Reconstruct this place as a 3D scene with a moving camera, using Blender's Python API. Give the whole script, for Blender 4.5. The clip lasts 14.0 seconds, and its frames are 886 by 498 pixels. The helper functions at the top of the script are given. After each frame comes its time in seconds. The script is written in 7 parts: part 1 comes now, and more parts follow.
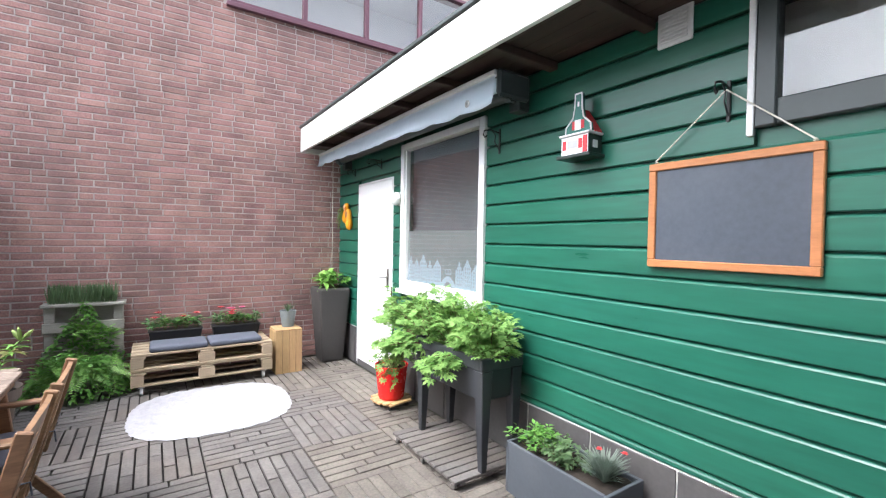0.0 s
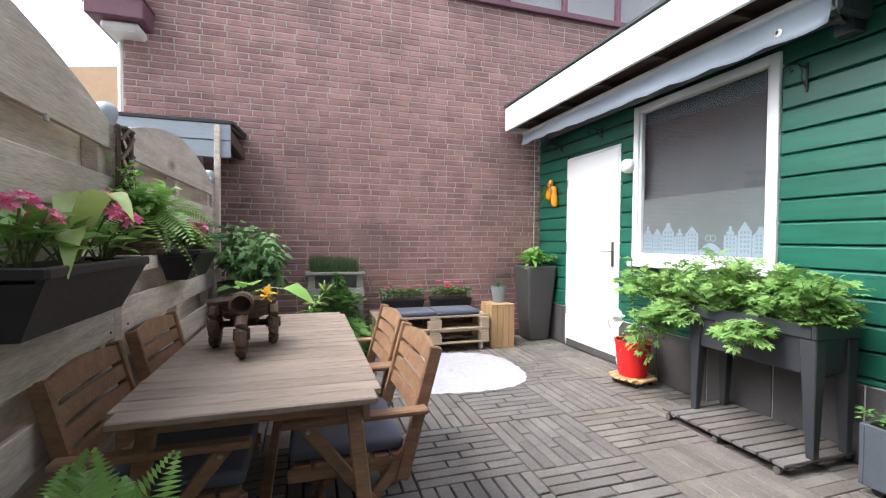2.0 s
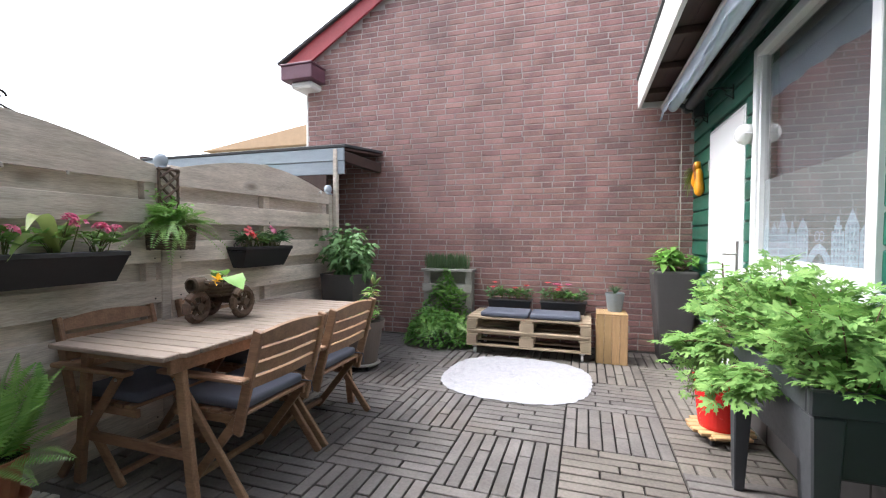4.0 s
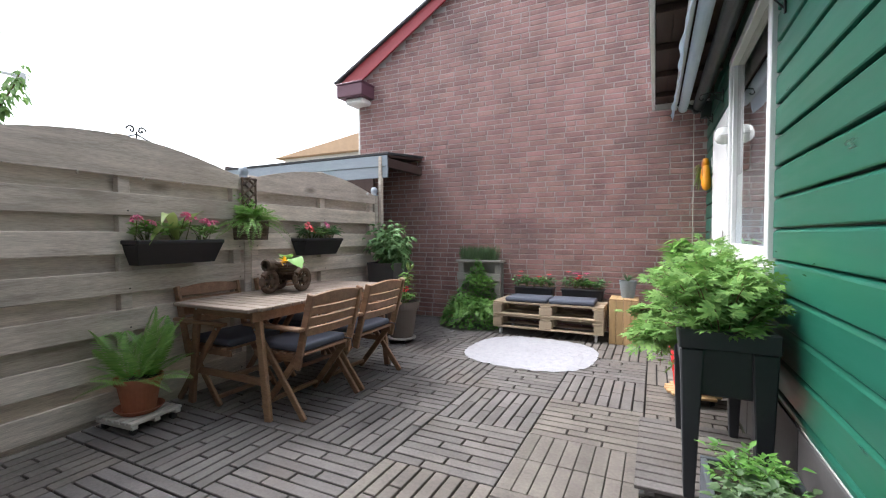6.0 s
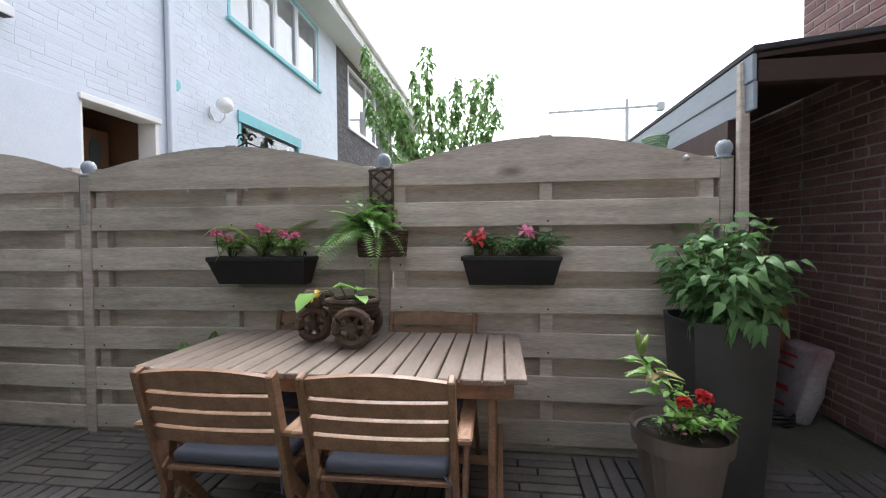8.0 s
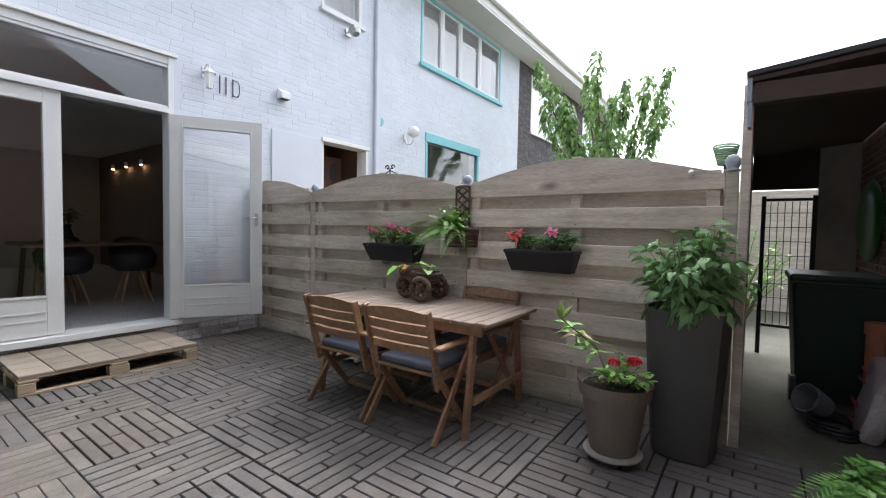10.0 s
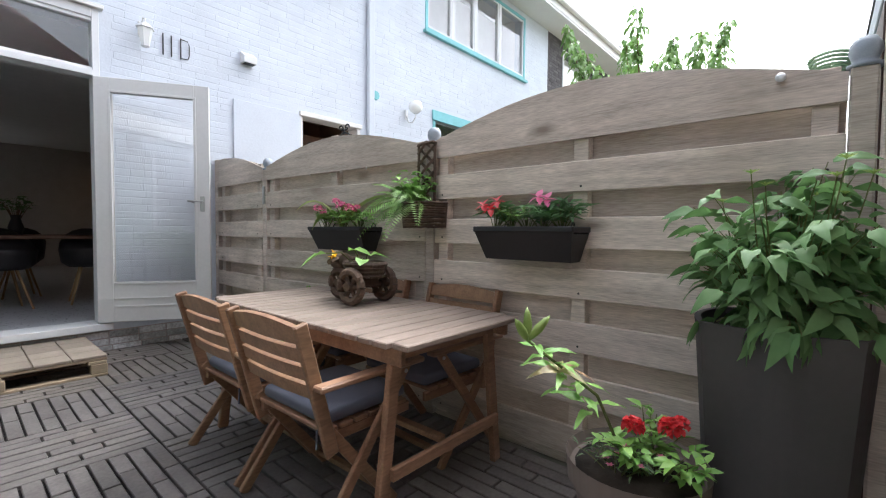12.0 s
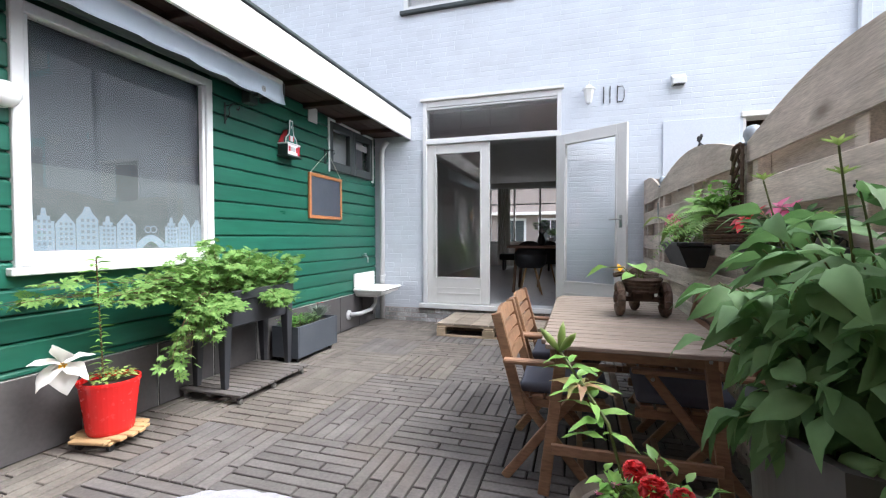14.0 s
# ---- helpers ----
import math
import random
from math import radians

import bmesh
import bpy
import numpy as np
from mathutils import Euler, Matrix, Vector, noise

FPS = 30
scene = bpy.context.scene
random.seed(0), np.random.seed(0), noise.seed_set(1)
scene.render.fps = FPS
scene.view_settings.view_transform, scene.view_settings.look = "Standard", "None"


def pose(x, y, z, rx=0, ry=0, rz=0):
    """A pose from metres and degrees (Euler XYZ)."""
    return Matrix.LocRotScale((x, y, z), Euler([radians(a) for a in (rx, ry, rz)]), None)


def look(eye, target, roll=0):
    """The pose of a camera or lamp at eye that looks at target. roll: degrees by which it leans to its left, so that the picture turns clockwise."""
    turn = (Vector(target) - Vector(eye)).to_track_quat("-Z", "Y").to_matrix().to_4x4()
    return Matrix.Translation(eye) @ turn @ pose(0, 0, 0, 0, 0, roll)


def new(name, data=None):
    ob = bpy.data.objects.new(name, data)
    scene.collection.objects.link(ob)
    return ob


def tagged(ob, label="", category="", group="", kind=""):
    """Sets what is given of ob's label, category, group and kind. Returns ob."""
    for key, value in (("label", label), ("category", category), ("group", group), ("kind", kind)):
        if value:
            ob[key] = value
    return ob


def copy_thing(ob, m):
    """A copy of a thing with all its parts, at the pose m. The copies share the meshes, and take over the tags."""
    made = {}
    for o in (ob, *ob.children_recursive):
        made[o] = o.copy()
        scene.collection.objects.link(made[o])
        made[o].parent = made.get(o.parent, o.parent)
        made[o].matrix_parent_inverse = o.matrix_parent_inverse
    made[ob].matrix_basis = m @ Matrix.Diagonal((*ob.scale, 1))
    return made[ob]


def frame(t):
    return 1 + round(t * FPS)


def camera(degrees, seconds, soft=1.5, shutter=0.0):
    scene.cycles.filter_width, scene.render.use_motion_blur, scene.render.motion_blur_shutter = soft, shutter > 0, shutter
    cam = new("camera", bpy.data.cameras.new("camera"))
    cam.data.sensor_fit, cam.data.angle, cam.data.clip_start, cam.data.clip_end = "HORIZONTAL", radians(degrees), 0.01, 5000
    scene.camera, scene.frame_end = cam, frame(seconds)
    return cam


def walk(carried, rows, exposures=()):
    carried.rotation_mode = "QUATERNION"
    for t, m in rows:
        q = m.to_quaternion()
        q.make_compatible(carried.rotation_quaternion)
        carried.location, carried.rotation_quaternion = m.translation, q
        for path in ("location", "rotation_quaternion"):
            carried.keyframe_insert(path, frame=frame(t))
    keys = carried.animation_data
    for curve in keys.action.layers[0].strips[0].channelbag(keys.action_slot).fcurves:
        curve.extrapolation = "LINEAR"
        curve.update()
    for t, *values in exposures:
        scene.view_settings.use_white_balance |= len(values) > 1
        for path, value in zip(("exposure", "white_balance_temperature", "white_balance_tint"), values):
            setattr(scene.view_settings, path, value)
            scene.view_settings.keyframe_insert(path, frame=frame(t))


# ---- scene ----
cam = camera(91.2, 14.0, 1.15)
PATH = [
    (0, (0.273, 0.221, 1.448), (1.387, 1.881, 1.409), 1.0),
    (0.5, (-0.211, 0.61, 1.256), (0.836, 2.314, 1.232), 1.0),
    (1, (-0.486, 0.691, 1.187), (0.368, 2.5, 1.152), 0.7),
    (1.5, (-0.543, 0.699, 1.159), (0.145, 2.576, 1.12), 0.6),
    (2, (-0.533, 0.69, 1.169), (0.065, 2.598, 1.124), 0.5),
    (2.5, (-0.535, 0.713, 1.167), (-0.041, 2.65, 1.116), 0.3),
    (3, (-0.253, 0.885, 1.179), (0.023, 2.865, 1.126), 0.3),
    (3.5, (0.664, 1.055, 1.212), (0.494, 3.046, 1.142), 0.2),
    (4, (1.258, 0.689, 1.189), (0.633, 2.587, 1.128), 0.2),
    (4.2, (1.465, 0.492, 1.19), (0.7, 2.338, 1.12), 0.3),
    (6.3, (1.779, 0.219, 1.103), (0.851, 1.99, 1.042), -0.4),
    (6.5, (1.691, 0.454, 1.089), (0.652, 2.162, 1.04), -0.4),
    (7, (1.474, 1.268, 1.13), (-0.067, 2.542, 1.077), -0.3),
    (7.5, (1.271, 2.283, 1.183), (-0.649, 2.841, 1.12), -0.7),
    (8, (1.215, 3.426, 1.207), (-0.767, 3.162, 1.151), -0.5),
    (8.5, (1.542, 4.377, 1.167), (-0.266, 3.524, 1.117), 0.1),
    (8.7, (1.732, 4.593, 1.164), (0.005, 3.584, 1.112), 0.4),
    (10.8, (1.813, 4.736, 1.262), (0.195, 3.564, 1.175), 1.1),
    (11, (1.731, 4.698, 1.239), (0.081, 3.571, 1.155), 0.8),
    (11.5, (1.256, 4.569, 1.169), (-0.423, 3.488, 1.077), 0.6),
    (12, (0.65, 4.528, 1.078), (-0.853, 3.211, 0.997), 0.5),
    (12.2, (0.34, 4.463, 1.1), (-1.002, 2.984, 1.0), 0.4),
    (12.5, (-0.154, 4.384, 1.036), (-1.076, 2.611, 0.972), 0.7),
    (13, (-0.36, 4.694, 1.113), (-0.346, 2.695, 1.042), 0.1),
    (13.5, (-0.303, 5.18, 1.103), (0.145, 3.231, 1.053), 0.5),
    (14, (-0.46, 5.325, 1.135), (0.138, 3.417, 1.082), -0.1),
]
walk(cam, [(t, look(eye, target, roll)) for t, eye, target, roll in PATH], [(0, 2.55, 6050, 10), (0.5, 2.32, 6050, 10), (1.5, 2.27, 6100, 10), (3, 2.27, 6100, 10), (4, 2.32, 6100, 10), (6.5, 2.05, 6100, 10), (8, 1.85, 6050, 10), (11, 1.88, 6100, 10), (12, 2.15, 6100, 10), (12.5, 2.45, 6100, 10), (13, 2.45, 6050, 10), (14, 2.2, 6050, 10)])

# ---- light ----
world = bpy.data.worlds.new("overcast_sky")
scene.world = world
world.use_nodes = True
wn, wl = world.node_tree.nodes, world.node_tree.links
sky = wn.new("ShaderNodeTexSky")
sky.sky_type = "NISHITA"
sky.sun_disc = False
sky.sun_elevation, sky.sun_rotation = radians(55), radians(270)
sky.air_density, sky.dust_density, sky.ozone_density = 1.0, 4.0, 0.6
soften = wn.new("ShaderNodeHueSaturation")      # thin cloud takes most of the blue out
soften.inputs["Saturation"].default_value = 0.3
wl.new(sky.outputs["Color"], soften.inputs["Color"])
wl.new(soften.outputs["Color"], wn["Background"].inputs["Color"])
wn["Background"].inputs["Strength"].default_value = 0.15

sun_data = bpy.data.lights.new("sun", "SUN")
sun_data.energy, sun_data.angle, sun_data.color = 0.72, radians(45), (1.0, 0.98, 0.95)
sun = new("sun", sun_data)
sun.matrix_world = look((0, 0, 20), (14.0, 1.0, 0))

# ---- node materials ----
def mat(name, col, rough=0.6, var=0.15, scale=6.0, fine=40.0, bump=0.15, stretch=(1, 1, 1), metal=0.0, island=0.0, col2=None, spec=0.4, stain=0.0, stain_col=(0.05, 0.05, 0.04), depth=0.004, local=False, knots=0.0):
    """A surface with coarse and fine variation; island: how far single pieces differ; stain: share of dark patches."""
    m = bpy.data.materials.new(name)
    m.use_nodes = True
    n, l = m.node_tree.nodes, m.node_tree.links
    b = n["Principled BSDF"]
    if local:
        src = n.new("ShaderNodeTexCoord").outputs["Object"]
    else:
        src = n.new("ShaderNodeNewGeometry").outputs["Position"]
    mp = n.new("ShaderNodeMapping")
    mp.inputs["Scale"].default_value = stretch
    l.new(src, mp.inputs["Vector"])
    a, f = n.new("ShaderNodeTexNoise"), n.new("ShaderNodeTexNoise")
    for t, s, d in ((a, scale, 4), (f, fine, 5)):
        t.inputs["Scale"].default_value, t.inputs["Detail"].default_value = s, d
        l.new(mp.outputs["Vector"], t.inputs["Vector"])
    dark = [c * (1 - var) for c in col]
    light = [min(1, c * (1 + var)) for c in (col2 or col)]
    mix = n.new("ShaderNodeMix"); mix.data_type = "RGBA"
    mix.inputs[6].default_value, mix.inputs[7].default_value = (*dark, 1), (*light, 1)
    ramp = n.new("ShaderNodeMapRange")
    ramp.inputs[1].default_value, ramp.inputs[2].default_value = 0.3, 0.7
    add = n.new("ShaderNodeMath"); add.operation = "MULTIPLY_ADD"
    add.inputs[1].default_value = 0.5
    l.new(f.outputs["Fac"], add.inputs[0])
    half = n.new("ShaderNodeMath"); half.operation = "MULTIPLY"; half.inputs[1].default_value = 0.5
    l.new(a.outputs["Fac"], half.inputs[0]); l.new(half.outputs[0], add.inputs[2])
    l.new(add.outputs[0], ramp.inputs[0]); l.new(ramp.outputs[0], mix.inputs[0])
    out = mix.outputs[2]
    if island:
        g, o = n.new("ShaderNodeNewGeometry"), n.new("ShaderNodeObjectInfo")
        s = n.new("ShaderNodeMath"); s.operation = "ADD"
        l.new(g.outputs["Random Per Island"], s.inputs[0]); l.new(o.outputs["Random"], s.inputs[1])
        w = n.new("ShaderNodeMath"); w.operation = "FRACT"; l.new(s.outputs[0], w.inputs[0])
        hs = n.new("ShaderNodeHueSaturation")
        mr = n.new("ShaderNodeMapRange")
        mr.inputs[3].default_value, mr.inputs[4].default_value = 1 - island, 1 + island
        l.new(w.outputs[0], mr.inputs[0]); l.new(mr.outputs[0], hs.inputs["Value"])
        w2 = n.new("ShaderNodeMath"); w2.operation = "MULTIPLY"; w2.inputs[1].default_value = 7.31
        w3 = n.new("ShaderNodeMath"); w3.operation = "FRACT"
        l.new(s.outputs[0], w2.inputs[0]); l.new(w2.outputs[0], w3.inputs[0])
        mh = n.new("ShaderNodeMapRange")
        mh.inputs[3].default_value, mh.inputs[4].default_value = 0.5 - island * 0.04, 0.5 + island * 0.04
        l.new(w3.outputs[0], mh.inputs[0]); l.new(mh.outputs[0], hs.inputs["Hue"])
        l.new(out, hs.inputs["Color"]); out = hs.outputs["Color"]
    if knots:
        vo = n.new("ShaderNodeTexVoronoi"); vo.inputs["Scale"].default_value = knots
        wob = n.new("ShaderNodeVectorMath"); wob.operation = "MULTIPLY"; wob.inputs[1].default_value = [1 + 0.6 * (s == min(stretch)) * -1 for s in stretch]
        l.new(src, wob.inputs[0]); l.new(wob.outputs[0], vo.inputs["Vector"])
        kr = n.new("ShaderNodeMapRange")
        kr.inputs[1].default_value, kr.inputs[2].default_value, kr.inputs[3].default_value, kr.inputs[4].default_value = 0.035, 0.13, 0.75, 0.0
        l.new(vo.outputs["Distance"], kr.inputs[0])
        km = n.new("ShaderNodeMix"); km.data_type = "RGBA"
        l.new(kr.outputs[0], km.inputs[0]); l.new(out, km.inputs[6]); km.inputs[7].default_value = (col[0] * 0.3, col[1] * 0.26, col[2] * 0.22, 1)
        out = km.outputs[2]
    if stain:
        st = n.new("ShaderNodeTexNoise"); st.inputs["Scale"].default_value, st.inputs["Detail"].default_value = 1.7, 6
        l.new(src, st.inputs["Vector"])
        sr = n.new("ShaderNodeMapRange"); sr.inputs[1].default_value, sr.inputs[2].default_value = 0.5, 0.75
        sr.inputs[4].default_value = stain
        l.new(st.outputs["Fac"], sr.inputs[0])
        sm = n.new("ShaderNodeMix"); sm.data_type = "RGBA"
        l.new(sr.outputs[0], sm.inputs[0]); l.new(out, sm.inputs[6]); sm.inputs[7].default_value = (*stain_col, 1)
        out = sm.outputs[2]
    l.new(out, b.inputs["Base Color"])
    rr = n.new("ShaderNodeMapRange")
    rr.inputs[3].default_value, rr.inputs[4].default_value = max(0.03, rough - 0.1), min(1, rough + 0.1)
    l.new(f.outputs["Fac"], rr.inputs[0]); l.new(rr.outputs[0], b.inputs["Roughness"])
    b.inputs["Metallic"].default_value, b.inputs["Specular IOR Level"].default_value = metal, spec
    if bump:
        bp = n.new("ShaderNodeBump")
        bp.inputs["Strength"].default_value, bp.inputs["Distance"].default_value = bump, depth
        l.new(add.outputs[0], bp.inputs["Height"]); l.new(bp.outputs["Normal"], b.inputs["Normal"])
    return m


def leaf_mat(name, col, col2, rough=0.45):
    m = bpy.data.materials.new(name)
    m.use_nodes = True
    n, l = m.node_tree.nodes, m.node_tree.links
    b, out = n["Principled BSDF"], n["Material Output"]
    g, tn = n.new("ShaderNodeNewGeometry"), n.new("ShaderNodeTexNoise")
    tn.inputs["Scale"].default_value = 60
    l.new(g.outputs["Position"], tn.inputs["Vector"])
    md = n.new("ShaderNodeMath"); md.operation = "MULTIPLY_ADD"; md.inputs[1].default_value = 0.4
    l.new(tn.outputs["Fac"], md.inputs[0]); 
    sc = n.new("ShaderNodeMath"); sc.operation = "MULTIPLY"; sc.inputs[1].default_value = 0.75
    l.new(g.outputs["Random Per Island"], sc.inputs[0]); l.new(sc.outputs[0], md.inputs[2])
    mix = n.new("ShaderNodeMix"); mix.data_type = "RGBA"
    l.new(md.outputs[0], mix.inputs[0])
    mix.inputs[6].default_value, mix.inputs[7].default_value = (*col, 1), (*col2, 1)
    l.new(mix.outputs[2], b.inputs["Base Color"])
    b.inputs["Roughness"].default_value = rough
    tr = n.new("ShaderNodeBsdfTranslucent"); l.new(mix.outputs[2], tr.inputs["Color"])
    ms = n.new("ShaderNodeMixShader"); ms.inputs[0].default_value = 0.3
    l.new(b.outputs[0], ms.inputs[1]); l.new(tr.outputs[0], ms.inputs[2]); l.new(ms.outputs[0], out.inputs["Surface"])
    return m


def glass_mat(name, tint=(1, 1, 1), rough=0.0):
    m = bpy.data.materials.new(name)
    m.use_nodes = True
    b = m.node_tree.nodes["Principled BSDF"]
    b.inputs["Base Color"].default_value = (*tint, 1)
    b.inputs["Transmission Weight"].default_value, b.inputs["Roughness"].default_value, b.inputs["IOR"].default_value = 1.0, rough, 1.5
    return m


BRICK = mat("red_brick", (0.235, 0.127, 0.115), 0.85, 0.4, 5, 75, 0.7, island=0.17, col2=(0.295, 0.162, 0.143), stain=0.6, stain_col=(0.125, 0.082, 0.078))
BRICK_DARK = mat("weathered_dark_brick", (0.13, 0.085, 0.08), 0.85, 0.3, 5, 70, 0.6, island=0.3)
MORTAR = mat("grey_mortar", (0.43, 0.37, 0.345), 0.95, 0.2, 8, 90, 0.5, stain=0.4, stain_col=(0.2, 0.16, 0.15))
GREYBRICK = mat("dark_grey_brick", (0.11, 0.1, 0.1), 0.9, 0.3, 12, 60, 0.5, island=0.25)
WHITEWALL = mat("white_painted_brick", (0.61, 0.645, 0.7), 0.6, 0.07, 3, 50, 0.7, stain=0.2, stain_col=(0.45, 0.46, 0.46), island=0.03)
WHITE = mat("white_gloss_paint", (0.7, 0.7, 0.7), 0.35, 0.04, 4, 40, 0.08)
CREAM = mat("off_white_door_paint", (0.64, 0.63, 0.61), 0.35, 0.05, 4, 40, 0.08)
FASCIA = mat("white_fascia_board", (0.76, 0.74, 0.71), 0.45, 0.05, 3, 30, 0.1, stain=0.08, stain_col=(0.5, 0.48, 0.42))
GREEN = mat("green_painted_timber", (0.014, 0.092, 0.06), 0.32, 0.14, 2.5, 30, 0.22, stretch=(1, 0.12, 1), island=0.07, col2=(0.018, 0.112, 0.074))
PLINTH = mat("anthracite_plinth_tile", (0.075, 0.07, 0.07), 0.55, 0.2, 5, 50, 0.15, stain=0.3, stain_col=(0.12, 0.11, 0.1))
JOINT = mat("pale_grout", (0.55, 0.53, 0.5), 0.9, 0.15)
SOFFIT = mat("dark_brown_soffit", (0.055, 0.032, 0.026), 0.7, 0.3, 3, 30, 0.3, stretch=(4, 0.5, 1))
DARK = mat("dark_frame_paint", (0.045, 0.055, 0.055), 0.4, 0.1, 4, 30, 0.05)
DECK = mat("grey_deck_slat", (0.1, 0.09, 0.085), 0.75, 0.26, 6, 60, 0.6, island=0.17, col2=(0.125, 0.113, 0.107), stain=0.35, stain_col=(0.17, 0.13, 0.1))
DECK_TAN = mat("tan_deck_slat", (0.112, 0.097, 0.085), 0.75, 0.26, 6, 60, 0.6, island=0.17, col2=(0.145, 0.127, 0.11), stain=0.4, stain_col=(0.12, 0.1, 0.09))
DECKGAP = mat("dark_soil_between_slats", (0.022, 0.019, 0.017), 0.95, 0.3)
GROUND = mat("mossy_concrete", (0.12, 0.115, 0.09), 0.9, 0.3, 3, 40, 0.5, stain=0.7, stain_col=(0.055, 0.075, 0.03))
FENCE = mat("weathered_fence_timber", (0.455, 0.392, 0.325), 0.85, 0.28, 2.4, 20, 0.6, stretch=(6, 0.9, 10), island=0.2, col2=(0.57, 0.5, 0.425), stain=0.65, stain_col=(0.3, 0.25, 0.2), knots=3.2)
PALLET = mat("raw_pallet_wood", (0.36, 0.28, 0.19), 0.8, 0.22, 4, 25, 0.45, stretch=(0.8, 5, 8), island=0.15, stain=0.3, stain_col=(0.2, 0.15, 0.1), knots=5)
TEAK = mat("oiled_garden_wood", (0.205, 0.112, 0.062), 0.5, 0.24, 4, 22, 0.25, stretch=(1.0, 5, 5), island=0.12, col2=(0.27, 0.155, 0.09), local=True)
TABLEWOOD = mat("greyed_table_slats", (0.185, 0.138, 0.108), 0.55, 0.2, 4, 22, 0.25, stretch=(1.0, 5, 5), island=0.1, col2=(0.26, 0.205, 0.165))
GLASS = glass_mat("window_glass")
# dark base colour stands in for the gloom of rooms behind glass
DARKROOM = mat("room_dimness_dark_grey", (0.13, 0.125, 0.12), 0.8, 0.1)
ROOMWALL = mat("grey_room_wall", (0.55, 0.535, 0.52), 0.8, 0.1)
# ceiling paint; behind upstairs panes its paleness stands in for reflected sky
CEILPANE = mat("ceiling_and_bright_pane_white", (0.8, 0.79, 0.78), 0.8, 0.05)
ROOMFLOOR = mat("grey_room_floor", (0.42, 0.42, 0.43), 0.3, 0.1)
BROWNWALL = mat("warm_brown_room_wall", (0.2, 0.15, 0.115), 0.7, 0.15, 3, 40, 0.1)
ROOFTILE = mat("dark_roof_tile", (0.045, 0.04, 0.042), 0.7, 0.25, island=0.2)
VERGE = mat("red_verge_board", (0.3, 0.045, 0.05), 0.5, 0.15)
MAUVE = mat("mauve_gutter_paint", (0.13, 0.055, 0.075), 0.5, 0.15)
FELT = mat("roofing_felt", (0.05, 0.05, 0.052), 0.9, 0.2)
TURQ = mat("turquoise_paint", (0.2, 0.5, 0.53), 0.5, 0.12)
BLUEGREY = mat("blue_grey_board", (0.3, 0.34, 0.38), 0.55, 0.12, stretch=(1, 6, 6))
STEEL = mat("dull_steel", (0.45, 0.45, 0.44), 0.35, 0.1, metal=1.0)
BLACKMETAL = mat("black_iron", (0.02, 0.02, 0.02), 0.5, 0.2)

# ---- mesh helpers ----
def part(name, bm, material, parent=None, label="", smooth=False):
    """Links a bmesh as one mesh object under a thing, or as a piece of the setting."""
    me = bpy.data.meshes.new(name)
    bm.to_mesh(me); bm.free()
    me.materials.append(material)
    if smooth:
        me.polygons.foreach_set("use_smooth", [True] * len(me.polygons))
    ob = new(name, me)
    if parent is not None:
        ob.parent = parent
    if label:
        ob["label"] = label
    return ob


def raw(name, verts, faces, material, parent=None, smooth=False):
    me = bpy.data.meshes.new(name)
    me.from_pydata(verts, [], faces)
    me.materials.append(material)
    if smooth:
        me.polygons.foreach_set("use_smooth", [True] * len(me.polygons))
    ob = new(name, me)
    if parent is not None:
        ob.parent = parent
    return ob


def thing(name, label, category, x, y, z, rz=0, group="", kind="", rx=0, ry=0):
    ob = new(name)
    ob.empty_display_size = 0.1
    ob.matrix_basis = pose(x, y, z, rx, ry, rz)
    return tagged(ob, label, category, group, kind)


def box(bm, x0, x1, y0, y1, z0, z1, bevel=0.0, m=None, seg=1):
    """Adds a box, with its edges broken, to a bmesh."""
    r = bmesh.ops.create_cube(bm, size=1.0)
    bmesh.ops.transform(bm, verts=r["verts"], matrix=Matrix.Translation(((x0 + x1) / 2, (y0 + y1) / 2, (z0 + z1) / 2)) @ Matrix.Diagonal((abs(x1 - x0), abs(y1 - y0), abs(z1 - z0), 1)))
    vs = r["verts"]
    if bevel:
        es = list({e for v in vs for e in v.link_edges})
        k = bmesh.ops.bevel(bm, geom=es, offset=bevel, segments=seg, affect="EDGES", profile=0.5)
        vs = list(set(k["verts"]) | {v for v in vs if v.is_valid})
    if m is not None:
        bmesh.ops.transform(bm, verts=[v for v in vs if v.is_valid], matrix=m)
    return bm


def bx(x0, x1, y0, y1, z0, z1, bevel=0.003, m=None, seg=1):
    return box(bmesh.new(), x0, x1, y0, y1, z0, z1, bevel, m, seg)


def beam(p, q, w, d, bevel=0.003, side=(0, 1, 0), bm=None):
    """A squared timber from p to q, w wide along side and d deep across it."""
    p, q = Vector(p), Vector(q)
    z = (q - p).normalized()
    y = Vector(side) - z * z.dot(Vector(side))
    y.normalize()
    x = y.cross(z)
    m = Matrix((x, y, z)).transposed().to_4x4()
    m.translation = p
    return box(bm or bmesh.new(), -d / 2, d / 2, -w / 2, w / 2, 0, (q - p).length, bevel, m)


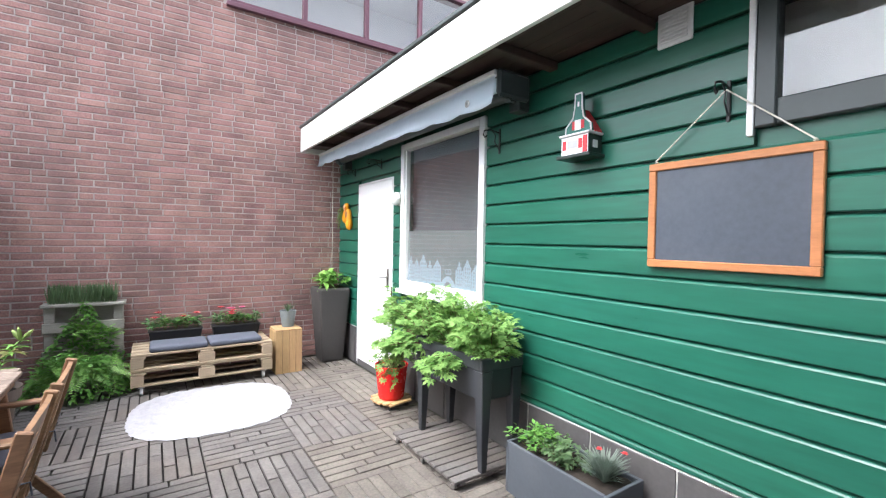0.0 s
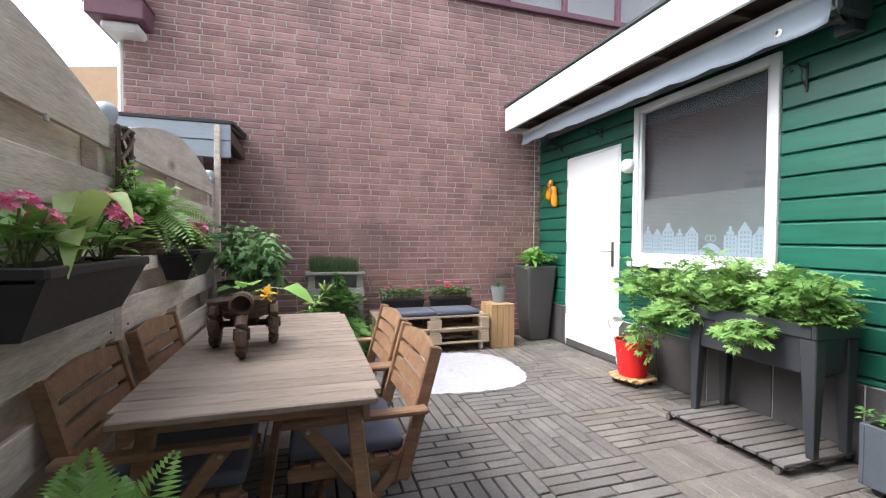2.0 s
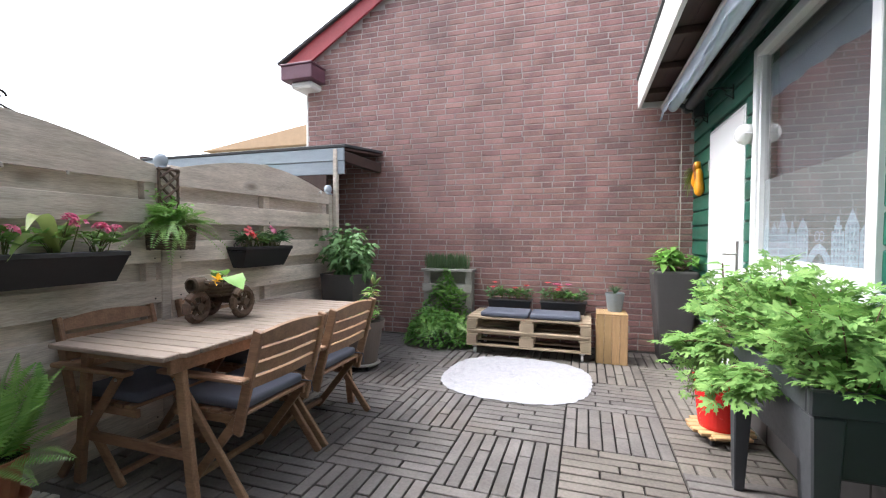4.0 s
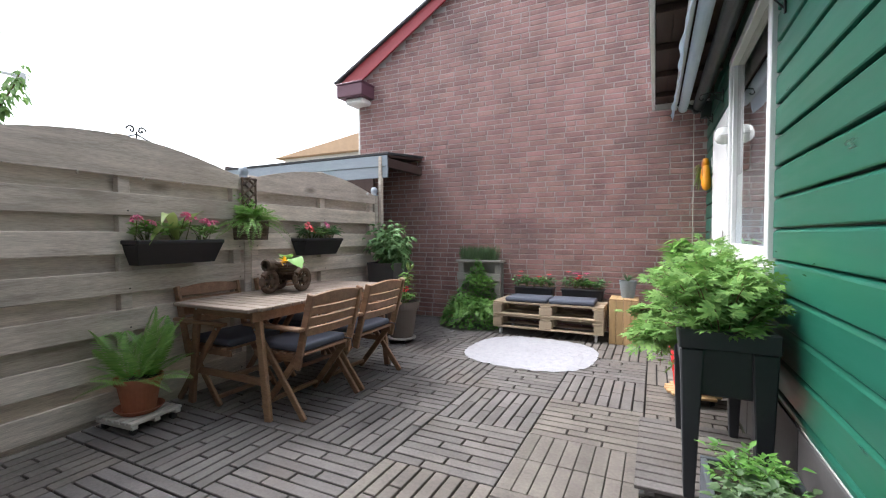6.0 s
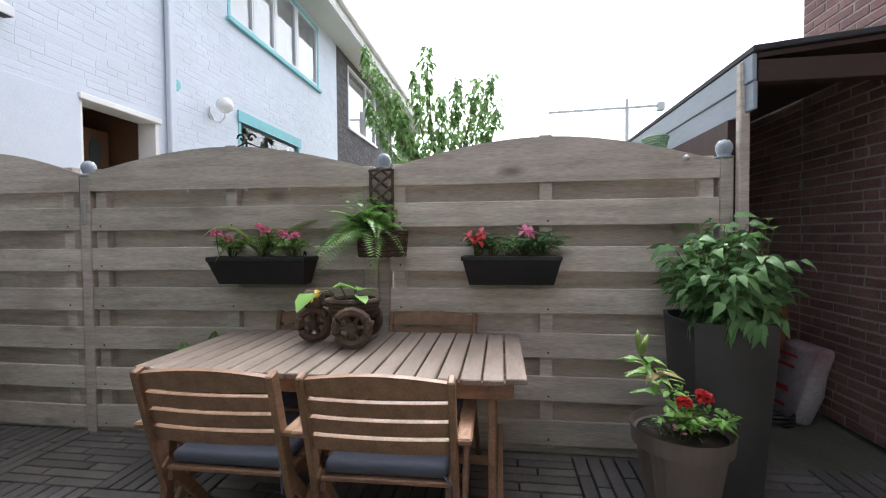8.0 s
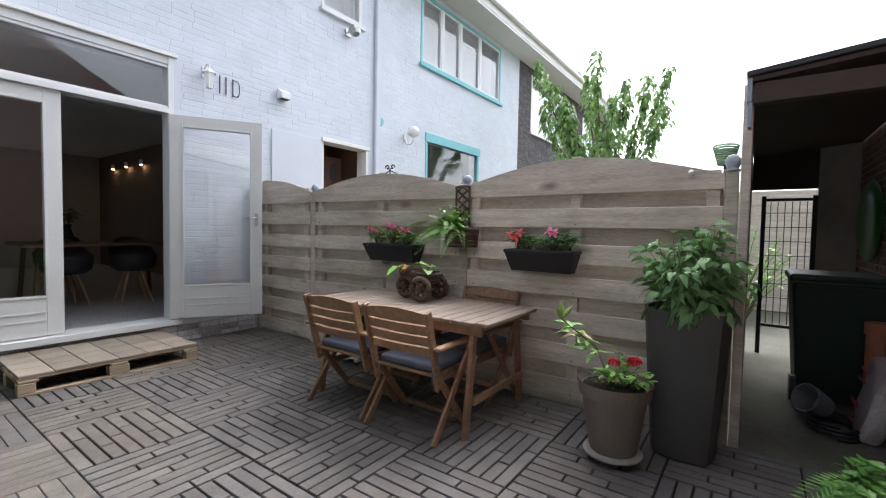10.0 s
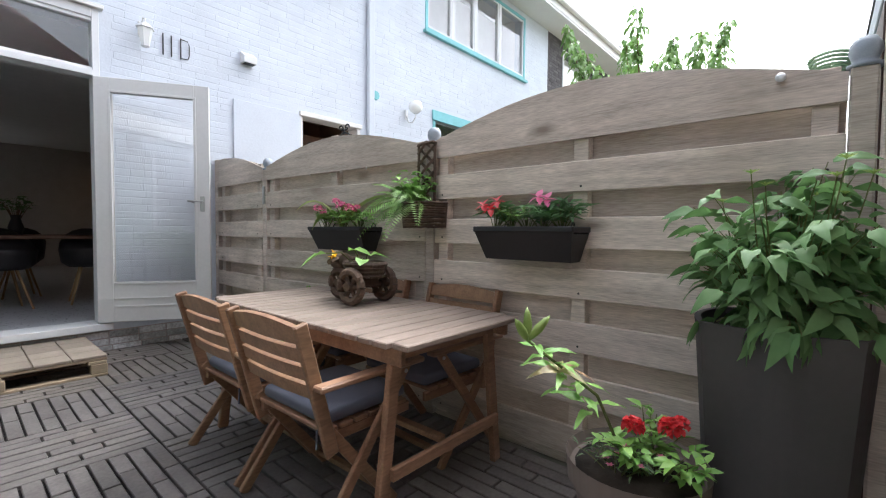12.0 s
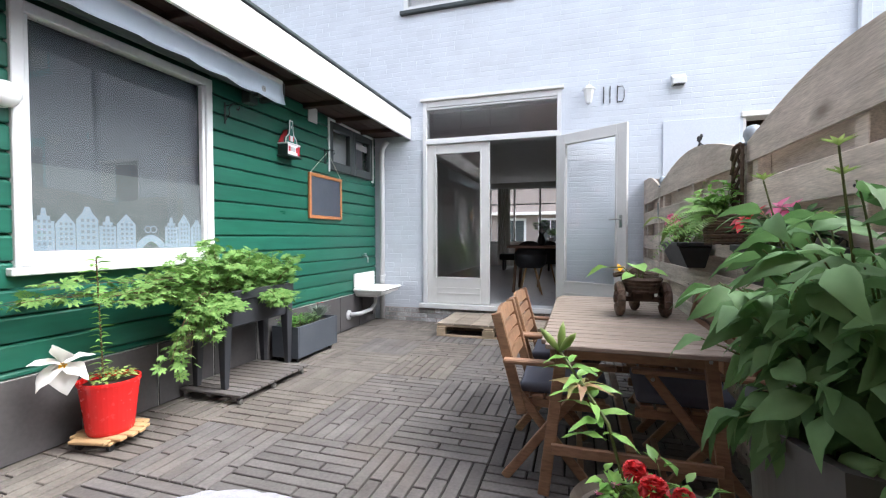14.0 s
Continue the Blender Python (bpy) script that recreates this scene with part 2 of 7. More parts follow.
def lathe(profile, n=24, m=None, bm=None, sq=0.0):
    """A turned body from (radius, height) pairs; sq squares it off."""
    bm = bm or bmesh.new()
    rings = []
    for r, z in profile:
        ring = []
        for i in range(n):
            a = 2 * math.pi * i / n
            c, s = math.cos(a), math.sin(a)
            if sq:
                k = max(abs(c), abs(s)) ** sq
                c, s = c / k, s / k
            ring.append(bm.verts.new(Vector((r * c, r * s, z))))
        rings.append(ring)
    for a, b in zip(rings, rings[1:]):
        for i in range(n):
            bm.faces.new((a[i], a[(i + 1) % n], b[(i + 1) % n], b[i]))
    if profile[0][0] > 1e-4:
        bm.faces.new(rings[0][::-1])
    if profile[-1][0] > 1e-4:
        bm.faces.new(rings[-1])
    bmesh.ops.remove_doubles(bm, verts=[v for r in rings for v in r], dist=1e-5)
    if m is not None:
        bmesh.ops.transform(bm, verts=bm.verts[:], matrix=m)
    return bm


def tube(points, r, n=6, bm=None, r2=None):
    """A round rod along points, thinning from r to r2."""
    bm = bm or bmesh.new()
    pts = [Vector(p) for p in points]
    rings = []
    for i, p in enumerate(pts):
        t = (pts[min(i + 1, len(pts) - 1)] - pts[max(i - 1, 0)]).normalized()
        u = t.cross(Vector((0, 0, 1)) if abs(t.z) < 0.9 else Vector((1, 0, 0))).normalized()
        v = t.cross(u)
        k = r + ((r2 if r2 is not None else r) - r) * i / max(1, len(pts) - 1)
        rings.append([bm.verts.new(p + (u * math.cos(a) + v * math.sin(a)) * k) for a in [2 * math.pi * j / n for j in range(n)]])
    for a, b in zip(rings, rings[1:]):
        for i in range(n):
            bm.faces.new((a[i], a[(i + 1) % n], b[(i + 1) % n], b[i]))
    bm.faces.new(rings[0][::-1]); bm.faces.new(rings[-1])
    return bm


def wall(name, axis, a, b, u0, u1, z0, z1, holes, material):
    """A wall between the planes a and b across axis, with rectangular openings (u0, u1, z0, z1)."""
    bm = bmesh.new()
    us = sorted({u0, u1, *[h[i] for h in holes for i in (0, 1)]})
    zs = sorted({z0, z1, *[h[i] for h in holes for i in (2, 3)]})
    for ua, ub in zip(us, us[1:]):
        za = None
        for zl, zh in zip(zs, zs[1:]):
            c = ((ua + ub) / 2, (zl + zh) / 2)
            if ua < u0 - 1e-6 or ub > u1 + 1e-6 or zl < z0 - 1e-6 or zh > z1 + 1e-6:
                continue
            if any(h[0] < c[0] < h[1] and h[2] < c[1] < h[3] for h in holes):
                continue
            if axis == "x":
                box(bm, a, b, ua, ub, zl, zh)
            else:
                box(bm, ua, ub, a, b, zl, zh)
    bmesh.ops.remove_doubles(bm, verts=bm.verts[:], dist=1e-5)
    seen = {}
    for f in bm.faces:
        seen.setdefault(frozenset(v.index for v in f.verts), []).append(f)
    bm.verts.index_update()
    seen = {}
    for f in bm.faces:
        seen.setdefault(frozenset(v.index for v in f.verts), []).append(f)
    bmesh.ops.delete(bm, geom=[f for fs in seen.values() if len(fs) > 1 for f in fs], context="FACES_ONLY")
    return tagged(part(name, bm, material), kind="structure")


def brick_coat(parent, axis, plane, out, u0, u1, z0, z1, inside, material, near, length=0.222, course=0.0635, gap=0.011, proud=0.005, rough=0.002, seed=1, bond=True, accent=None, head=None):
    """Bricks proud of a mortar wall: those for which near(u, z) holds are parts, the rest one joined body."""
    rnd = random.Random(seed)
    shapes = {}
    head = gap if head is None else head     # width of the upright joints

    def corners(l, h, d):
        c = 0.003
        back = [(-l / 2, 0, -h / 2), (l / 2, 0, -h / 2), (l / 2, 0, h / 2), (-l / 2, 0, h / 2)]
        front = [(x - math.copysign(min(c, head), x), d, z - math.copysign(c, z)) for x, _, z in back]
        return back + front
    faces = [(4, 5, 6, 7), (0, 1, 5, 4), (1, 2, 6, 5), (2, 3, 7, 6), (3, 0, 4, 7)]
    if axis == "y":
        basis = Matrix(((1, 0, 0), (0, out, 0), (0, 0, 1))).to_4x4()
    else:
        basis = Matrix(((0, out, 0), (1, 0, 0), (0, 0, 1))).to_4x4()
    flip = basis.determinant() > 0
    fcs = [f[::-1] for f in faces] if flip else faces
    verts, fs, count, k = [], [], 0, 0
    z = z0
    while z + course <= z1 + 1e-6:
        u = u0 - (length / 2 if k % 2 else 0) + rnd.uniform(-0.02, 0.02)
        while u < u1:
            l = length if (not bond or rnd.random() > 0.1) else length / 2
            ua, ub = max(u, u0), min(u + l, u1)
            c, zc = (ua + ub) / 2, z + course / 2
            u += l
            if ub - ua < 0.04 or not inside(c, zc):
                continue
            bl, d = ub - ua - head, proud + rnd.uniform(-rough, rough)
            p = Vector((c, plane, zc)) if axis == "y" else Vector((plane, c, zc))
            if near(c, zc) and count < 300 and abs(bl - (length - head)) < 1e-6:
                key = "full"
                if key not in shapes:
                    me = bpy.data.meshes.new("brick")
                    me.from_pydata([tuple(basis @ Vector(v)) for v in corners(bl, course - gap, proud)], [], fcs)
                    me.materials.append(material)
                    shapes[key] = me
                ob = new("brick", shapes[key])
                ob.parent = parent
                shift = Vector((0, out * (d - proud), 0)) if axis == "y" else Vector((out * (d - proud), 0, 0))
                ob.location = p + shift
                count += 1
                continue
            i = len(verts)
            tilt = rnd.uniform(-0.0015, 0.0015)
            for q in corners(bl + rnd.uniform(-0.004, 0.003), course - gap + rnd.uniform(-0.002, 0.001), d):
                w = basis @ Vector((q[0], q[1], q[2] + tilt * (1 if q[0] > 0 else -1)))
                verts.append(tuple(w + p))
            fs.extend(tuple(i + j for j in f) for f in fcs)
        z += course
        k += 1
    rest = raw("brickwork", verts, fs, material, parent)
    rest["kind"] = "stuff"
    return rest


WALL_Y, HOUSE_Y, SHED_X, FENCE_X = 5.555, -0.22, 2.265, -1.293

# ---- ground ----
bm = bx(-150, 150, -150, 150, -0.3, -0.035, 0)
tagged(part("ground", bm, GROUND), "mossy grey concrete ground", "ground", kind="structure")
floor = tagged(part("floor", bx(-1.205, 2.25, HOUSE_Y + 0.02, 5.5, -0.034, -0.02, 0), DECKGAP), "dark bedding under the deck tiles", "floor", kind="structure")

# ---- brick gable house ----
def gable(u):
    return 3.43 + (u + 2.08) * 0.613

bwin = (0.98, 4.3, 4.02, 5.05)
bm = bmesh.new()
wall_brick = wall("wall_north", "y", WALL_Y, WALL_Y + 0.25, -2.2, 6.0, 0.0, 7.2, [bwin], MORTAR)
tagged(wall_brick, "weathered red brick gable wall with pale mortar", "brick wall")
bmesh_cut = bmesh.new(); bmesh_cut.from_mesh(wall_brick.data)
bmesh.ops.bisect_plane(bmesh_cut, geom=bmesh_cut.verts[:] + bmesh_cut.edges[:] + bmesh_cut.faces[:], plane_co=(-2.08, 0, 3.47), plane_no=Vector((-0.613, 0, 1)).normalized(), clear_outer=True)
bmesh.ops.holes_fill(bmesh_cut, edges=bmesh_cut.edges[:])
bmesh_cut.to_mesh(wall_brick.data); bmesh_cut.free()
low = wall("wall_passage", "y", WALL_Y, WALL_Y + 0.22, -5.2, -2.2, 0.0, 2.2, [], MORTAR)
tagged(low, "lower brick wall along the covered passage", "brick wall")

# ---- gable roof of the brick house ----
roof = thing("gable_roof", "dark tiled roof with a red verge board and mauve gutter box", "roof", -2.08, WALL_Y, 3.43)
sl = math.atan(0.613)
m = pose(0, 0, 0, 0, -math.degrees(sl), 0)
part("verge_board", bx(-0.35, 7.5, -0.09, -0.06, -0.02, 0.19, 0.004, m), VERGE, roof, "red painted verge board")
for k in range(18):
    part("roof_tile", bx(-0.45 + k * 0.32, -0.45 + k * 0.32 + 0.34, -0.13, 0.2, 0.195, 0.235, 0.008, m @ pose(0, 0, 0, 0, 3, 0)), ROOFTILE, roof)
part("roof_slope", bx(-0.4, 7.5, -0.05, 4.0, 0.16, 0.19, 0, m), ROOFTILE, roof)
part("gutter_box", bx(-0.31, 0.14, -0.3, 1.5, -0.315, -0.14, 0.01), MAUVE, roof, "mauve painted gutter box")
part("gutter_lip", bx(-0.32, 0.15, -0.31, 1.5, -0.14, -0.115, 0.006), MAUVE, roof)
part("bracket", bx(-0.22, 0.08, -0.22, 1.5, -0.4, -0.317, 0.02), FASCIA, roof, "white moulded bracket under the gutter")
part("downpipe", bx(-0.175, -0.125, 0.02, 0.14, -3.43, -0.4, 0.02), FASCIA, roof, "white corner downpipe")

def framed_window(name, label, axis, plane, out, u0, u1, z0, z1, mullions=(), bar=0.06, depth=0.07, frame=WHITE, outer=None, sill=None, back=0.5, backing=DARKROOM, transoms=()):
    """A window in an opening: frame bars, a pane between each pair, a sill, and a niche behind, its backing coloured
    dark for dimness or pale for reflected sky.
    """
    root = thing(name, label, "window", *( (0, plane, 0) if axis == "y" else (plane, 0, 0) ), kind="structure")

    def b(ua, ub, za, zb, da, db, bev=0.004):
        da, db = sorted((out * da, out * db))
        return bx(ua, ub, da, db, za, zb, bev) if axis == "y" else bx(da, db, ua, ub, za, zb, bev)
    mats = outer or frame
    part("window_frame", b(u0, u0 + bar, z0, z1, -depth, 0.012), mats, root)
    part("window_frame", b(u1 - bar, u1, z0, z1, -depth, 0.012), mats, root)
    part("window_frame", b(u0 + bar, u1 - bar, z1 - bar, z1, -depth, 0.01), mats, root)
    part("window_frame", b(u0 + bar, u1 - bar, z0, z0 + bar, -depth, 0.01), mats, root)
    edges = [u0 + bar, *mullions, u1 - bar]
    for u in mullions:
        part("mullion", b(u - bar / 2, u + bar / 2, z0 + bar, z1 - bar, -depth, 0.006), frame, root)
    for i, (ua, ub) in enumerate(zip(edges, edges[1:])):
        ua, ub = ua + (bar / 2 if i else 0), ub - (bar / 2 if i < len(edges) - 2 else 0)
        if outer:
            for q in (b(ua, ua + 0.035, z0 + bar, z1 - bar, -depth + 0.01, 0.0), b(ub - 0.035, ub, z0 + bar, z1 - bar, -depth + 0.01, 0.0), b(ua + 0.035, ub - 0.035, z1 - bar - 0.035, z1 - bar, -depth + 0.01, -0.002), b(ua + 0.035, ub - 0.035, z0 + bar, z0 + bar + 0.035, -depth + 0.01, -0.002)):
                part("casement", q, frame, root)
        pane = part("pane", b(ua, ub, z0 + bar, z1 - bar, -depth * 0.6, -depth * 0.6 + 0.006, 0), GLASS, root)
        pane.visible_shadow = False
    if sill:
        part("window_sill", b(u0 - 0.04, u1 + 0.04, z0 - 0.05, z0 - 0.003, -0.05, 0.06), sill, root)
    if back:
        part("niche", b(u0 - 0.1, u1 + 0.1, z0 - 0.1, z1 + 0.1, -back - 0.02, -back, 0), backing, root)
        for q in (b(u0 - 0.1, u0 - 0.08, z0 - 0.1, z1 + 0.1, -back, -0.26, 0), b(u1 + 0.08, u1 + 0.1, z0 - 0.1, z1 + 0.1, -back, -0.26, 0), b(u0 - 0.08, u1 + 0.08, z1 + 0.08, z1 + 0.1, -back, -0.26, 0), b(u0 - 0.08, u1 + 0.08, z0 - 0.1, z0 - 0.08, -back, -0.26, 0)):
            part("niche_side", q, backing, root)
    return root

framed_window("window_1", "long dark-framed window high in the brick gable", "y", WALL_Y, -1, *bwin, mullions=(1.8, 2.6, 3.41), bar=0.05, frame=MAUVE, back=1.2, sill=MAUVE, backing=CEILPANE)

# ---- house ----
hdoor = (-0.245, 1.55, 0.2, 2.945)
hw = (0.35, 1.83, 4.19, 5.35)
hw2 = (-2.88, -2.13, 4.26, 5.35)
nwin = (-7.27, -4.3, 4.2, 5.45)
nlow = (-6.37, -4.49, 1.2, 3.0)
nbk = (-3.05, -2.165, 0.3, 2.485)
house_holes = [hdoor, hw, hw2, nwin, nlow, nbk]
wall_house = wall("wall_south", "y", HOUSE_Y - 0.25, HOUSE_Y, -8.25, 6.0, 0.0, 5.55, house_holes, WHITEWALL)
tagged(wall_house, "white painted brick rear wall of the houses", "house wall")
gwin = (-11.3, -8.98, 3.88, 5.38)
gwin2 = (-14.3, -13.2, 4.0, 5.2)
wall_grey = wall("wall_far_house", "y", HOUSE_Y - 0.25, HOUSE_Y - 0.006, -17, -8.25, 0.0, 5.55, [gwin, gwin2], GREYBRICK)
tagged(wall_grey, "dark grey brick wall of the next house", "house wall")
framed_window("window_2", "upstairs window with a white frame and slate sill", "y", HOUSE_Y, 1, *hw, mullions=(1.1,), sill=DARK, backing=CEILPANE)
framed_window("window_3", "small white upstairs window", "y", HOUSE_Y, 1, *hw2, sill=WHITE, backing=CEILPANE)
framed_window("window_4", "row of four windows in turquoise and white frames", "y", HOUSE_Y, 1, *nwin, mullions=(-6.35, -5.59, -4.97), frame=WHITE, outer=TURQ, sill=TURQ, backing=CEILPANE, back=0.7)
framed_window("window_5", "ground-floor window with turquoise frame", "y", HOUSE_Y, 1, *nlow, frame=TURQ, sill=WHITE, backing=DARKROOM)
framed_window("window_6", "white window in grey brick", "y", HOUSE_Y, 1, *gwin, mullions=(-10.4,), sill=WHITE, backing=CEILPANE)
framed_window("window_7", "far white window in grey brick", "y", HOUSE_Y, 1, *gwin2, sill=WHITE, backing=CEILPANE)

eave = thing("roof_eave", "white overhanging eave with gutter along the houses", "eave", 0, HOUSE_Y, 5.55)
part("soffit", bx(-17, 6, -0.3, 0.55, 0.0, 0.04, 0), FASCIA, eave)
part("fascia", bx(-17, 6, 0.5, 0.56, 0.042, 0.3, 0.006), FASCIA, eave)
part("gutter", bx(-17, 6, 0.56, 0.66, 0.18, 0.3, 0.02), FASCIA, eave)
part("roof_slope", bx(-17, 6, -4.5, 0.6, 0.3, 0.36, 0, pose(0, 0, 0, 0, 0, 0)), FELT, eave)
part("dormer", bx(-14.5, -11.8, -1.2, 0.35, 0.36, 0.75, 0.02), FASCIA, eave, "white dormer box on the far roof")

BAREBASE = mat("flaking_grey_wall_base", (0.4, 0.39, 0.37), 0.9, 0.35, 7, 60, 0.9, island=0.35, col2=(0.6, 0.6, 0.6), stain=0.8, stain_col=(0.13, 0.12, 0.11))
base = tagged(part("wall_base", bx(-1.17, 2.2, HOUSE_Y + 0.001, HOUSE_Y + 0.006, -0.03, 0.175, 0), MORTAR), "bare flaking brick base of the house wall", "wall base", kind="structure")

# ---- garden doors of the house ----
frame_root = thing("door_frame", "white timber frame with a transom light over the garden doors", "door frame", 0, HOUSE_Y, 0, kind="structure")
fx0, fx1, fz0, fz1 = hdoor
part("jamb", bx(fx0, fx0 + 0.05, -0.12, 0.025, fz0 + 0.04, fz1), WHITE, frame_root)
part("jamb", bx(fx1 - 0.05, fx1, -0.12, 0.025, fz0 + 0.04, fz1), WHITE, frame_root)
part("head", bx(fx0 + 0.05, fx1 - 0.05, -0.12, 0.02, 2.87, fz1), WHITE, frame_root)
part("cornice", bx(fx0 - 0.03, fx1 + 0.03, -0.02, 0.06, fz1 + 0.003, fz1 + 0.035), FASCIA, frame_root)
part("transom", bx(fx0 + 0.05, fx1 - 0.05, -0.12, 0.03, 2.378, 2.43), WHITE, frame_root)
part("threshold", bx(fx0 - 0.05, fx1 + 0.05, -0.2, 0.07, 0.19, 0.248), WHITE, frame_root)
for za, zb in ((2.43, 2.455), (2.84, 2.87)):
    part("bead", bx(fx0 + 0.05, fx1 - 0.05, -0.05, 0.008, za, zb, 0.004), WHITE, frame_root)
pane = part("pane", bx(fx0 + 0.05, fx1 - 0.05, -0.035, -0.029, 2.45, 2.845, 0), GLASS, frame_root)
pane.visible_shadow = False


def door_leaf(name, label, w, h, hinge_left, m):
    """A glazed leaf: stiles, rails, a boarded bottom panel, the pane and a handle."""
    root = tagged(new(name), label, "glazed door", kind="structure")
    root.matrix_basis = m
    t = 0.045
    part("stile", bx(0, 0.12, -t / 2, t / 2, 0, h), CREAM, root)
    part("stile", bx(w - 0.12, w, -t / 2, t / 2, 0, h), CREAM, root)
    part("top_rail", bx(0.12, w - 0.12, -t / 2, t / 2, h - 0.12, h), CREAM, root)
    part("lower_rail", bx(0.12, w - 0.12, -t / 2, t / 2, 0, 0.34), CREAM, root)
    for z in (0.13, 0.2):
        for s in (-1, 1):
            part("moulding", bx(0.13, w - 0.13, s * (t / 2 + 0.003) - 0.003, s * (t / 2 + 0.003) + 0.003, z, z + 0.012, 0.001), CREAM, root)
    for s in (-1, 1):
        y0, y1 = sorted((s * t / 2, s * (t / 2 + 0.008)))
        part("glazing_bead", bx(0.105, 0.125, y0, y1, 0.33, h - 0.105, 0.002), CREAM, root)
        part("glazing_bead", bx(w - 0.125, w - 0.105, y0, y1, 0.33, h - 0.105, 0.002), CREAM, root)
        part("glazing_bead", bx(0.125, w - 0.125, y0, y1, 0.33, 0.35, 0.002), CREAM, root)
        part("glazing_bead", bx(0.125, w - 0.125, y0, y1, h - 0.125, h - 0.105, 0.002), CREAM, root)
    p = part("pane", bx(0.12, w - 0.12, -0.004, 0.004, 0.34, h - 0.12, 0), GLASS, root)
    p.visible_shadow = False
    x = w - 0.06
    if hinge_left:
        for s in (-1, 1):
            y0, y1 = sorted((s * t / 2, s * (t / 2 + 0.008)))
            hp = part("handle_plate", bx(x - 0.018, x + 0.018, y0, y1, 0.98, 1.12, 0.003), STEEL, root)
            part("handle", tube([(x, s * (t / 2 + 0.008), 1.07), (x, s * (t / 2 + 0.05), 1.07), (x - 0.11, s * (t / 2 + 0.05), 1.07)], 0.008), STEEL, hp, smooth=True)
    return root

# the open leaf swings out towards the fence, the other stays shut
door_leaf("door_1", "open off-white glazed garden door", 0.88, 2.11, True, pose(-0.2, HOUSE_Y + 0.03, 0.26, 0, 0, 180 - 31))
door_leaf("door_2", "closed off-white glazed garden door", 0.85, 2.12, False, pose(1.498, HOUSE_Y - 0.03, 0.255, 0, 0, 180))

# ---- room behind the garden doors ----
R0, R1, RY = -2.0, 2.6, -8.5
tagged(part("floor_indoors", bx(R0, R1, RY, HOUSE_Y - 0.25, 0.14, 0.24, 0), ROOMFLOOR), "smooth grey indoor floor", "floor", kind="structure")
tagged(part("ceiling", bx(R0, R1, RY, HOUSE_Y - 0.25, 2.86, 2.96, 0), CEILPANE), "white room ceiling", "ceiling", kind="structure")
tagged(part("wall_room_west", bx(R0 - 0.1, R0, RY, HOUSE_Y - 0.25, 0.14, 2.96, 0), BROWNWALL), "warm brown room wall", "wall", kind="structure")
tagged(part("wall_room_east", bx(R1, R1 + 0.1, RY, HOUSE_Y - 0.25, 0.14, 2.96, 0), ROOMWALL), "grey room wall", "wall", kind="structure")
rwin = (0.1, 2.3, 0.95, 2.72)
tagged(wall("wall_room_street", "y", RY - 0.2, RY, R0, R1, 0.2, 2.96, [rwin], ROOMWALL), "room wall with the street window", "wall")
framed_window("window_8", "street window with white glazing bars", "y", RY, 1, *rwin, mullions=(0.7, 1.5), frame=WHITE, back=0)
for ua, ub in ((0.16, 0.67), (0.73, 1.47), (1.53, 2.24)):
    part("glazing_bar", bx(ua, ub, RY - 0.06, RY + 0.004, 2.16, 2.2, 0.003), WHITE, bpy.data.objects["wall_room_street"])
fac = thing("street_facade", "brown brick terrace across the street with white windows", "house", 0.3, -17.0, 0)
part("wall", bx(-9, 9, -0.4, 0, 0, 7, 0), mat("grey_brown_street_brick", (0.3, 0.255, 0.235), 0.85, 0.2, 3, 40, 0.3), fac)
part("canopy", bx(-4, 4, 0.01, 0.5, 2.25, 2.4, 0.01), FASCIA, fac)
for x in (-3.2, -1.2, 0.6, 2.4):
    w = part("window", bx(x - 0.6, x + 0.6, 0.003, 0.05, 0.6, 2.1, 0.01), WHITE, fac)
    part("pane", bx(x - 0.48, x - 0.03, 0.052, 0.06, 0.72, 1.98, 0), DARK, w)
    part("pane", bx(x + 0.03, x + 0.48, 0.052, 0.06, 0.72, 1.98, 0), DARK, w)
    w = part("window", bx(x - 0.5, x + 0.5, 0.003, 0.05, 3.6, 4.9, 0.01), WHITE, fac)
    part("pane", bx(x - 0.4, x + 0.4, 0.052, 0.06, 3.7, 4.8, 0), DARK, w)

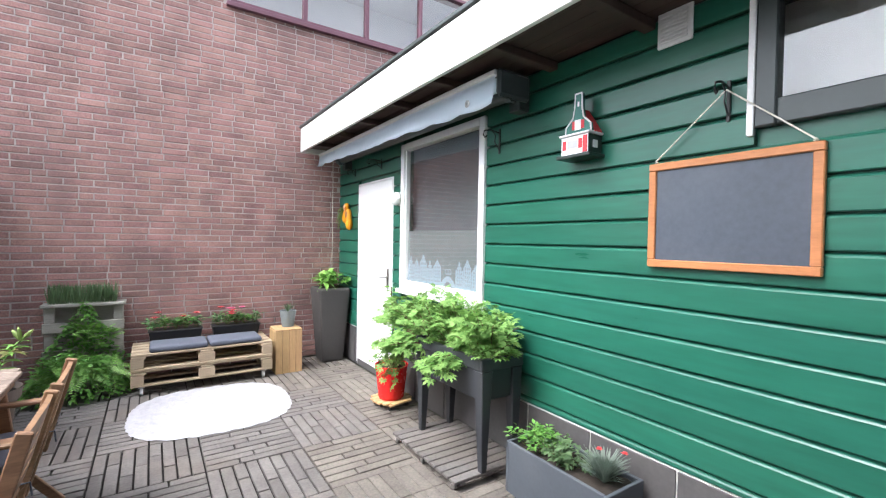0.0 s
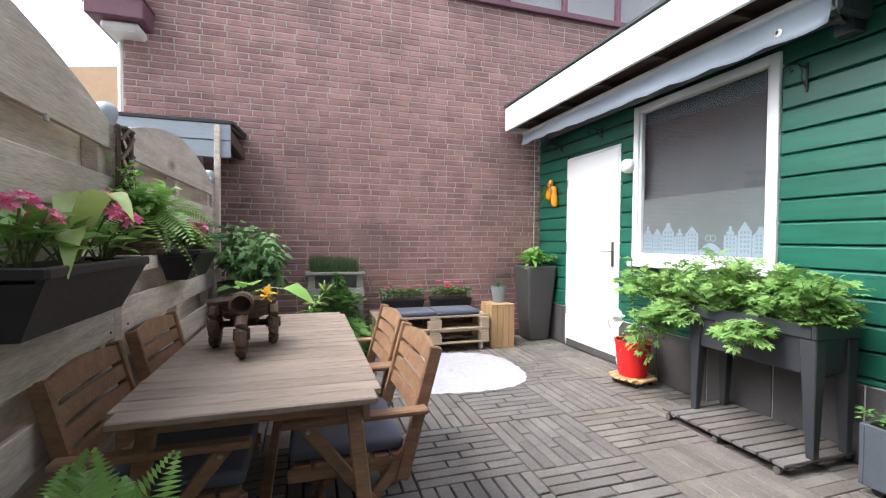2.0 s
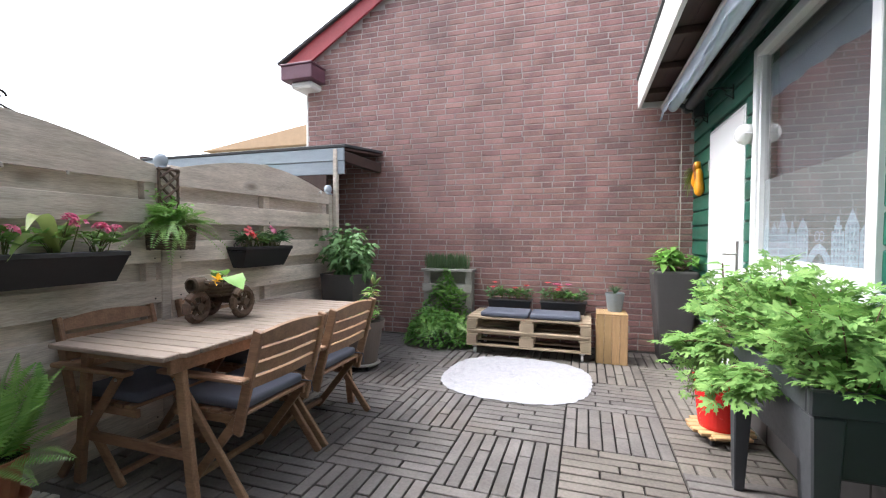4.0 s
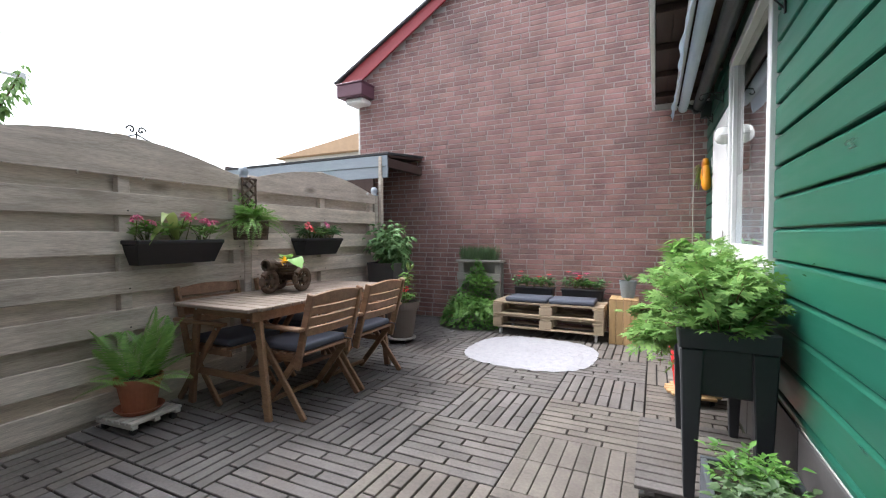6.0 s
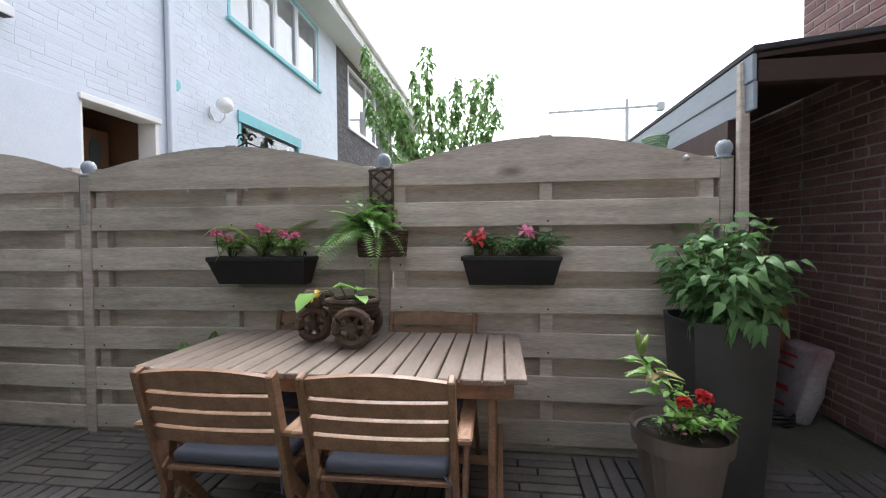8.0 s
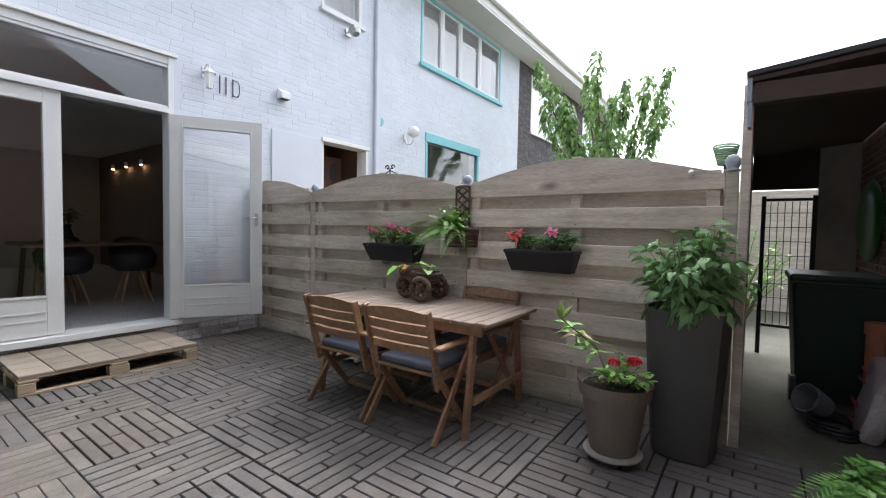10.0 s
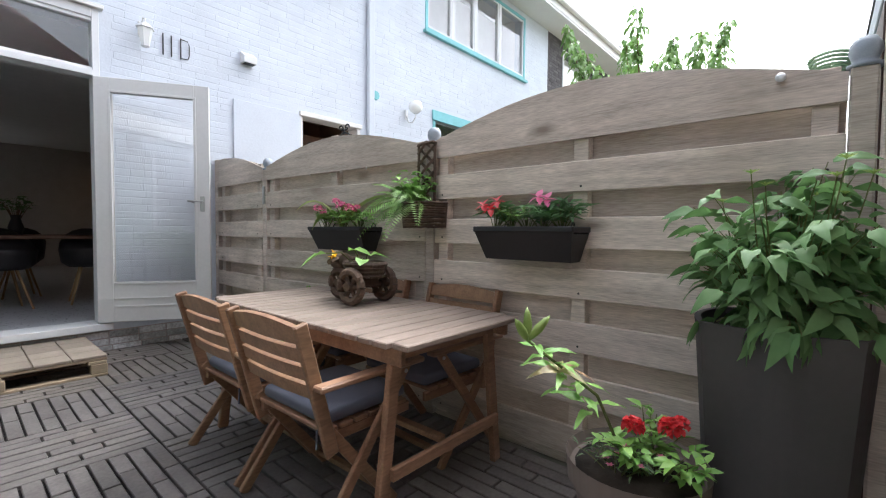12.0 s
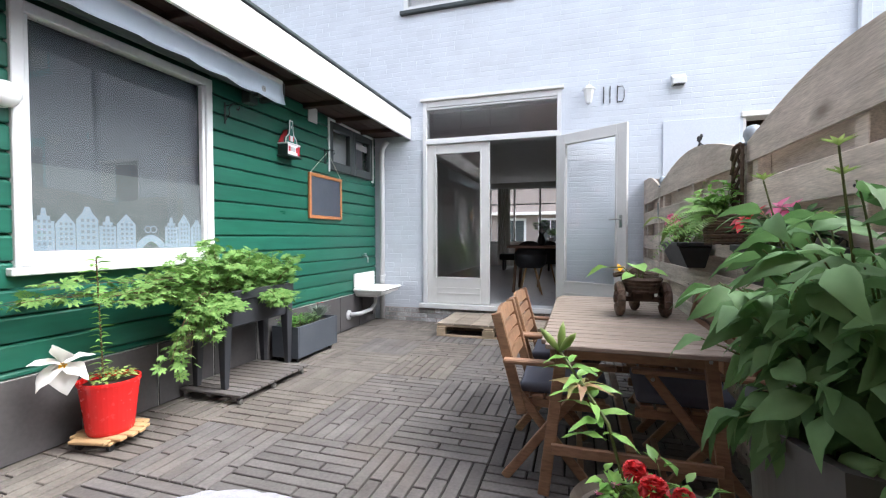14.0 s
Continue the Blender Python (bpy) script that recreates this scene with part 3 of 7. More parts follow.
# ---- green timber shed ----
S = SHED_X
sdoor, swin, swin2 = (4.07, 4.94, 0.02, 2.075), (2.64, 3.89, 0.99, 2.345), (-0.09, 0.975, 1.915, 2.47)
shed_wall = wall("wall_shed", "x", S + 0.022, S + 0.14, HOUSE_Y, WALL_Y, 0.0, 2.52, [sdoor, swin, swin2], GREEN)
tagged(shed_wall, "green painted shed wall of overlapping boards", "shed wall")
z = 0.33
while z < 2.5:
    h = 0.1378
    for ya, yb in ((HOUSE_Y + 0.03, WALL_Y - 0.002),):
        cuts = [(ya, yb)]
        for d in (sdoor, swin, swin2):
            if d[2] < z + h - 0.01 and d[3] > z + 0.01:
                cuts = [q for a, b in cuts for q in ((a, min(b, d[0])), (max(a, d[1]), b)) if q[1] - q[0] > 0.01]
        for a, b in cuts:
            bm = bmesh.new()
            x0 = S + 0.02
            zb, zt = max(z, 0.425), min(z + h, 2.52)
            prof = [(x0, zb + 0.003), (S - 0.003, zb + 0.003), (S - 0.006, zb + 0.008), (S - 0.005, zt - 0.02), (S + 0.0, zt - 0.013), (S + 0.013, zt - 0.004), (x0, zt - 0.002)]
            va = [bm.verts.new((x, a, zz)) for x, zz in prof]
            vb = [bm.verts.new((x, b, zz)) for x, zz in prof]
            for i in range(len(prof)):
                j = (i + 1) % len(prof)
                bm.faces.new((va[i], va[j], vb[j], vb[i]))
            bm.faces.new(va[::-1]); bm.faces.new(vb)
            bmesh.ops.recalc_face_normals(bm, faces=bm.faces[:])
            part("board", bm, GREEN, shed_wall)
    z += h
plinth = tagged(part("plinth", bx(S - 0.002, S + 0.02, HOUSE_Y + 0.03, WALL_Y - 0.005, 0.0, 0.423, 0), JOINT), "row of anthracite plinth tiles with pale joints", "plinth", kind="structure")
y = HOUSE_Y + 0.05
while y < WALL_Y - 0.01:
    yb = min(y + 0.468, WALL_Y - 0.01)
    if not (sdoor[0] < y and yb < sdoor[1]):
        for a, b in ((y + 0.004, yb - 0.004),):
            if b > sdoor[0] and a < sdoor[1]:
                pieces = [q for q in ((a, min(b, sdoor[0])), (max(a, sdoor[1]), b)) if q[1] - q[0] > 0.02]
            else:
                pieces = [(a, b)]
            for pa, pb in pieces:
                part("tile", bx(S - 0.012, S - 0.003, pa, pb, 0.0, 0.42, 0.002), PLINTH, plinth)
    y += 0.47
# shed roof
shed_roof = thing("shed_roof", "flat shed roof with a broad white fascia and dark soffit", "roof", 0, 0, 2.47)
part("fascia", bx(1.735, 1.765, HOUSE_Y + 0.004, 5.48, -0.005, 0.275, 0.004), FASCIA, shed_roof, "white painted fascia board")
part("edge_trim", bx(1.72, 1.8, HOUSE_Y + 0.004, 5.485, 0.278, 0.31, 0.006), DARK, shed_roof, "dark aluminium roof edge")
part("fascia_end", bx(1.767, 4.4, 5.455, 5.48, -0.005, 0.275, 0.004), FASCIA, shed_roof)
for i in range(5):
    xa = 1.768 + i * 0.103
    part("soffit_board", bx(xa, xa + 0.1, HOUSE_Y + 0.004, 5.45, 0.05, 0.068, 0.002), SOFFIT, shed_roof)
for i in range(9):
    yy = 0.2 + i * 0.6
    part("rafter", bx(1.77, 2.29, yy, yy + 0.06, -0.0, 0.048, 0.004), SOFFIT, shed_roof)
part("roof_deck", bx(1.768, 4.4, HOUSE_Y + 0.004, 5.45, 0.07, 0.27, 0), FELT, shed_roof)
# unseen inside of the shed, its dimness put into the wall colour
inner = thing("shed_interior", "unseen inside of the shed, coloured dark for dimness", "room", 0, 0, 0, kind="structure")
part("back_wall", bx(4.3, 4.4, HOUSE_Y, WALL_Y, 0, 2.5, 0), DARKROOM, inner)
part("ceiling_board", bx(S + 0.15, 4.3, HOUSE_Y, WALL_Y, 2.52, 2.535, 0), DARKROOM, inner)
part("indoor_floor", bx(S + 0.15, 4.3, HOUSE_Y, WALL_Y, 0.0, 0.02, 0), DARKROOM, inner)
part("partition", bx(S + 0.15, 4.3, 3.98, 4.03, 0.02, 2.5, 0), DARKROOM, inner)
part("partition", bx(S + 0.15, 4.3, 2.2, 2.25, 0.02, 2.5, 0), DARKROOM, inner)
# shed window
w = thing("window_9", "large shed window in a white frame with a canal-house film", "window", S, 0, 0, kind="structure")
y0, y1, z0, z1 = swin
for q in ((y0, y0 + 0.06, z0, z1), (y1 - 0.06, y1, z0, z1), (y0 + 0.06, y1 - 0.06, z1 - 0.06, z1), (y0 + 0.06, y1 - 0.06, z0, z0 + 0.075)):
    part("window_frame", bx(-0.03, 0.05, *q, 0.005), WHITE, w)
part("window_sill", bx(-0.055, 0.02, y0 - 0.03, y1 + 0.03, z0 - 0.045, z0 - 0.003, 0.006), WHITE, w)
for q in ((y0 + 0.06, y0 + 0.085, z0 + 0.075, z1 - 0.06), (y1 - 0.085, y1 - 0.06, z0 + 0.075, z1 - 0.06)):
    part("glazing_bead", bx(-0.012, 0.03, *q, 0.003), WHITE, w)
p = part("pane", bx(0.012, 0.018, y0 + 0.06, y1 - 0.06, z0 + 0.07, z1 - 0.06, 0), GLASS, w)
p.visible_shadow = False
FILM = mat("frosted_window_film", (0.11, 0.125, 0.125), 0.4, 0.06, 5, 30, 0.02)
STICKER = mat("pale_blue_window_sticker", (0.22, 0.28, 0.32), 0.6, 0.04)
STICKLINE = mat("sticker_window_holes", (0.17, 0.2, 0.215), 0.6, 0.04)
part("frosted_film", bx(0.022, 0.024, y0 + 0.06, y1 - 0.06, z0 + 0.07, 1.53, 0), FILM, w, "frosted film over the lower pane")
# added sheet: its cool grey stands in for the house reflected in the glass
part("blind", bx(0.1, 0.104, y0 + 0.03, y1 - 0.03, 1.45, z1 + 0.02, 0), mat("pane_reflection_grey", (0.075, 0.086, 0.092), 0.8, 0.1, 3, 120, 0.1), w, "grey sheet standing in for the reflection in the upper pane")


def canal_house(ya, wdt, h, style):
    bm = bmesh.new()
    zb = z0 + 0.078
    s = h * 0.3
    pts = [(0, 0), (wdt, 0), (wdt, h - s)]
    if style == 0:
        pts += [(wdt * 0.72, h - s * 0.45), (wdt * 0.62, h), (wdt * 0.38, h), (wdt * 0.28, h - s * 0.45)]
    elif style == 1:
        pts += [(wdt * 0.5, h)]
    else:
        pts += [(wdt * 0.8, h - s), (wdt * 0.8, h - s * 0.6), (wdt * 0.65, h - s * 0.6), (wdt * 0.6, h), (wdt * 0.4, h), (wdt * 0.35, h - s * 0.6), (wdt * 0.2, h - s * 0.6), (wdt * 0.2, h - s)]
    pts += [(0, h - s)]
    vs = [bm.verts.new((0.0185, ya + a, zb + b)) for a, b in pts]
    f = bm.faces.new(vs)
    ob = part("sticker", bm, STICKER, w, "pale canal-house sticker")
    b2 = bmesh.new()
    n = 3
    for i in range(n):
        for j in range(5):
            a = ya + wdt * (0.16 + 0.25 * i)
            c = zb + 0.02 + (h - s) * (0.05 + 0.19 * j)
            box(b2, 0.0174, 0.0182, a, a + wdt * 0.13, c, c + (h - s) * 0.1)
    part("sticker_window", b2, STICKLINE, ob)


def bridge(ya, wdt):
    bm = bmesh.new()
    zb = z0 + 0.078
    n = 10
    top = [(ya + wdt * i / n, zb + 0.03 + 0.06 * math.sin(math.pi * i / n)) for i in range(n + 1)]
    bot = [(ya + wdt * i / n, zb + max(0.0, 0.045 * math.sin(math.pi * (i / n - 0.2) / 0.6)) if 0.2 < i / n < 0.8 else zb) for i in range(n + 1)]
    for i in range(n):
        bm.faces.new([bm.verts.new((0.0185, *top[i])), bm.verts.new((0.0185, *top[i + 1])), bm.verts.new((0.0185, *bot[i + 1])), bm.verts.new((0.0185, *bot[i]))])
    for c in (0.4, 0.6):
        cy, cz = ya + wdt * c, zb + 0.125
        for j in range(12):
            a0, a1 = math.pi * j / 6, math.pi * (j + 1) / 6
            bm.faces.new([bm.verts.new((0.0185, cy + r * math.cos(a), cz + r * math.sin(a))) for r, a in ((0.025, a0), (0.025, a1), (0.019, a1), (0.019, a0))])
    part("sticker", bm, STICKER, w, "pale bridge and bicycle sticker")

rs = random.Random(5)
yy = y0 + 0.07
for i, (wd, h) in enumerate(((0.11, 0.2), (0.1, 0.24), (0.1, 0.21))):
    canal_house(yy, wd, h, i % 3); yy += wd + 0.004
bridge(yy, 0.2); yy += 0.204
for i, (wd, h) in enumerate(((0.12, 0.22), (0.1, 0.2), (0.12, 0.25), (0.1, 0.21), (0.1, 0.23))):
    canal_house(yy, wd, h, (i + 1) % 3); yy += wd + 0.004
bridge(yy, 0.13)
# small shed window
w2 = thing("window_10", "small dark-framed double casement with white trim", "window", S, 0, 0, kind="structure")
y0, y1, z0, z1 = swin2
for q in ((y0 - 0.025, y0, z0 - 0.03, z1 + 0.025), (y1, y1 + 0.025, z0 - 0.03, z1 + 0.025), (y0, y1, z1, z1 + 0.025)):
    part("trim", bx(-0.022, 0.01, *q, 0.003), WHITE, w2, "white trim strip")
ym = (y0 + y1) / 2
for ya, yb in ((y0, ym), (ym, y1)):
    for q in ((ya, ya + 0.075, z0, z1), (yb - 0.075, yb, z0, z1), (ya + 0.075, yb - 0.075, z1 - 0.085, z1), (ya + 0.075, yb - 0.075, z0, z0 + 0.1)):
        part("casement", bx(-0.02, 0.05, q[0] + 0.001, q[1] - 0.001, q[2], q[3], 0.006), DARK, w2)
    p = part("pane", bx(0.01, 0.016, ya + 0.07, yb - 0.07, z0 + 0.09, z1 - 0.08, 0), GLASS, w2)
    p.visible_shadow = False
part("paper_strip", bx(0.019, 0.021, y0 + 0.1, ym - 0.1, z1 - 0.2, z1 - 0.12, 0), WHITE, w2, "white strip stuck inside the pane")
# added white sheet that imitates bright sky mirrored in these panes
part("blind", bx(0.3, 0.31, y0 - 0.1, y1 + 0.1, z0 - 0.2, z1 + 0.03, 0), FASCIA, w2)
# shed door
d = thing("door_3", "closed white flush shed door with a steel handle", "door", S, 0, 0, kind="structure")
y0, y1, z0, z1 = sdoor
part("jamb", bx(-0.012, 0.06, y0, y0 + 0.02, 0.03, z1, 0.002), WHITE, d)
part("jamb", bx(-0.012, 0.06, y1 - 0.02, y1, 0.03, z1, 0.002), WHITE, d)
part("head", bx(-0.012, 0.06, y0 + 0.02, y1 - 0.02, z1 - 0.02, z1, 0.002), WHITE, d)
part("door_leaf", bx(-0.016, 0.03, y0 + 0.024, y1 - 0.024, 0.075, z1 - 0.024, 0.004), WHITE, d)
part("weather_bar", bx(-0.01, 0.05, y0 + 0.02, y1 - 0.02, 0.0, 0.07, 0.004), PLINTH, d)
pl = part("handle_plate", bx(-0.024, -0.017, y0 + 0.06, y0 + 0.1, 0.92, 1.16, 0.003), STEEL, d)
part("handle", tube([(-0.024, y0 + 0.08, 1.07), (-0.07, y0 + 0.08, 1.07), (-0.07, y0 + 0.2, 1.065)], 0.009), STEEL, pl, smooth=True)
for zz in (0.35, 1.05, 1.75):
    part("hinge", lathe([(0.008, 0), (0.008, 0.09)], 10, pose(-0.02, y1 - 0.024, zz)), STEEL, d)

# ---- timber fence ----
def arched(bm, x0, x1, ya, yb, zb, za_end, za_mid, seg=14, full=None):
    """A board with a bowed top edge."""
    f0, f1 = full or (ya, yb)
    rows = []
    for i in range(seg + 1):
        y = ya + (yb - ya) * i / seg
        t = (y - f0) / (f1 - f0)
        zt = za_end[0] * (1 - t) + za_end[1] * t + za_mid * math.sin(math.pi * t)
        rows.append([bm.verts.new(v) for v in ((x0, y, zb), (x1, y, zb), (x1, y, zt), (x0, y, zt))])
    for a, b in zip(rows, rows[1:]):
        for i in range(4):
            j = (i + 1) % 4
            bm.faces.new((a[i], a[j], b[j], b[i]))
    bm.faces.new(rows[0][::-1]); bm.faces.new(rows[-1])
    bmesh.ops.recalc_face_normals(bm, faces=bm.faces[:])
    return bm


def fence_panel(a, b, ends, rise, battens, seed):
    rnd = random.Random(seed)
    (xa, ya), (xb, yb) = a, b
    root = thing("timber_fence", "grey weathered garden fence of overlapping boards with bowed top", "fence", xa, ya, 0, math.degrees(-math.atan2(xb - xa, yb - ya)), group="fence panels")
    ya, yb = 0.037, math.hypot(xb - xa, yb - ya) - 0.037
    pitch = 0.247
    zs = [0.026 + i * pitch for i in range(7)]
    for i, zb in enumerate(zs):
        jig = rnd.uniform(-0.006, 0.006)
        if i < 6:
            part("board", bx(0.018, 0.036, ya, yb, zb + jig, zb + 0.142 + jig, 0.004, pose(0, 0, 0, rnd.uniform(-0.15, 0.15), 0, 0)), FENCE, root)
            part("board", bx(-0.056, -0.038, ya, yb, zb + 0.08, zb + pitch + 0.06, 0.003), FENCE, root)
        else:
            part("board", arched(bmesh.new(), 0.018, 0.036, ya, yb, zb, ends, rise), FENCE, root, "bowed top board")
    part("board", arched(bmesh.new(), -0.056, -0.038, ya, yb, zs[6] + 0.062, (ends[0] - 0.01, ends[1] - 0.01), rise), FENCE, root)
    part("gravel_board", bx(-0.012, 0.012, ya, yb, -0.03, 0.03, 0.003), FENCE, root)
    for t in battens:
        y = ya + (yb - ya) * t
        zt = ends[0] * (1 - t) + ends[1] * t + rise * math.sin(math.pi * t) + 0.012
        part("batten", bx(-0.037, 0.017, y - 0.035, y + 0.035, 0.0, zt, 0.003), FENCE, root)
        for zb in zs[:6]:
            part("screw", lathe([(0.006, 0), (0.004, 0.003)], 6, pose(0.036, y + 0.01, zb + 0.03, 0, 90, 0)), BLACKMETAL, root)
    return root

posts = ((-1.293, 4.61), (-1.297, 2.745), (-1.205, 0.865), (-1.215, HOUSE_Y + 0.04))
heights = (1.61, 1.6, 1.6, 1.79)
for (x, y), h in zip(posts, heights):
    po = thing("fence_post", "squared fence post with a ball cap" if y > 0.3 else "squared fence post against the house wall", "fence post", x, y, 0, group="fence posts")
    part("post", bx(-0.036, 0.036, -0.034, 0.034, -0.03, h, 0.006), FENCE, po)
    if y > 0.3:
        part("cap", lathe([(0.044, 0), (0.046, 0.012), (0.03, 0.016), (0.034, 0.028), (0.042, 0.05), (0.04, 0.074), (0.026, 0.096), (0.0, 0.104)], 18, pose(0, 0, h)), BLUEGREY, po, "grey metal ball cap", smooth=True)
fence_panel(posts[1], posts[0], (1.61, 1.6), 0.155, (0.03, 0.5, 0.97), 1)
fence_panel(posts[2], posts[1], (1.62, 1.6), 0.15, (0.03, 0.5, 0.97), 2)
fence_panel(posts[3], posts[2], (1.78, 1.62), 0.05, (0.1, 0.9), 3)


def fence_x(y):
    """Where the fence's middle line runs at y."""
    (xa, ya), (xb, yb) = posts[1:3] if y < posts[1][1] else posts[:2]
    return xa + (xb - xa) * (y - ya) / (yb - ya)

# ---- covered passage beside the brick wall ----
lean = thing("lean_to_roof", "felted lean-to roof over the passage with blue-grey side boards", "roof", 0, 0, 0)
bm = bx(-4.0, -1.12, 4.66, WALL_Y - 0.01, 2.105, 2.135, 0.004, Matrix.Translation((0, 0, 0)))
for v in bm.verts:
    v.co.z += (v.co.y - 4.66) * 0.1
part("roof_sheet", bm, FELT, lean)
bm = bx(-4.0, -1.14, 4.69, WALL_Y - 0.01, 2.075, 2.1, 0)
for v in bm.verts:
    v.co.z += (v.co.y - 4.66) * 0.1
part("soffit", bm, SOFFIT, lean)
part("side_board", bx(-4.0, -1.14, 4.665, 4.688, 1.97, 2.103, 0.004), BLUEGREY, lean)
part("side_board", bx(-4.0, -1.14, 4.672, 4.692, 1.83, 1.967, 0.004), BLUEGREY, lean)
part("post", bx(-1.262, -1.217, 4.65, 4.7, -0.03, 2.09, 0.006), FENCE, lean)
part("end_beam", bx(-1.21, -1.14, 4.695, WALL_Y - 0.012, 1.96, 2.07, 0.004), SOFFIT, lean)
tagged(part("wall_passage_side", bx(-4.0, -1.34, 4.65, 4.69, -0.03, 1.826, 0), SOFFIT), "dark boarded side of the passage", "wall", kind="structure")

tagged(part("wall_passage_end", bx(-4.1, -4.0, 5.24, WALL_Y - 0.002, -0.03, 2.21, 0), MORTAR), "brick pier at the end of the passage", "wall", kind="structure")
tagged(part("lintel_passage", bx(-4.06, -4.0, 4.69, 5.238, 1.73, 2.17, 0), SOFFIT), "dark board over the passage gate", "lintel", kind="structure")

# ---- materials of the loose things ----
BLACKPLASTIC = mat("black_planter_plastic", (0.018, 0.018, 0.02), 0.45, 0.2, 5, 60, 0.08)
ANTHRA = mat("anthracite_planter_resin", (0.03, 0.032, 0.037), 0.5, 0.12, 4, 60, 0.1, stain=0.2, stain_col=(0.08, 0.08, 0.075))
GREYBOX = mat("slate_grey_painted_box", (0.062, 0.07, 0.083), 0.55, 0.15, 4, 50, 0.12, stain=0.25, stain_col=(0.12, 0.12, 0.12))
TALLPOT = mat("dark_grey_tall_pot", (0.058, 0.054, 0.052), 0.6, 0.15, 3, 50, 0.12, stain=0.3, stain_col=(0.13, 0.12, 0.11))
REDPOT = mat("glossy_red_pot", (0.62, 0.02, 0.018), 0.25, 0.05, 4, 30, 0.02)
TAUPE = mat("taupe_stone_pot", (0.145, 0.115, 0.098), 0.7, 0.12, 4, 60, 0.15, stain=0.25, stain_col=(0.13, 0.11, 0.09))
TERRA = mat("terracotta", (0.33, 0.11, 0.055), 0.8, 0.15, 5, 50, 0.2, stain=0.3, stain_col=(0.3, 0.2, 0.15))
ZINC = mat("blue_grey_zinc_pot", (0.2, 0.225, 0.23), 0.5, 0.12, 6, 50, 0.1)
SOIL = mat("potting_soil", (0.03, 0.022, 0.016), 0.95, 0.4, 20, 90, 0.8)
CUSHION = mat("slate_grey_cushion_cloth", (0.09, 0.097, 0.125), 0.95, 0.12, 6, 220, 0.35)
RUG = mat("white_crochet_cotton", (0.33, 0.325, 0.345), 0.95, 0.14, 26, 120, 1.0, depth=0.008)
WICKER = mat("dark_wicker", (0.06, 0.038, 0.026), 0.8, 0.35, 12, 60, 0.6, island=0.3, col2=(0.1, 0.065, 0.045))
CRATEWOOD = mat("honey_crate_wood", (0.42, 0.27, 0.13), 0.7, 0.2, 3, 25, 0.35, stretch=(6, 6, 0.7), island=0.15)
OAK = mat("orange_oak_frame", (0.4, 0.16, 0.06), 0.5, 0.2, 4, 30, 0.2, stretch=(5, 1, 5))
SLATE = mat("chalkboard_slate", (0.055, 0.065, 0.085), 0.45, 0.2, 3, 40, 0.05, stain=0.35, stain_col=(0.11, 0.12, 0.135))
AWNING = leaf_mat("pale_blue_awning_cloth", (0.66, 0.72, 0.8), (0.74, 0.8, 0.87), 0.85)
YELLOW = mat("yellow_painted_clog", (0.75, 0.3, 0.01), 0.35, 0.1)
REDPAINT = mat("red_toy_paint", (0.5, 0.03, 0.04), 0.4, 0.1)
BLACKPAINT = mat("dark_toy_paint", (0.02, 0.03, 0.025), 0.4, 0.1)
PORCELAIN = mat("white_porcelain", (0.82, 0.82, 0.8), 0.15, 0.03, bump=0.02)
PVC = mat("grey_pvc_pipe", (0.42, 0.42, 0.43), 0.4, 0.1)
ROPE = mat("pale_rope", (0.6, 0.57, 0.5), 0.9, 0.1)
GREYWOOD = mat("grey_weathered_wood", (0.3, 0.28, 0.25), 0.85, 0.2, 4, 30, 0.4, stretch=(1, 5, 5), island=0.1)
PALEWOOD = mat("pale_pine_slats", (0.5, 0.47, 0.42), 0.75, 0.15, 4, 25, 0.3, stretch=(1, 6, 6), island=0.08)
STEM = leaf_mat("green_stem", (0.1, 0.15, 0.03), (0.16, 0.16, 0.06))
BROWNSTEM = mat("woody_stem", (0.13, 0.08, 0.045), 0.85, 0.25)
L_BRIGHT = leaf_mat("bright_green_leaf", (0.14, 0.34, 0.06), (0.3, 0.52, 0.12))
L_CUT = leaf_mat("lime_cut_leaf", (0.085, 0.21, 0.04), (0.23, 0.38, 0.1), 0.8)
L_MID = leaf_mat("mid_green_leaf", (0.065, 0.19, 0.035), (0.17, 0.35, 0.07))
L_DARK = leaf_mat("deep_green_leaf", (0.06, 0.15, 0.05), (0.14, 0.27, 0.1))
L_LANCE = leaf_mat("grey_green_lance_leaf", (0.085, 0.19, 0.06), (0.2, 0.35, 0.13), 0.6)
L_FERN = leaf_mat("fern_green", (0.12, 0.27, 0.05), (0.28, 0.48, 0.12))
L_HERB = leaf_mat("grey_green_herb", (0.07, 0.13, 0.055), (0.13, 0.2, 0.09))
L_PALE = leaf_mat("pale_lily_green", (0.17, 0.3, 0.06), (0.36, 0.44, 0.14))
L_GREY = leaf_mat("silver_leaf", (0.15, 0.2, 0.16), (0.26, 0.31, 0.26))
L_TREE = leaf_mat("tree_leaf", (0.1, 0.22, 0.05), (0.26, 0.4, 0.13))
PETAL_RED = leaf_mat("red_petal", (0.62, 0.015, 0.015), (0.75, 0.05, 0.06))
PETAL_PINK = leaf_mat("pink_petal", (0.8, 0.11, 0.3), (0.9, 0.34, 0.52))
PETAL_CORAL = leaf_mat("coral_petal", (0.75, 0.07, 0.09), (0.85, 0.2, 0.22))
PETAL_YELLOW = leaf_mat("yellow_petal", (0.85, 0.42, 0.01), (0.9, 0.55, 0.03))
PETAL_WHITE = leaf_mat("white_petal", (0.82, 0.79, 0.72), (0.86, 0.84, 0.8))

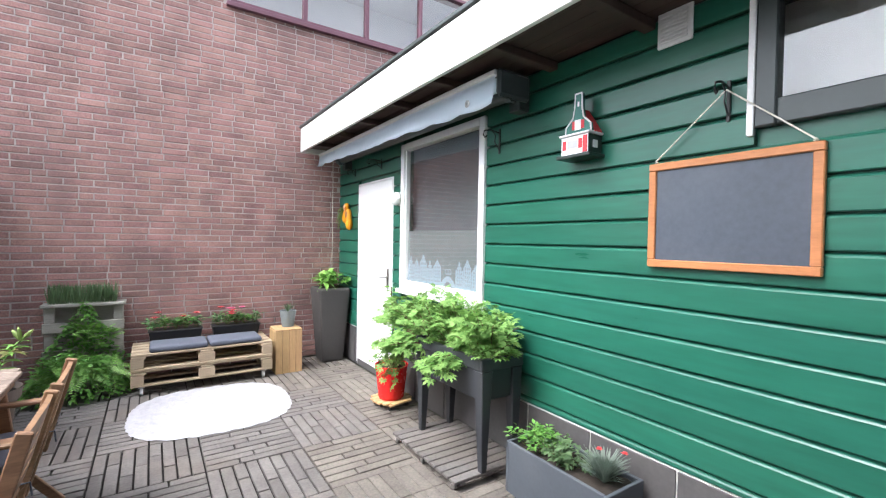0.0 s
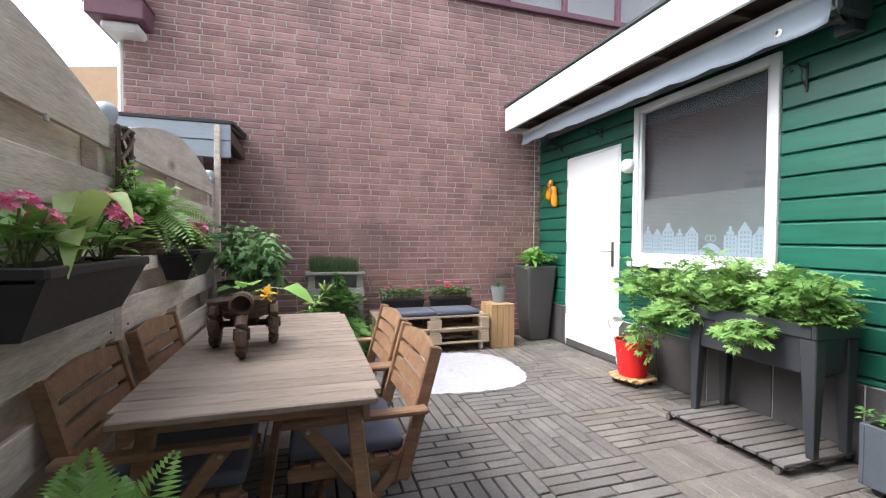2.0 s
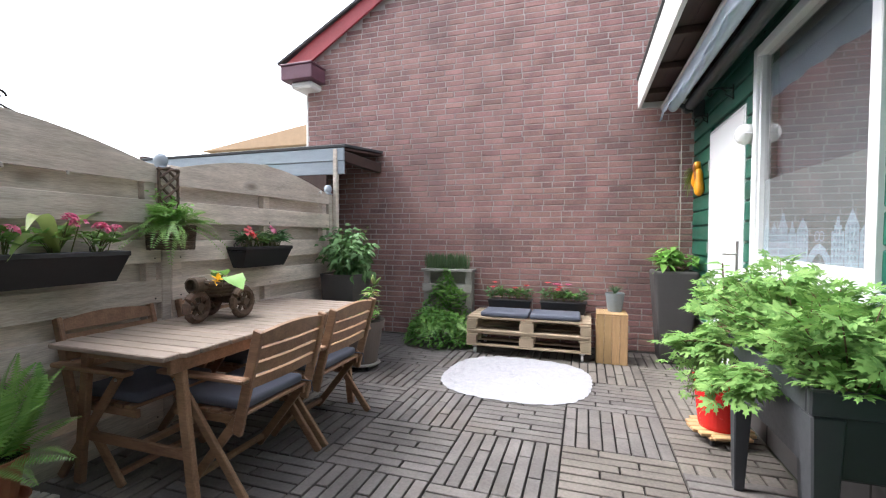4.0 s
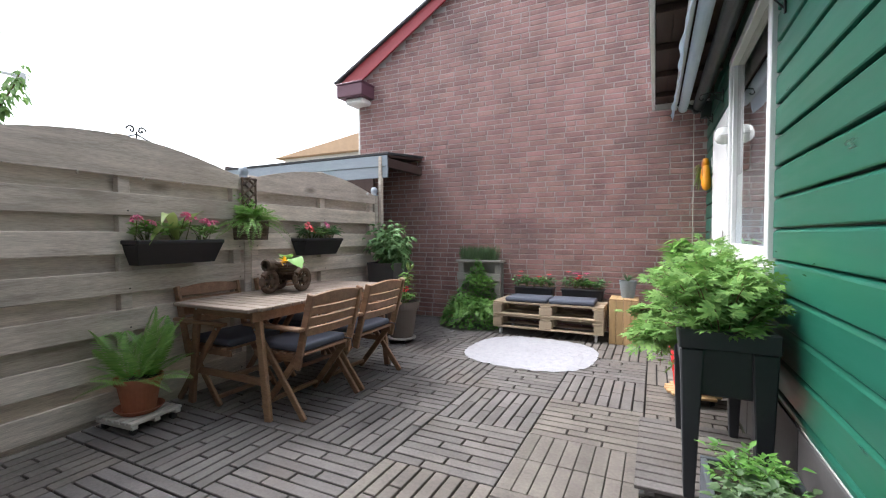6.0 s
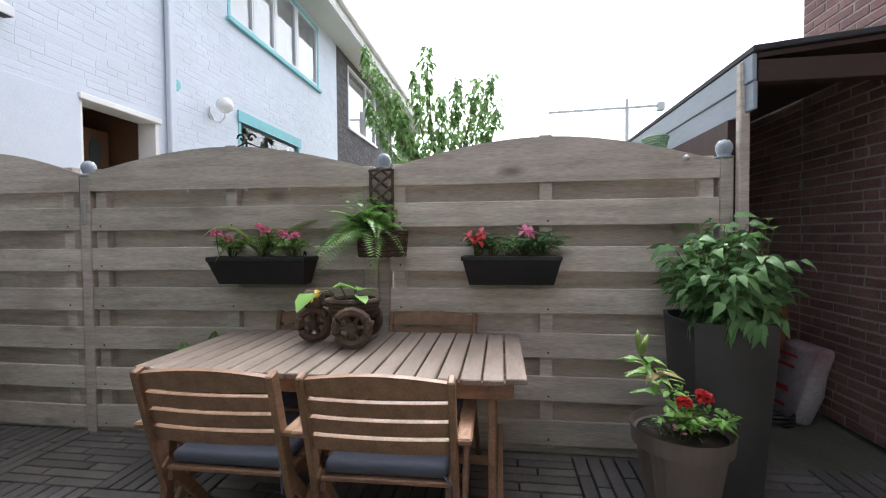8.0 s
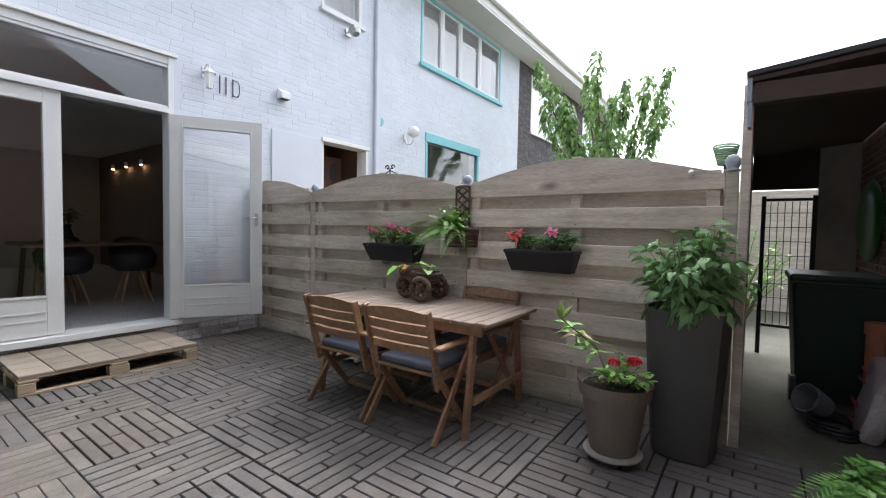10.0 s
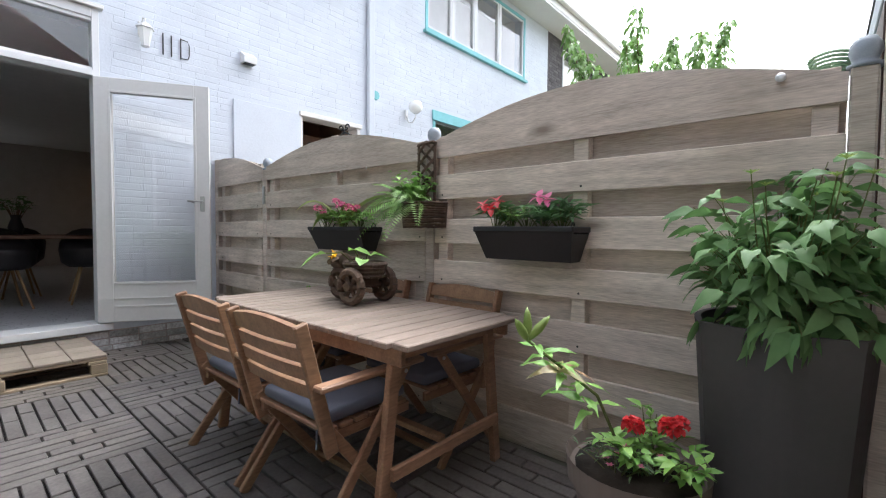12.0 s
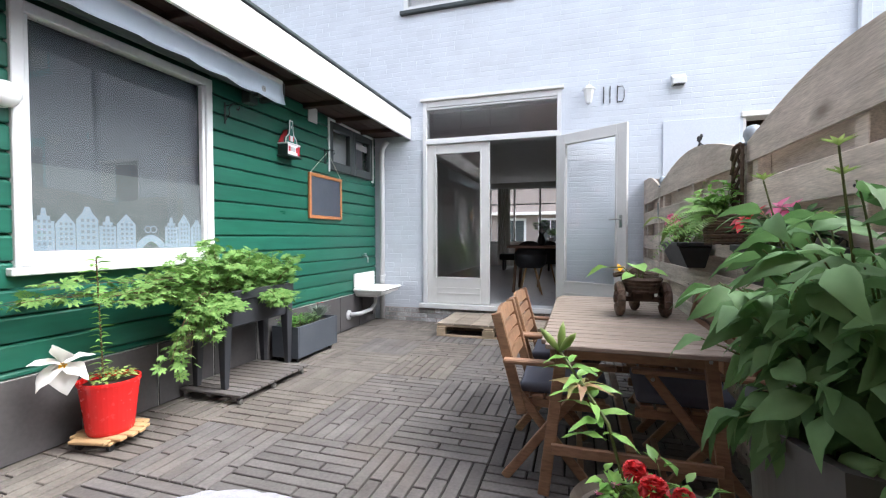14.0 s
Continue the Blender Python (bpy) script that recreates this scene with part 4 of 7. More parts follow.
# ---- plants ----
class Leaves:
    """Collects many small leaves into one mesh."""
    def __init__(self):
        self.v, self.f = [], []

    def add(self, m, pts, faces):
        b = len(self.v)
        self.v += [tuple(m @ Vector(p)) for p in pts]
        self.f += [tuple(b + i for i in f) for f in faces]

    def ovate(self, m, s, w=0.5, droop=0.25, fold=0.12):
        p = [(0, 0, 0), (-w * 0.75, 0.28, fold), (0, 0.3, 0.02), (w * 0.75, 0.28, fold), (-w * 0.62, 0.6, fold * 0.6 - droop * 0.35), (0, 0.62, -droop * 0.4), (w * 0.62, 0.6, fold * 0.6 - droop * 0.35), (0, 1, -droop)]
        p = [(a * s * 0.66, b * s, c * s) for a, b, c in p]
        self.add(m, p, [(0, 2, 1), (0, 3, 2), (1, 2, 5, 4), (2, 3, 6, 5), (4, 5, 7), (5, 6, 7)])

    def palmate(self, m, s, lobes=5, spread=66, w=0.19):
        for i in range(lobes):
            a = radians(-spread + 2 * spread * i / (lobes - 1))
            l = s * (1.0 - 0.38 * abs(i - (lobes - 1) / 2) / ((lobes - 1) / 2))
            c, sn = math.cos(a), math.sin(a)
            pts = [(0, 0, 0), (-w, 0.42, 0.04), (0, 0.45, -0.01), (w, 0.42, 0.04), (-w * 0.7, 0.72, 0.0), (w * 0.7, 0.72, 0.0), (0, 1, -0.14)]
            pts = [(l * (x * c + y * sn), l * (-x * sn + y * c), l * z) for x, y, z in pts]
            self.add(m, pts, [(0, 2, 1), (0, 3, 2), (1, 2, 6, 4), (2, 3, 5, 6)])

    def lance(self, m, s, w=0.34, droop=0.45):
        """A long pointed leaf that bends down, folded along its midrib."""
        n, p, f = 7, [], []
        for i in range(n + 1):
            t = i / n
            k = w * s * 0.5 * (math.sin(math.pi * min(1.0, t * 1.25 + 0.06)) if t < 0.4 else max(0.0, (1 - t) / 0.6) ** 0.85) + 0.0005
            y, z = s * (t - 0.38 * droop * t * t), -droop * s * t * t * (1.1 - 0.15 * t)
            ripple = 0.035 * s * math.sin(t * 11 + s * 60)
            p += [(-k, y, z + k * 0.16 + ripple * (t < 0.95)), (-k * 0.5, y, z + k * 0.26), (0, y, z), (k * 0.5, y, z + k * 0.26), (k, y, z + k * 0.16 - ripple * (t < 0.95))]
        for i in range(n):
            for j in range(4):
                a = 5 * i + j
                f.append((a, a + 1, a + 6, a + 5))
        self.add(m, p, f)

    def cut(self, m, s, lobes=7):
        """A deeply cut leaf: narrow toothed lobes spread from one point."""
        for i in range(lobes):
            u = (i - (lobes - 1) / 2) / ((lobes - 1) / 2)
            a, l = radians(105) * u, s * (1.0 - 0.42 * abs(u) ** 1.5)
            c, sn = math.cos(a), math.sin(a)
            pts = [(0, 0, 0), (-0.06, 0.3, 0.01), (-0.2, 0.52, 0.02), (-0.09, 0.55, 0.01), (-0.15, 0.76, -0.03), (-0.05, 0.78, -0.04), (0, 1, -0.12), (0.05, 0.78, -0.04), (0.15, 0.76, -0.03), (0.09, 0.55, 0.01), (0.2, 0.52, 0.02), (0.06, 0.3, 0.01)]
            pts = [(l * (x * c + y * sn), l * (-x * sn + y * c), l * z) for x, y, z in pts]
            self.add(m, pts, [(0, 11, 1), (1, 11, 9, 3), (1, 3, 2), (11, 10, 9), (3, 9, 7, 5), (3, 5, 4), (9, 8, 7), (5, 7, 6)])

    def blade(self, pts, w):
        """A long blade along points, w wide in the middle."""
        b, n = len(self.v), len(pts)
        pts = [Vector(p) for p in pts]
        for i, p in enumerate(pts):
            t = (pts[min(i + 1, n - 1)] - pts[max(i - 1, 0)]).normalized()
            s = t.cross(Vector((0, 0, 1)))
            s = s.normalized() if s.length > 1e-4 else Vector((1, 0, 0))
            k = w * math.sin(math.pi * (0.12 + 0.88 * i / (n - 1))) / 2 + 0.0004
            u = s.cross(t) * (k * 0.35)
            self.v += [tuple(p - s * k + u), tuple(p), tuple(p + s * k + u)]
        for i in range(n - 1):
            a = b + 3 * i
            self.f += [(a, a + 1, a + 4, a + 3), (a + 1, a + 2, a + 5, a + 4)]

    def frond(self, base, way, length, droop, rnd, width=0.2, n=18):
        """A fern frond with paired leaflets along an arching rib."""
        way = Vector(way).normalized()
        pts = []
        for i in range(n + 1):
            t = i / n
            pts.append(Vector(base) + way * (length * t) + Vector((0, 0, -droop * length * t * t)))
        side = way.cross(Vector((0, 0, 1)))
        side = side.normalized() if side.length > 1e-3 else Vector((1, 0, 0))
        roll = rnd.uniform(-0.5, 0.5)
        for i in range(2, n):
            t = i / n
            d = (pts[i + 1] - pts[i - 1]).normalized()
            up = side.cross(d)
            sd = (side * math.cos(roll) + up * math.sin(roll)).normalized()
            l = width * length * (math.sin(math.pi * min(1, t * 1.25 + 0.1)) if t < 0.5 else (1 - t) * 1.9) + 0.008
            for s in (-1, 1):
                tip = pts[i] + sd * (s * l) + d * (l * 0.45) - up * (l * 0.18)
                mid = pts[i] + (tip - pts[i]) * 0.5
                q = d * (length / n * 0.33)
                b = len(self.v)
                self.v += [tuple(pts[i]), tuple(mid + q), tuple(tip), tuple(mid - q)]
                self.f.append((b, b + 1, b + 2, b + 3))
        return pts

    def end(self, material, parent, name="leaves", label=""):
        ob = raw(name, self.v, self.f, material, parent, True)
        ob["kind"] = "stuff"
        if label:
            ob["label"] = label
        return ob


def facing(p, way, rnd, tilt=0.5):
    """A leaf's own frame: y along way, z as far up as it may, turned a little."""
    y = Vector(way).normalized()
    up = Vector((rnd.uniform(-tilt, tilt), rnd.uniform(-tilt, tilt), 1))
    x = y.cross(up)
    x = x.normalized() if x.length > 1e-3 else Vector((1, 0, 0))
    z = x.cross(y)
    m = Matrix((x, y, z)).transposed().to_4x4()
    m.translation = p
    return m


def shrub(root, rnd, base, stems, height, spread, per, size, shape, mat_leaf, mat_stem=None, lean=(0, 0), droop=0.25, start=0.3, arch=0.25, thick=0.004, jitter=0.03, label="", lobes=5, tilt=0.5, hang=0.0):
    """Stems that rise from base and arch outwards, with leaves along them."""
    lv, bm = Leaves(), bmesh.new()
    base = Vector(base)
    for i in range(stems):
        a = rnd.uniform(0, 2 * math.pi)
        r = math.sqrt(rnd.random()) * spread
        h = height * rnd.uniform(0.6, 1.05) * (1 - 0.35 * (r / max(spread, 1e-3)) ** 2)
        end = base + Vector((math.cos(a) * r + lean[0], math.sin(a) * r + lean[1], h))
        foot = base + Vector((math.cos(a) * r * 0.25, math.sin(a) * r * 0.25, 0))
        ctrl = foot + (end - foot) * 0.5 + Vector((0, 0, arch * h))
        pts = [foot * (1 - t) ** 2 + ctrl * (2 * t * (1 - t)) + end * t * t for t in [k / 6 for k in range(7)]]
        tube(pts, thick, 4, bm, thick * 0.4)
        for k in range(per):
            t = start + (1 - start) * (k + rnd.random()) / per
            p = foot * (1 - t) ** 2 + ctrl * (2 * t * (1 - t)) + end * t * t
            b = rnd.uniform(0, 2 * math.pi)
            out = Vector((math.cos(b), math.sin(b), rnd.uniform(-0.35, 0.5) - hang))
            out += (end - foot).normalized() * 0.4
            p = p + out.normalized() * rnd.uniform(0, jitter)
            s = size * rnd.uniform(0.65, 1.15)
            m = facing(p, out, rnd, tilt)
            if shape == "lance":
                lv.lance(m, s, 0.41, droop)
            elif shape == "cut":
                lv.cut(m, s)
            elif shape == "palmate":
                lv.palmate(m, s, lobes)
            elif shape == "narrow":
                lv.ovate(m, s, 0.22, droop)
            else:
                lv.ovate(m, s, 0.5, droop)
    st = part("stem_mass", bm, mat_stem or STEM, root)
    st["kind"] = "stuff"
    return lv.end(mat_leaf, root, "leaves", label)


def bloom(root, p, s, material, rnd, petals=5, rows=1, label="", way=(0, 0, 1), open_=0.5):
    """One flower head of separate petals."""
    lv = Leaves()
    base = Vector(way).normalized().to_track_quat("Z", "Y").to_matrix().to_4x4()
    for r in range(rows):
        for i in range(petals):
            a = 2 * math.pi * (i + 0.5 * r) / petals + rnd.uniform(-0.1, 0.1)
            d = base.to_3x3() @ Vector((math.cos(a), math.sin(a), open_ + 0.5 * r))
            lv.ovate(facing(p, d, rnd, 0.2), s * (1 - 0.25 * r), 0.62, 0.12, 0.15)
    ob = raw("flower", lv.v, lv.f, material, root, True)
    if label:
        ob["label"] = label
    return ob


def cluster(root, p, r, n, s, material, rnd, label=""):
    """A round head of many small florets."""
    lv = Leaves()
    for i in range(n):
        d = Vector((rnd.gauss(0, 1), rnd.gauss(0, 1), abs(rnd.gauss(0, 1)) + 0.1)).normalized()
        for k in range(4):
            a = math.pi / 2 * k
            x = d.orthogonal().normalized()
            y = d.cross(x)
            w = (x * math.cos(a) + y * math.sin(a)) + d * 0.35
            lv.ovate(facing(Vector(p) + d * r, w, rnd, 0.2), s, 0.7, 0.1)
    ob = raw("flower", lv.v, lv.f, material, root, True)
    if label:
        ob["label"] = label
    return ob


def soil(root, x0, x1, y0, y1, z):
    """A lumpy bed of soil."""
    n, v, f = 10, [], []
    for i in range(n + 1):
        for j in range(n + 1):
            v.append((x0 + (x1 - x0) * i / n, y0 + (y1 - y0) * j / n, z + noise.noise(Vector((i * 1.7, j * 1.3, z * 9))) * 0.012))
    for i in range(n):
        for j in range(n):
            a = i * (n + 1) + j
            f.append((a, a + n + 1, a + n + 2, a + 1))
    return raw("soil", v, f, SOIL, root, smooth=True)


def soil_round(root, r, z):
    return part("soil", lathe([(0.0, z + 0.008), (r * 0.5, z + 0.006), (r, z)], 20), SOIL, root, smooth=True)


def castor(root, x, y, z):
    c = part("castor", bx(x - 0.012, x + 0.012, y - 0.016, y + 0.016, z - 0.028, z, 0.003), STEEL, root)
    part("wheel", lathe([(0.006, -0.008), (0.021, -0.007), (0.021, 0.007), (0.006, 0.008)], 14, pose(x + 0.012, y, z - 0.034, 0, 90, 0)), BLACKPLASTIC, c)
    return c

# ---- dining table ----
def dining_table():
    t = thing("dining_table", "slatted wooden garden table with trestle legs, greyed by weather", "table", -0.676, 2.741, 0)
    L, W, H = 1.56, 0.735, 0.7
    n = 19
    for i in range(n):
        y = -L / 2 + L * (i + 0.5) / n
        hw = L / n / 2 - 0.0035
        short = 0.022 if i in (0, n - 1) else 0.0
        part("slat", bx(-W / 2 + short, W / 2 - short, y - hw, y + hw, H - 0.022, H, 0.004), TABLEWOOD, t)
    for s in (-1, 1):
        part("apron", bx(s * (W / 2 - 0.05) - 0.012, s * (W / 2 - 0.05) + 0.012, -L / 2 + 0.05, L / 2 - 0.05, H - 0.085, H - 0.024, 0.003), TEAK, t)
    for s in (-1, 1):
        yy = s * (L / 2 - 0.13)
        part("end_apron", bx(-W / 2 + 0.065, W / 2 - 0.065, yy - 0.012, yy + 0.012, H - 0.085, H - 0.024, 0.003), TEAK, t)
        for q in (-1, 1):
            leg = part("leg", beam((q * 0.36, yy, 0), (q * 0.28, yy, H - 0.03), 0.03, 0.05, 0.004), TEAK, t)
        part("stretcher", bx(-0.325, 0.325, yy + 0.018, yy + 0.04, 0.2, 0.245, 0.003), TEAK, t)
        for q in (-1, 1):
            part("bolt", lathe([(0.009, 0), (0.007, 0.004)], 8, pose(q * 0.28, yy + s * 0.013, H - 0.055, -90 * s, 0, 0)), STEEL, t)
    part("long_brace", bx(-0.02, 0.02, -L / 2 + 0.15, L / 2 - 0.15, 0.21, 0.235, 0.003), TEAK, t)
    return t

dining_table()


def garden_chair():
    """A folding armchair that faces -x, with its floor point in the middle."""
    c = thing("garden_chair", "oiled wooden folding armchair with slatted back and slate-grey seat cushion", "chair", 0, 0, 0, group="chairs round the table")
    W = 0.262
    for s in (-1, 1):
        y = s * W
        part("leg", beam((0.25, y - s * 0.0, 0), (-0.17, y, 0.55), 0.022, 0.042, 0.004), TEAK, c)
        part("leg", beam((-0.13, y - s * 0.03, 0), (0.2, y - s * 0.03, 0.41), 0.022, 0.042, 0.004), TEAK, c)
        part("back_post", beam((0.17, y - s * 0.022, 0.3), (0.295, y - s * 0.022, 0.775), 0.024, 0.05, 0.005), TEAK, c)
        arm = part("armrest", bx(-0.24, 0.255, y - 0.026 + s * 0.012, y + 0.026 + s * 0.012, 0.548, 0.57, 0.006), TEAK, c)
        part("bolt", lathe([(0.009, 0), (0.006, 0.005)], 8, pose(-0.155, y + s * 0.012, 0.525, -90 * s, 0, 0)), STEEL, c)
        part("seat_rail", bx(-0.22, 0.19, y - s * 0.045 - 0.011, y - s * 0.045 + 0.011, 0.335, 0.375, 0.003), TEAK, c)
    for k in range(4):
        zb = 0.51 + k * 0.066
        m = pose(0.205 + (zb - 0.45) * 0.263, 0, zb, 0, 14.7, 0)
        bm = bmesh.new()
        n = 10
        rows = []
        for i in range(n + 1):
            u = -W + 0.035 + (2 * W - 0.07) * i / n
            top = 0.051 if k < 3 else 0.05 + 0.03 * math.cos(math.pi * u / (2 * W))
            bow = 0.012 * math.cos(math.pi * u / (2 * W))
            rows.append([bm.verts.new(m @ Vector(p)) for p in ((bow - 0.009, u, 0), (bow + 0.009, u, 0), (bow + 0.009, u, top), (bow - 0.009, u, top))])
        for a, b in zip(rows, rows[1:]):
            for i in range(4):
                j = (i + 1) % 4
                bm.faces.new((a[i], a[j], b[j], b[i]))
        bm.faces.new(rows[0][::-1]); bm.faces.new(rows[-1])
        bmesh.ops.recalc_face_normals(bm, faces=bm.faces[:])
        part("back_slat", bm, TEAK, c, "arched top slat" if k == 3 else "")
    for i in range(6):
        x = -0.2 + i * 0.068
        part("seat_slat", bx(x, x + 0.055, -W + 0.03, W - 0.03, 0.376, 0.392, 0.003), TEAK, c)
    part("cross_rail", bx(-0.11, -0.08, -W + 0.04, W - 0.04, 0.04, 0.065, 0.003), TEAK, c)
    cu = bx(-0.215, 0.185, -0.215, 0.215, 0.394, 0.444, 0.02, None, 3)
    part("cushion", cu, CUSHION, c, "slate-grey seat cushion", smooth=True)
    part("cushion_tie", tube([(0.18, 0.2, 0.41), (0.225, 0.23, 0.4), (0.23, 0.235, 0.34)], 0.004, 5), CUSHION, c)
    return c

chair = garden_chair()
chair.matrix_basis = pose(-0.375, 2.453, 0)
copy_thing(chair, pose(-0.375, 3.03, 0, 0, 0, 1))
copy_thing(chair, pose(-0.93, 2.36, 0, 0, 0, 180))
copy_thing(chair, pose(-0.93, 3.03, 0, 0, 0, 178))

# ---- pallet bench ----
def pallet(parent_root, L, D, z, deck_n, mats=PALLET, h=0.135, with_top=True):
    """A pallet as parts: three skids of blocks and boards, top boards running along x."""
    for y in (0.03, D / 2, D - 0.03):
        part("bottom_board", bx(0, L, y - 0.05 if 0.03 < y < D - 0.03 else (y - 0.03), y + 0.05 if 0.03 < y < D - 0.03 else (y + 0.03), z, z + 0.018, 0.003), mats, parent_root)
        for x in (0.05, L / 2, L - 0.05):
            w = 0.05 if x != L / 2 else 0.07
            part("block", bx(x - w, x + w, max(0.001, y - 0.048), min(D - 0.001, y + 0.048), z + 0.0185, z + h - 0.042, 0.004), mats, parent_root)
    for x in (0.06, L / 2, L - 0.06):
        part("cross_board", bx(x - 0.055, x + 0.055, 0.002, D - 0.002, z + h - 0.0415, z + h - 0.021, 0.003), mats, parent_root)
    for i in range(deck_n):
        y = D * (i + 0.5) / deck_n
        hw = D / deck_n / 2 - 0.012
        part("top_board", bx(0, L, y - hw, y + hw, z + h - 0.0205, z + h, 0.003), mats, parent_root)

bench = thing("pallet_bench", "bench of two stacked raw wooden pallets on castors", "bench", 0.118, 4.92, 0)
pallet(bench, 1.2, 0.58, 0.085, 4, h=0.145)
pallet(bench, 1.2, 0.58, 0.232, 5, h=0.145)
for x in (0.08, 1.12):
    for y in (0.05, 0.53):
        c = part("castor", bx(x - 0.025, x + 0.025, y - 0.03, y + 0.03, 0.07, 0.084, 0.003), STEEL, bench)
        part("wheel", lathe([(0.01, -0.012), (0.035, -0.011), (0.035, 0.011), (0.01, 0.012)], 16, pose(x, y, 0.036, 0, 90, 0)), WHITE, c, "white castor wheel")
for i, x in enumerate((0.255, 0.745)):
    cu = tagged(new("seat_pad"), "slate-grey cushion lying on the pallet bench", "cushion", "bench cushions")
    cu.matrix_basis = pose(x, 4.94, 0.379, 0, 0, 0.8 if i else -0.6)
    bm = bx(0, 0.475, 0, 0.34, 0, 0.05, 0.02, None, 3)
    for v in bm.verts:
        v.co.z += 0.012 * math.sin(math.pi * v.co.x / 0.475) * math.sin(math.pi * v.co.y / 0.34) * (1 if v.co.z > 0.02 else 0)
    part("pad", bm, CUSHION, cu, smooth=True)
rnd = random.Random(11)
for i, (x, col) in enumerate(((0.24, PETAL_CORAL), (0.8, PETAL_PINK))):
    pl = thing("flower_trough", "black plastic trough of coral flowers on the pallet bench", "planter", x, 5.31, 0.379, group="bench troughs")
    bm = bx(0.01, 0.47, 0.01, 0.17, 0, 0.115, 0.006)
    for v in bm.verts:
        if v.co.z < 0.05:
            v.co.x = 0.24 + (v.co.x - 0.24) * 0.93
            v.co.y = 0.09 + (v.co.y - 0.09) * 0.8
    part("trough", bm, BLACKPLASTIC, pl)
    part("rim", bx(0.0, 0.48, 0.0, 0.18, 0.1155, 0.125, 0.004), BLACKPLASTIC, pl)
    for k in range(5):
        shrub(pl, rnd, (0.06 + 0.09 * k, 0.09, 0.12), 9, 0.13, 0.08, 7, 0.055, "ovate", L_MID if k % 2 else L_DARK, thick=0.002, start=0.2)
    for k in range(7 if i else 4):
        p = (rnd.uniform(0.03, 0.45) if i else (0.06, 0.09, 0.3, 0.42)[k], rnd.uniform(-0.01, 0.1), rnd.uniform(0.23, 0.31))
        bloom(pl, p, 0.046, col if k % 2 else PETAL_CORAL, rnd, 6, 2)

# ---- wooden crate with a little pot ----
cr = thing("wooden_crate", "upright honey-coloured crate of sawn planks", "crate", 1.36, 4.97, 0)
for i in range(4):
    part("plank", bx(0.002 + i * 0.069, 0.002 + i * 0.069 + 0.066, 0, 0.018, 0.0, 0.45, 0.003), CRATEWOOD, cr)
    part("plank", bx(0.0, 0.018, 0.0195 + i * 0.07, 0.0195 + i * 0.07 + 0.067, 0.0, 0.45, 0.003), CRATEWOOD, cr)
    part("plank", bx(0.26, 0.278, 0.0195 + i * 0.07, 0.0195 + i * 0.07 + 0.067, 0.0, 0.45, 0.003), CRATEWOOD, cr)
    part("top_plank", bx(0.002 + i * 0.069, 0.002 + i * 0.069 + 0.066, 0.0, 0.3, 0.4505, 0.468, 0.003), CRATEWOOD, cr)
po = thing("small_pot", "zinc-grey pot of thin green leaves standing on the crate", "plant pot", 1.53, 5.16, 0.468)
part("pot", lathe([(0.062, 0), (0.088, 0.17), (0.09, 0.178), (0.082, 0.178), (0.078, 0.15), (0.0, 0.15)], 24), ZINC, po, smooth=False)
lv = Leaves()
rnd = random.Random(4)
for i in range(26):
    a, r = rnd.uniform(0, 6.28), rnd.uniform(0.02, 0.13)
    h = rnd.uniform(0.06, 0.13)
    lv.blade([(math.cos(a) * r * t, math.sin(a) * r * t, 0.16 + h * t * (1.3 - 0.4 * t)) for t in (0, 0.35, 0.7, 1)], 0.012)
lv.end(L_HERB, po)

# ---- tall tapered pots ----
def tall_pot(x, y, h, wt, wb, label, rz=0, rounded=False):
    t = thing("tall_pot", label, "plant pot", x, y, 0, rz)
    k = math.sqrt(0.5)
    bm = bx(-wt / 2, wt / 2, -wt / 2, wt / 2, 0, h, 0.03, None, 3)
    for v in bm.verts:
        f = wb / wt + (1 - wb / wt) * (v.co.z / h) ** 0.9
        v.co.x *= f; v.co.y *= f
    top = [f for f in bm.faces if f.calc_center_median().z > h - 0.002 and f.normal.z > 0.9]
    if top:
        big = max(top, key=lambda f: f.calc_area())
        r = bmesh.ops.inset_region(bm, faces=[big], thickness=0.018)
        bmesh.ops.translate(bm, verts=big.verts[:], vec=(0, 0, -0.05))
    if rounded:
        bm.free()
        bm = lathe([(wb / 2, 0), (wb / 2 + 0.008, 0.01), (wb / 2 + (wt - wb) * 0.3, h * 0.55), (wt / 2 - 0.004, h - 0.03), (wt / 2, h), (wt / 2 - 0.018, h), (wt / 2 - 0.026, h - 0.05), (0.0, h - 0.05)], 56, None, None, 0.4)
    part("pot", bm, TALLPOT, t)
    soil(t, -wt / 2 + 0.05, wt / 2 - 0.05, -wt / 2 + 0.05, wt / 2 - 0.05, h - 0.03)
    return t

rnd = random.Random(21)
t1 = tall_pot(2.05, 5.28, 0.87, 0.38, 0.25, "tall dark-grey tapered pot with a leafy plant beside the shed door")
shrub(t1, rnd, (0, 0, 0.84), 16, 0.24, 0.24, 7, 0.13, "ovate", L_BRIGHT, droop=0.45, thick=0.004)
t2 = tall_pot(-0.98, 4.44, 0.82, 0.44, 0.31, "tall dark-grey pot with a bushy dark green plant by the fence", 0, True)
for n, h, sp, ln in ((38, 0.53, 0.25, (0.0, 0.0)), (18, 0.42, 0.26, (0.03, 0.03)), (18, 0.28, 0.25, (0.04, -0.02))):
    shrub(t2, rnd, (0.01, 0.0, 0.79), n, h, sp, 11, 0.1, "lance", L_LANCE, droop=0.6, arch=0.3, thick=0.0035, jitter=0.04, start=0.25, lean=ln, tilt=1.1, hang=0.3)
